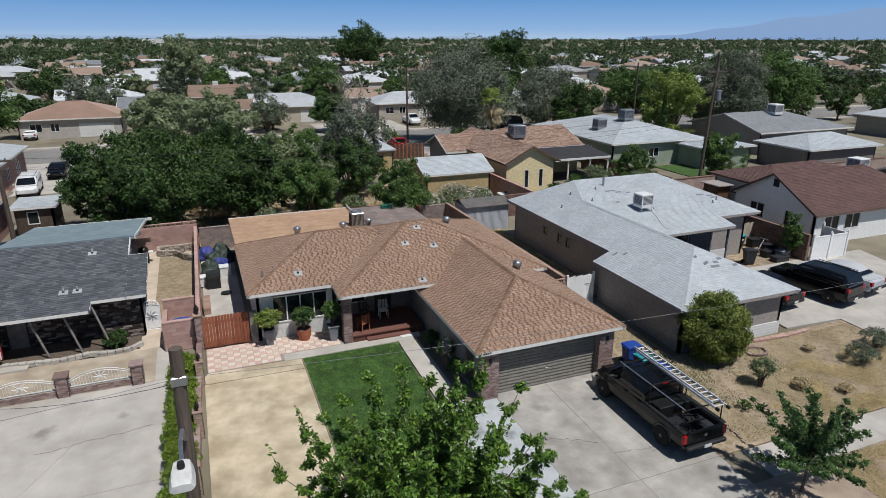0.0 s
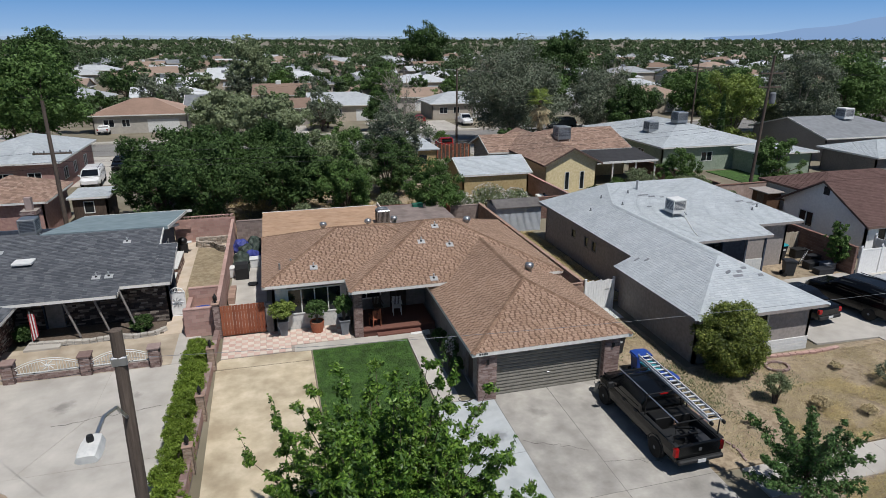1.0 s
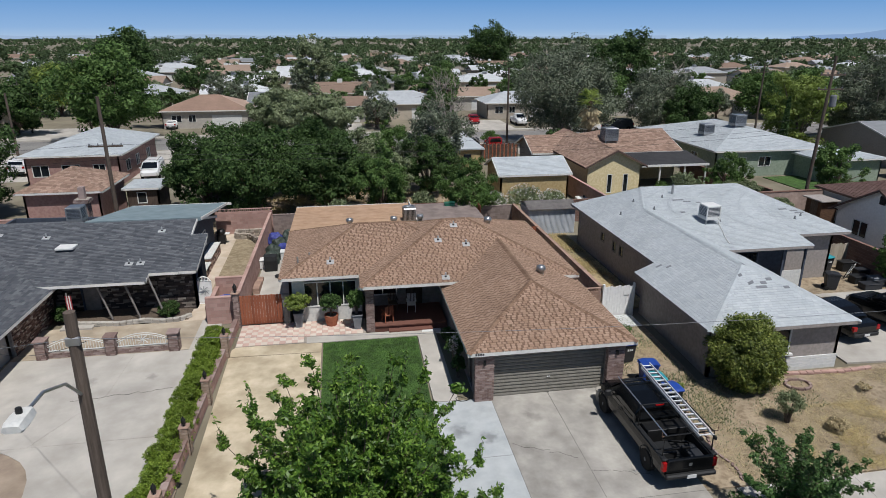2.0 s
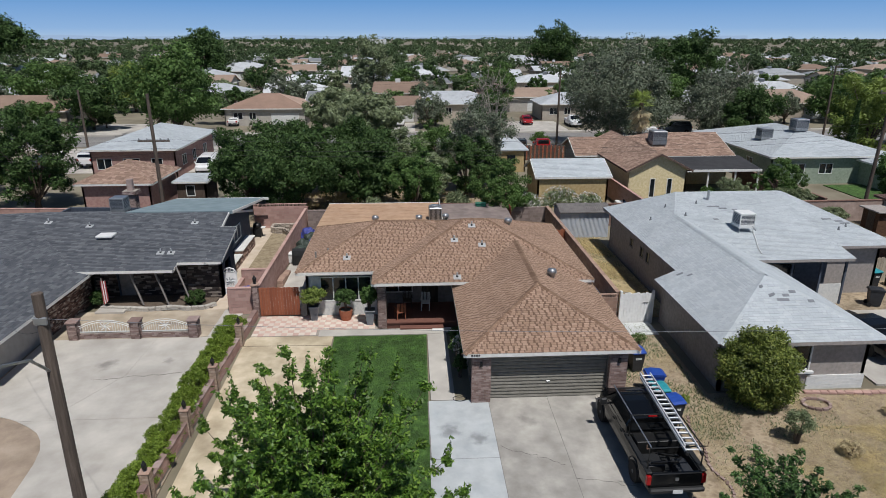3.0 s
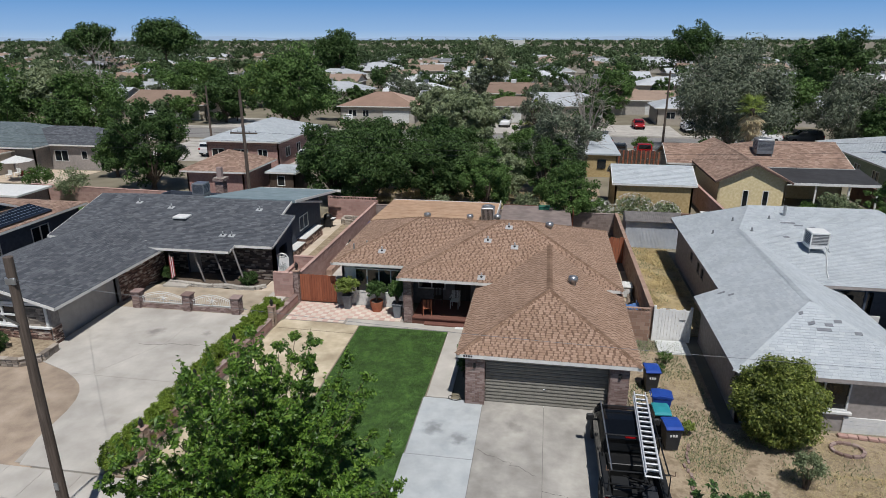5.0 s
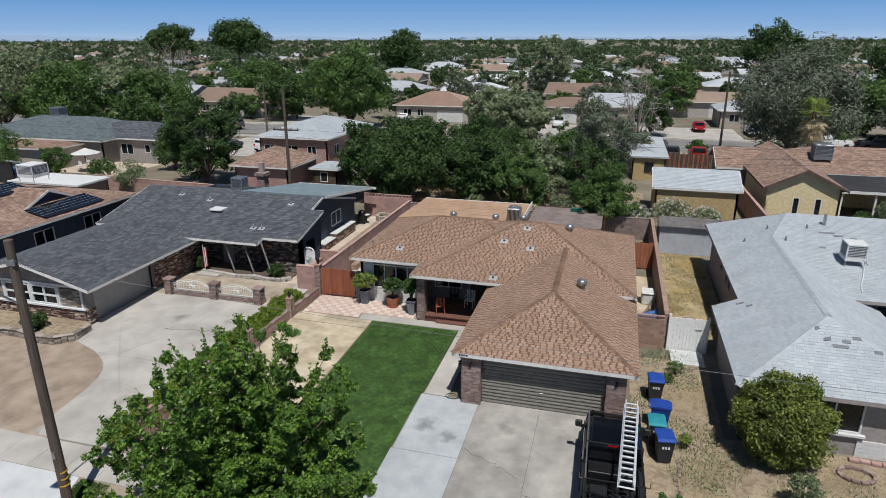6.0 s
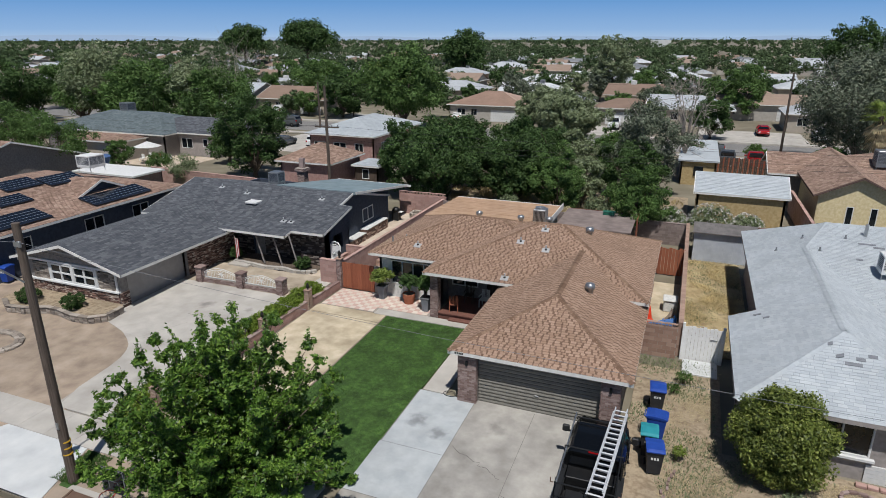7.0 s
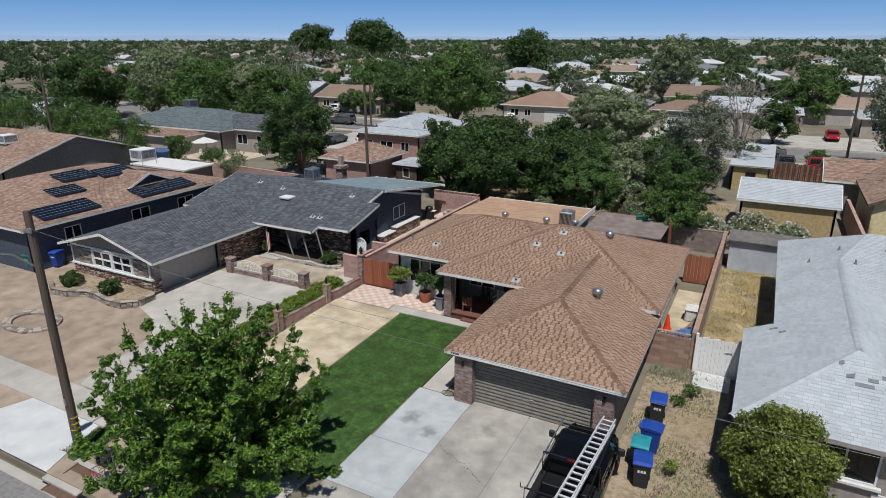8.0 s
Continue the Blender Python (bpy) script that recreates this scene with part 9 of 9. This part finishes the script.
wire((28.5, 86.5, 10.2), (-33, 79, 8.5), 0.8, 0.008, "black cable along the back street", "alley wires")
# basketball hoop at the kerb
hoop = thing("basketball_hoop", 3.0, 10.4, -0.3, "low portable basketball hoop with dark backboard and red rim", "basketball hoop")
part("pole", tb([(3.05, 10.55, -0.35), (3.02, 10.16, 1.95)], 0.04, 8), "black_metal", hoop)
bb = part("backboard", bx(2.55, 3.48, 10.04, 10.08, 1.57, 2.41, bev=0.01), "solar", hoop)
for a in ((2.55, 3.48, 1.57, 1.6), (2.55, 3.48, 2.38, 2.41), (2.55, 2.58, 1.57, 2.41), (3.45, 3.48, 1.57, 2.41)):
    part("board_frame", bx(a[0], a[1], 10.03, 10.085, a[2], a[3]), "pot_grey", bb)
for a in ((2.82, 3.2, 1.98, 2.0), (2.82, 2.84, 1.72, 2.0), (3.18, 3.2, 1.72, 2.0)):
    part("board_line", bx(a[0], a[1], 10.034, 10.04, a[2], a[3]), "alu", bb)
part("rim", tb([(3.0 + 0.22 * math.cos(a), 9.78 + 0.22 * math.sin(a), 1.7) for a in (math.pi / 8 * k for k in range(17))], 0.014, 5), "orange", hoop)
bm = bmesh.new()
for k in range(12):
    a = 2 * math.pi * k / 12
    for sg in (-1, 1):
        tube(bm, [(3.0 + 0.22 * math.cos(a), 9.78 + 0.22 * math.sin(a), 1.7), (3.0 + 0.13 * math.cos(a + sg * 0.5), 9.78 + 0.13 * math.sin(a + sg * 0.5), 1.34)], 0.006, 3)
part("net", bm, "white", hoop)
part("base", bx(2.75, 3.35, 10.35, 11.1, -0.32, -0.12, bev=0.05), "black_plastic", hoop)
drain = thing("storm_drain", 0.4, 10.6, -0.3, "kerb inlet under a long rusted steel cover", "drain", kind="structure")
bm = bmesh.new()
profile(bm, [(9.75, -0.43), (11.1, -0.25), (11.1, -0.31), (9.75, -0.5)], -0.55, 0.85)
part("cover", bm, "rust", drain)
for x0, x1 in ((-0.62, -0.55), (0.85, 0.92)):
    bm = bmesh.new()
    profile(bm, [(9.72, -0.4), (11.12, -0.22), (11.12, -0.34), (9.72, -0.5)], x0, x1)
    part("cover_rail", bm, "rust", drain)
part("inlet", bx(-1.0, 1.2, 10.0, 10.3, -0.46, -0.42), "black_metal", drain)
part("rim", bx(-0.85, 1.1, 11.12, 11.35, -0.4, -0.26), "concrete", drain)
solo("road_marking", bx(-9.5, -6.2, 8.2, 8.3, -0.5, -0.462), "concrete_pale", "worn white painted line on the asphalt", "marking", kind="structure")


# ---- trees ----
def spire_tree(name, x, y, h, w, leaf, label, arms, n, size, seed, trunk, fork, shoots=0, tri=False):
    """A young tree: limbs fan out from a low fork and bend upward, each set with slim upright leafy shoots."""
    rng = np.random.default_rng(seed)
    z = gz(y)
    ob = thing(name, x, y, z, label, "tree")
    foot = np.array([x, y, z])
    part("trunk", tb([(x, y, z - 0.1), (x + 0.04, y, z + fork * 0.5), (x, y, z + fork)], trunk * 1.2, 9, trunk * 0.8), "bark", ob)
    bm, cs, rs = bmesh.new(), [], []
    for i in range(arms):
        az = 2.4 * i + rng.normal() * 0.25
        el = radians(-6 + 86 * (i + 0.5) / arms + rng.normal() * 5)
        d = np.array([math.cos(az) * math.cos(el), math.sin(az) * math.cos(el), math.sin(el)])
        reach = 1 / math.sqrt((math.cos(el) / (w / 2)) ** 2 + (math.sin(el) / (h - fork)) ** 2) * rng.uniform(0.74, 1.08)
        o = np.array([0, 0, fork * rng.uniform(0.75, 1.0)])
        pts = [o + d * reach * s_ + np.array([0, 0, 0.18 * reach * s_ * s_ * math.cos(el)]) for s_ in np.linspace(0, 1, 9)]
        tube(bm, [tuple(p + foot) for p in pts[::2]], trunk * 0.4, 5, 0.008)
        for j, p in enumerate(pts[2:]):
            s_ = (j + 2) / 8
            cs.append(p)
            rs.append(0.12 + 0.14 * (1 - s_))
            for q in range(4):
                dd = rng.normal(size=3) * np.array([1, 1, 0.6]) + d * 0.6 + np.array([0, 0, 0.35])
                dd /= np.linalg.norm(dd)
                L = (0.3 + 1.1 * (1 - s_)) * rng.uniform(0.5, 1.1) * w / 8
                for r_ in (0.35, 0.7, 1.0):
                    cs.append(p + dd * L * r_)
                    rs.append((0.2 - 0.1 * r_) * (0.75 + 0.5 * rng.random()) * (0.6 + 0.4 * w / 8))
                tube(bm, [tuple(p + foot), tuple(p + dd * L + foot)], 0.011, 3, 0.004)
        for q in range(shoots):
            p = pts[int(rng.integers(4, 9))]
            up = np.array([rng.normal() * 0.22, rng.normal() * 0.22, 1.0]) + d * 0.3
            L = rng.uniform(0.35, 1.0)
            for r_ in np.linspace(0.1, 1, 7):
                cs.append(p + up * L * r_)
                rs.append(0.17 - 0.11 * r_)
            tube(bm, [tuple(p + foot), tuple(p + up * L + foot)], 0.01, 3, 0.003)
    part("branchwork", bm, "bark", ob)
    v, f = leaves(rng, cs, rs, n, size, flat=0.5, tri=tri, aspect=0.42)
    v[:, 2] = np.maximum(v[:, 2], 0.2)
    part("crown", np_mesh("crown", v + foot, f), leaf, ob, "", "stuff")
    return ob


spire_tree("street_tree", 4.75, 12.9, 6.3, 8.1, "leaf_near", "leafy bright green young street tree on the verge", 96, 165000, 0.07, 3, 0.12, 0.9, shoots=2)
spire_tree("young_tree", 18.2, 12.1, 4.0, 4.1, "leaf_young", "small green young tree on the verge", 26, 12500, 0.066, 5, 0.045, 1.6)
verge = slab([(-2.0, 12.95), (-1.35, 12.95), (-0.55, 11.0), (-1.25, 11.0)], 0.012, 0.05)
solo("verge_grass", verge, "grass", "rough green grass strip beside the pole", "verge", kind="structure")
BIG = [
    # the dark clump behind the brown-roofed house
    (-6.6, 53.5, 7.6, 8.4, "leaf_dark", 9000, 0.17), (-2.5, 51.5, 7.8, 9.5, "leaf_dark", 9500, 0.17), (3.5, 53.0, 7.4, 9.0, "leaf_dark", 9000, 0.17), (-4.0, 58.5, 7.6, 9.5, "leaf_dark", 7000, 0.18), (2.0, 60.0, 7.8, 9.0, "leaf_dark", 7000, 0.18),
    (8.0, 50.5, 6.2, 6.0, "leaf_mid", 5500, 0.13), (14.4, 60.5, 9.2, 8.0, "leaf_grey", 5500, 0.15), (13.0, 57.0, 6.6, 6.5, "leaf_dark", 4500, 0.15),
    (14.7, 46.9, 5.6, 5.4, "leaf_mid", 6500, 0.12), (-26.0, 54.5, 8.9, 9.5, "leaf_dark", 8000, 0.17), (-43.5, 52.5, 4.0, 3.4, "leaf_mid", 1500, 0.14),
    (-27.8, 97.0, 14.2, 15.0, "leaf_mid", 7000, 0.3), (-4.5, 101.0, 7.5, 10.0, "leaf_olive", 7000, 0.28), (2.5, 84.0, 9.0, 10.5, "leaf_olive", 6000, 0.24),
    (36.0, 83.5, 14.2, 17.0, "leaf_grey", 14000, 0.2), (54.0, 92.0, 10.4, 13.0, "leaf_grey", 9000, 0.2), (46.5, 100.0, 11.0, 12.0, "leaf_mid", 4500, 0.3), (65.5, 131.0, 17.0, 15.0, "leaf_dark", 5000, 0.36), (71.0, 279.0, 21.0, 24.0, "leaf_dark", 3500, 0.6),
    (65.0, 74.0, 11.0, 10.0, "leaf_yellow", 5500, 0.22), (73.0, 84.0, 11.5, 11.0, "leaf_mid", 5000, 0.24), (82.0, 80.0, 13.0, 14.0, "leaf_grey", 9000, 0.2), (95.0, 84.0, 13.5, 13.0, "leaf_mid", 5000, 0.28), (49.5, 48.5, 6.2, 5.0, "leaf_mid", 4500, 0.13),
    (40.3, 50.5, 4.6, 4.6, "leaf_mid", 3500, 0.12), (36.0, 49.5, 3.2, 4.0, "leaf_olive", 2500, 0.1), (-81.0, 84.0, 15.5, 16.0, "leaf_olive", 7000, 0.28), (-70.0, 82.0, 12.0, 16.0, "leaf_mid", 6000, 0.28), (-56.0, 84.0, 10.0, 14.0, "leaf_mid", 5000, 0.26),
    (-47.0, 47.5, 7.2, 9.5, "leaf_mid", 4500, 0.15), (-66.0, 234.0, 18.0, 20.0, "leaf_dark", 3000, 0.6), (-95.0, 76.0, 12.0, 14.0, "leaf_dark", 5000, 0.28), (44.5, 37.0, 3.6, 1.8, "leaf_mid", 1800, 0.09), (37.6, 29.6, 3.4, 1.9, "leaf_mid", 1800, 0.09), (56.0, 86.0, 9.0, 9.0, "leaf_dark", 3500, 0.24),
    (-1.3, 158.0, 16.2, 11.0, "leaf_olive", 3200, 0.34), (-61.0, 221.0, 18.4, 17.0, "leaf_dark", 3200, 0.5), (26.0, 131.0, 10.0, 10.0, "leaf_mid", 3600, 0.28), (-62.0, 86.0, 12.4, 11.0, "leaf_olive", 4500, 0.26), (-64.0, 129.0, 10.6, 15.0, "leaf_mid", 4000, 0.3), (-49.0, 133.0, 10.0, 13.0, "leaf_yellow", 3600, 0.3),
    (12.0, 108.0, 4.6, 4.0, "leaf_mid", 1500, 0.2), (44.0, 110.0, 5.0, 6.0, "leaf_dark", 2000, 0.24), (20.5, 102.0, 6.5, 7.0, "leaf_dark", 2500, 0.24), (85.0, 108.0, 9.0, 12.0, "leaf_mid", 3500, 0.3), (-45.0, 106.0, 9.0, 11.0, "leaf_dark", 3500, 0.3), (-110, 100, 12, 14, "leaf_mid", 4000, 0.32), (110, 96, 12, 14, "leaf_mid", 4000, 0.32),
]
WORD = {"leaf_dark": "dense dark green", "leaf_mid": "leafy green", "leaf_olive": "pale olive-green", "leaf_grey": "thin grey-green", "leaf_yellow": "bright yellow-green"}
for k, (x, y, h, w, lf, n, s) in enumerate(BIG):
    tree("tree", x, y, h, w, lf, WORD[lf] + " tree with an uneven crown" + (" in the back gardens" if y < 70 else " beyond the back street"), n=int(n * (3.3 if y < 62 else 3.0)), size=s * (0.66 if y < 62 else 0.72), seed=100 + k, base=0.05 if y < 62 else 0.04, clumps=190 if h > 14 else 140 if n > 6000 else 100, spread=0.105 if y < 62 else 0.125, twig=30 if lf == "leaf_grey" else 0, bark="bark_pale" if lf == "leaf_grey" else "bark")
# more garden trees of the row behind
for k, (x, y, h, w, lf, n) in enumerate(((7.0, 63.5, 5.6, 6.0, "leaf_olive", 9000), (10.8, 67.5, 6.2, 6.4, "leaf_mid", 8000), (4.0, 69.0, 5.6, 6.5, "leaf_dark", 8000), (9.5, 55.0, 4.6, 4.8, "leaf_olive", 8000), (-60.0, 52.0, 7.0, 9.0, "leaf_mid", 9000), (-68.0, 55.0, 8.0, 10.0, "leaf_dark", 9000), (-76.0, 51.0, 8.0, 11.0, "leaf_mid", 9000), (-34.0, 60.0, 5.5, 5.5, "leaf_mid", 7000), (32.0, 74.5, 4.0, 4.0, "leaf_dark", 4000))):
    tree("tree", x, y, h, w, lf, WORD[lf] + " tree with an uneven crown in the gardens behind", n=int(n * 1.3), size=0.11, seed=900 + k, base=0.1, clumps=90, spread=0.11)
# trees of the front and back gardens along the back street
rng = np.random.default_rng(64)
LF = ("leaf_dark", "leaf_mid", "leaf_dark", "leaf_olive", "leaf_grey", "leaf_dark", "leaf_mid")
CLEAR = ((-27, -16), (2, 10), (13, 37), (-64, -54))
def row_of_trees(xa, xb, ya, yb, step, h0, h1, n, size, clear=(), seed=0):
    x = xa
    k = 0
    while x < xb:
        x += step * rng.uniform(0.6, 1.4)
        y, h = rng.uniform(ya, yb), rng.uniform(h0, h1)
        k += 1
        if any(a < x < b for a, b in clear):
            continue
        lf = LF[int(rng.integers(7))]
        tree("tree", x, y, h, h * rng.uniform(0.85, 1.25), lf, WORD[lf] + " tree among the houses beyond the back street", n=n, size=size, seed=seed + k, base=0.1, clumps=60, spread=0.13)


row_of_trees(-125, 140, 102, 109, 14.0, 3.5, 6.5, 3200, 0.17, CLEAR, 400)
row_of_trees(-140, 170, 126, 140, 8.5, 4.5, 8.5, 2900, 0.21, (), 500)
row_of_trees(-120, -62, 74, 86, 9.0, 6.0, 9.5, 3600, 0.16, (), 600)
row_of_trees(62, 150, 76, 86, 10.0, 5.5, 9.5, 3600, 0.16, (), 650)
row_of_trees(-4, 16, 72, 86, 7.0, 3.0, 5.0, 3200, 0.13, (), 700)
row_of_trees(90, 165, 56, 70, 14.0, 5.5, 8.0, 3400, 0.15, (), 750)
row_of_trees(-165, 200, 152, 170, 10.0, 5.0, 9.5, 2600, 0.26, (), 800)
# bare trees with pale twigs
for x, y, h, w, sd in ((-69.0, 105.5, 14.0, 13.0, 7), (17.5, 72.0, 11.0, 6.0, 9), (58.0, 95.0, 11.0, 8.0, 11)):
    tree("bare_tree", x, y, h, w, "leaf_grey", "leafless pale tree with fine branching twigs", n=500, size=0.12, seed=sd, base=0.25, clumps=70, bark="bark_pale", twig=260, spread=0.1)
# umbrella pines on the skyline
for x, y, h, w in ((-136.0, 234.0, 21.5, 26.0), (-168.0, 234.0, 20.0, 20.0)):
    tree("pine_tree", x, y, h, w, "leaf_dark", "tall dark umbrella pine on the skyline", n=11000, size=0.5, seed=int(w), base=0.42, clumps=80, spread=0.17)
# cypress cones
for x, y, h, w in ((10.9, 110.0, 4.6, 3.6), (60.5, 70.5, 7.5, 1.2)):
    rng = np.random.default_rng(int(x))
    cy = thing("cypress", x, y, 0.1, "dense conical green cypress", "tree")
    part("trunk", tb([(x, y, -0.1), (x, y, h * 0.8)], 0.1, 6, 0.03), "bark", cy)
    u = rng.random(2600)
    t_ = rng.random(2600) * 2 * np.pi
    r_ = (1 - u) ** 0.75 * w / 2 * (0.85 + 0.2 * rng.random(2600))
    cs = np.stack([r_ * np.cos(t_), r_ * np.sin(t_), 0.3 + u * (h - 0.3)], 1)
    v, f = leaves(rng, cs, np.full(2600, 0.12), 2600, 0.16)
    part("crown", np_mesh("crown", v + np.array([x, y, 0.1]), f), "leaf_yellow" if h < 5 else "leaf_dark", cy, "", "stuff")
# fan palm
palm = thing("palm_tree", 35.0, 72.2, 0.1, "fan palm with a skirt of dry fronds", "tree")
part("trunk", tb([(35, 72.2, -0.1), (35.1, 72.2, 4), (35, 72.2, 7.4)], 0.32, 10, 0.24), "bark", palm)
rng = np.random.default_rng(4)
for kind_, nn, lf in (("frond", 44, "leaf_yellow"), ("dry_frond", 40, "straw")):
    for k in range(nn):
        a = rng.random() * 2 * math.pi
        e = rng.uniform(-0.3, 1.2) if kind_ == "frond" else rng.uniform(-1.35, -0.5)
        L = rng.uniform(1.4, 2.1)
        z0 = 7.4 if kind_ == "frond" else rng.uniform(5.6, 7.2)
        o = Vector((35, 72.2, z0))
        d = Vector((math.cos(a) * math.cos(e), math.sin(a) * math.cos(e), math.sin(e)))
        s_ = d.cross(Vector((0, 0, 1))).normalized()
        bm = bmesh.new()
        base_ = o + d * L * 0.45
        for j in range(-4, 5):
            tip = o + d * L * (1.0 - 0.03 * abs(j)) + s_ * (0.2 * j) - Vector((0, 0, 0.12 * L + 0.02 * abs(j)))
            bm.faces.new([bm.verts.new(base_ + s_ * 0.02), bm.verts.new((base_ + tip) / 2 + s_ * 0.06 + s_ * 0.05 * j), bm.verts.new(tip), bm.verts.new((base_ + tip) / 2 - s_ * 0.06 + s_ * 0.05 * j)])
        tube(bm, [o[:], base_[:]], 0.02, 4)
        part(kind_, bm, lf, palm)
# flowering oleanders along the back wall
for x, y, h, w in ((20.0, 48.2, 3.0, 3.4), (17.3, 47.6, 2.6, 2.4), (22.5, 48.4, 2.4, 2.6)):
    o_ = bush("oleander", x, y, h, w, "leaf_olive", "oleander bush with white flowers along the back wall", n=2600, size=0.09, seed=int(x * 2))
    rng = np.random.default_rng(int(x))
    d = rng.normal(size=(420, 3))
    d /= np.linalg.norm(d, axis=1)[:, None]
    d[:, 2] = np.abs(d[:, 2])
    v, f = leaves(rng, d * np.array([w / 2, w / 2, h * 0.5]) * 0.95 + np.array([0, 0, h * 0.48]), np.full(420, 0.1), 420, 0.07)
    part("blossom", np_mesh("flowers", v + np.array([x, y, gz(y)]), f), "petal", o_, "", "stuff")
for x, y, h, w, lf in ((4.5, 48.5, 2.2, 2.5, "leaf_olive"), (9.5, 47.8, 1.8, 2.2, "straw"), (11.5, 49.5, 2.5, 2.4, "leaf_olive"), (30.5, 49.0, 2.0, 2.2, "leaf_dark"), (34.0, 51.0, 2.2, 2.0, "leaf_mid"), (-29.6, 48.0, 3.8, 3.0, "leaf_olive"), (25.5, 84.0, 2.4, 3.0, "leaf_mid"), (-36.0, 51.0, 3.2, 3.0, "leaf_mid"), (52, 50, 2.0, 3.0, "leaf_olive")):
    bush("garden_shrub", x, y, h, w, lf, "loose garden shrub in the back yards", n=2200, size=0.085, seed=int(x * 5 + 300), tri=True)

# the woods of the town out to the horizon
rng = np.random.default_rng(33)
V, F, off = [], [], 0
def wood(n, d0, d1, cards, size, hmin, hmax, keep_clear=True):
    global off
    made = 0
    while made < n:
        az = radians(rng.uniform(-68, 64))
        r = math.sqrt(rng.uniform(d0 * d0, d1 * d1))
        x, y = 10 + r * math.sin(az), r * math.cos(az)
        if y < 104 and abs(x) < 75:
            continue
        if y < 20 or (84 < y < 103 and rng.random() < 0.9) or (170 < y < 182):
            continue
        h = rng.uniform(hmin, hmax) * (1.6 if rng.random() < 0.1 else 1)
        w = h * rng.uniform(1.0, 1.65)
        m = 14
        d = rng.normal(size=(m, 3))
        d /= np.linalg.norm(d, axis=1)[:, None]
        cs = d * np.array([w / 2, w / 2, h * 0.38]) * rng.uniform(0.45, 0.9, (m, 1)) + np.array([x, y, h * 0.58])
        v, f = leaves(rng, cs, np.full(m, w * 0.17), cards, size, tri=True, aspect=0.8, jitter=0.4)
        V.append(v)
        F.append(f + off)
        off += len(v)
        made += 1


wood(60, 112, 200, 1300, 0.24, 4, 7.5)
wood(430, 185, 380, 430, 0.4, 4, 8.0)
wood(1300, 380, 800, 140, 0.68, 4.5, 9.0)
wood(2300, 800, 2600, 48, 1.45, 7, 11)
solo("far_woods", np_mesh("far_woods", np.concatenate(V), np.concatenate(F)), "leaf_far", "green trees of the town out to the horizon", "woods", kind="stuff")
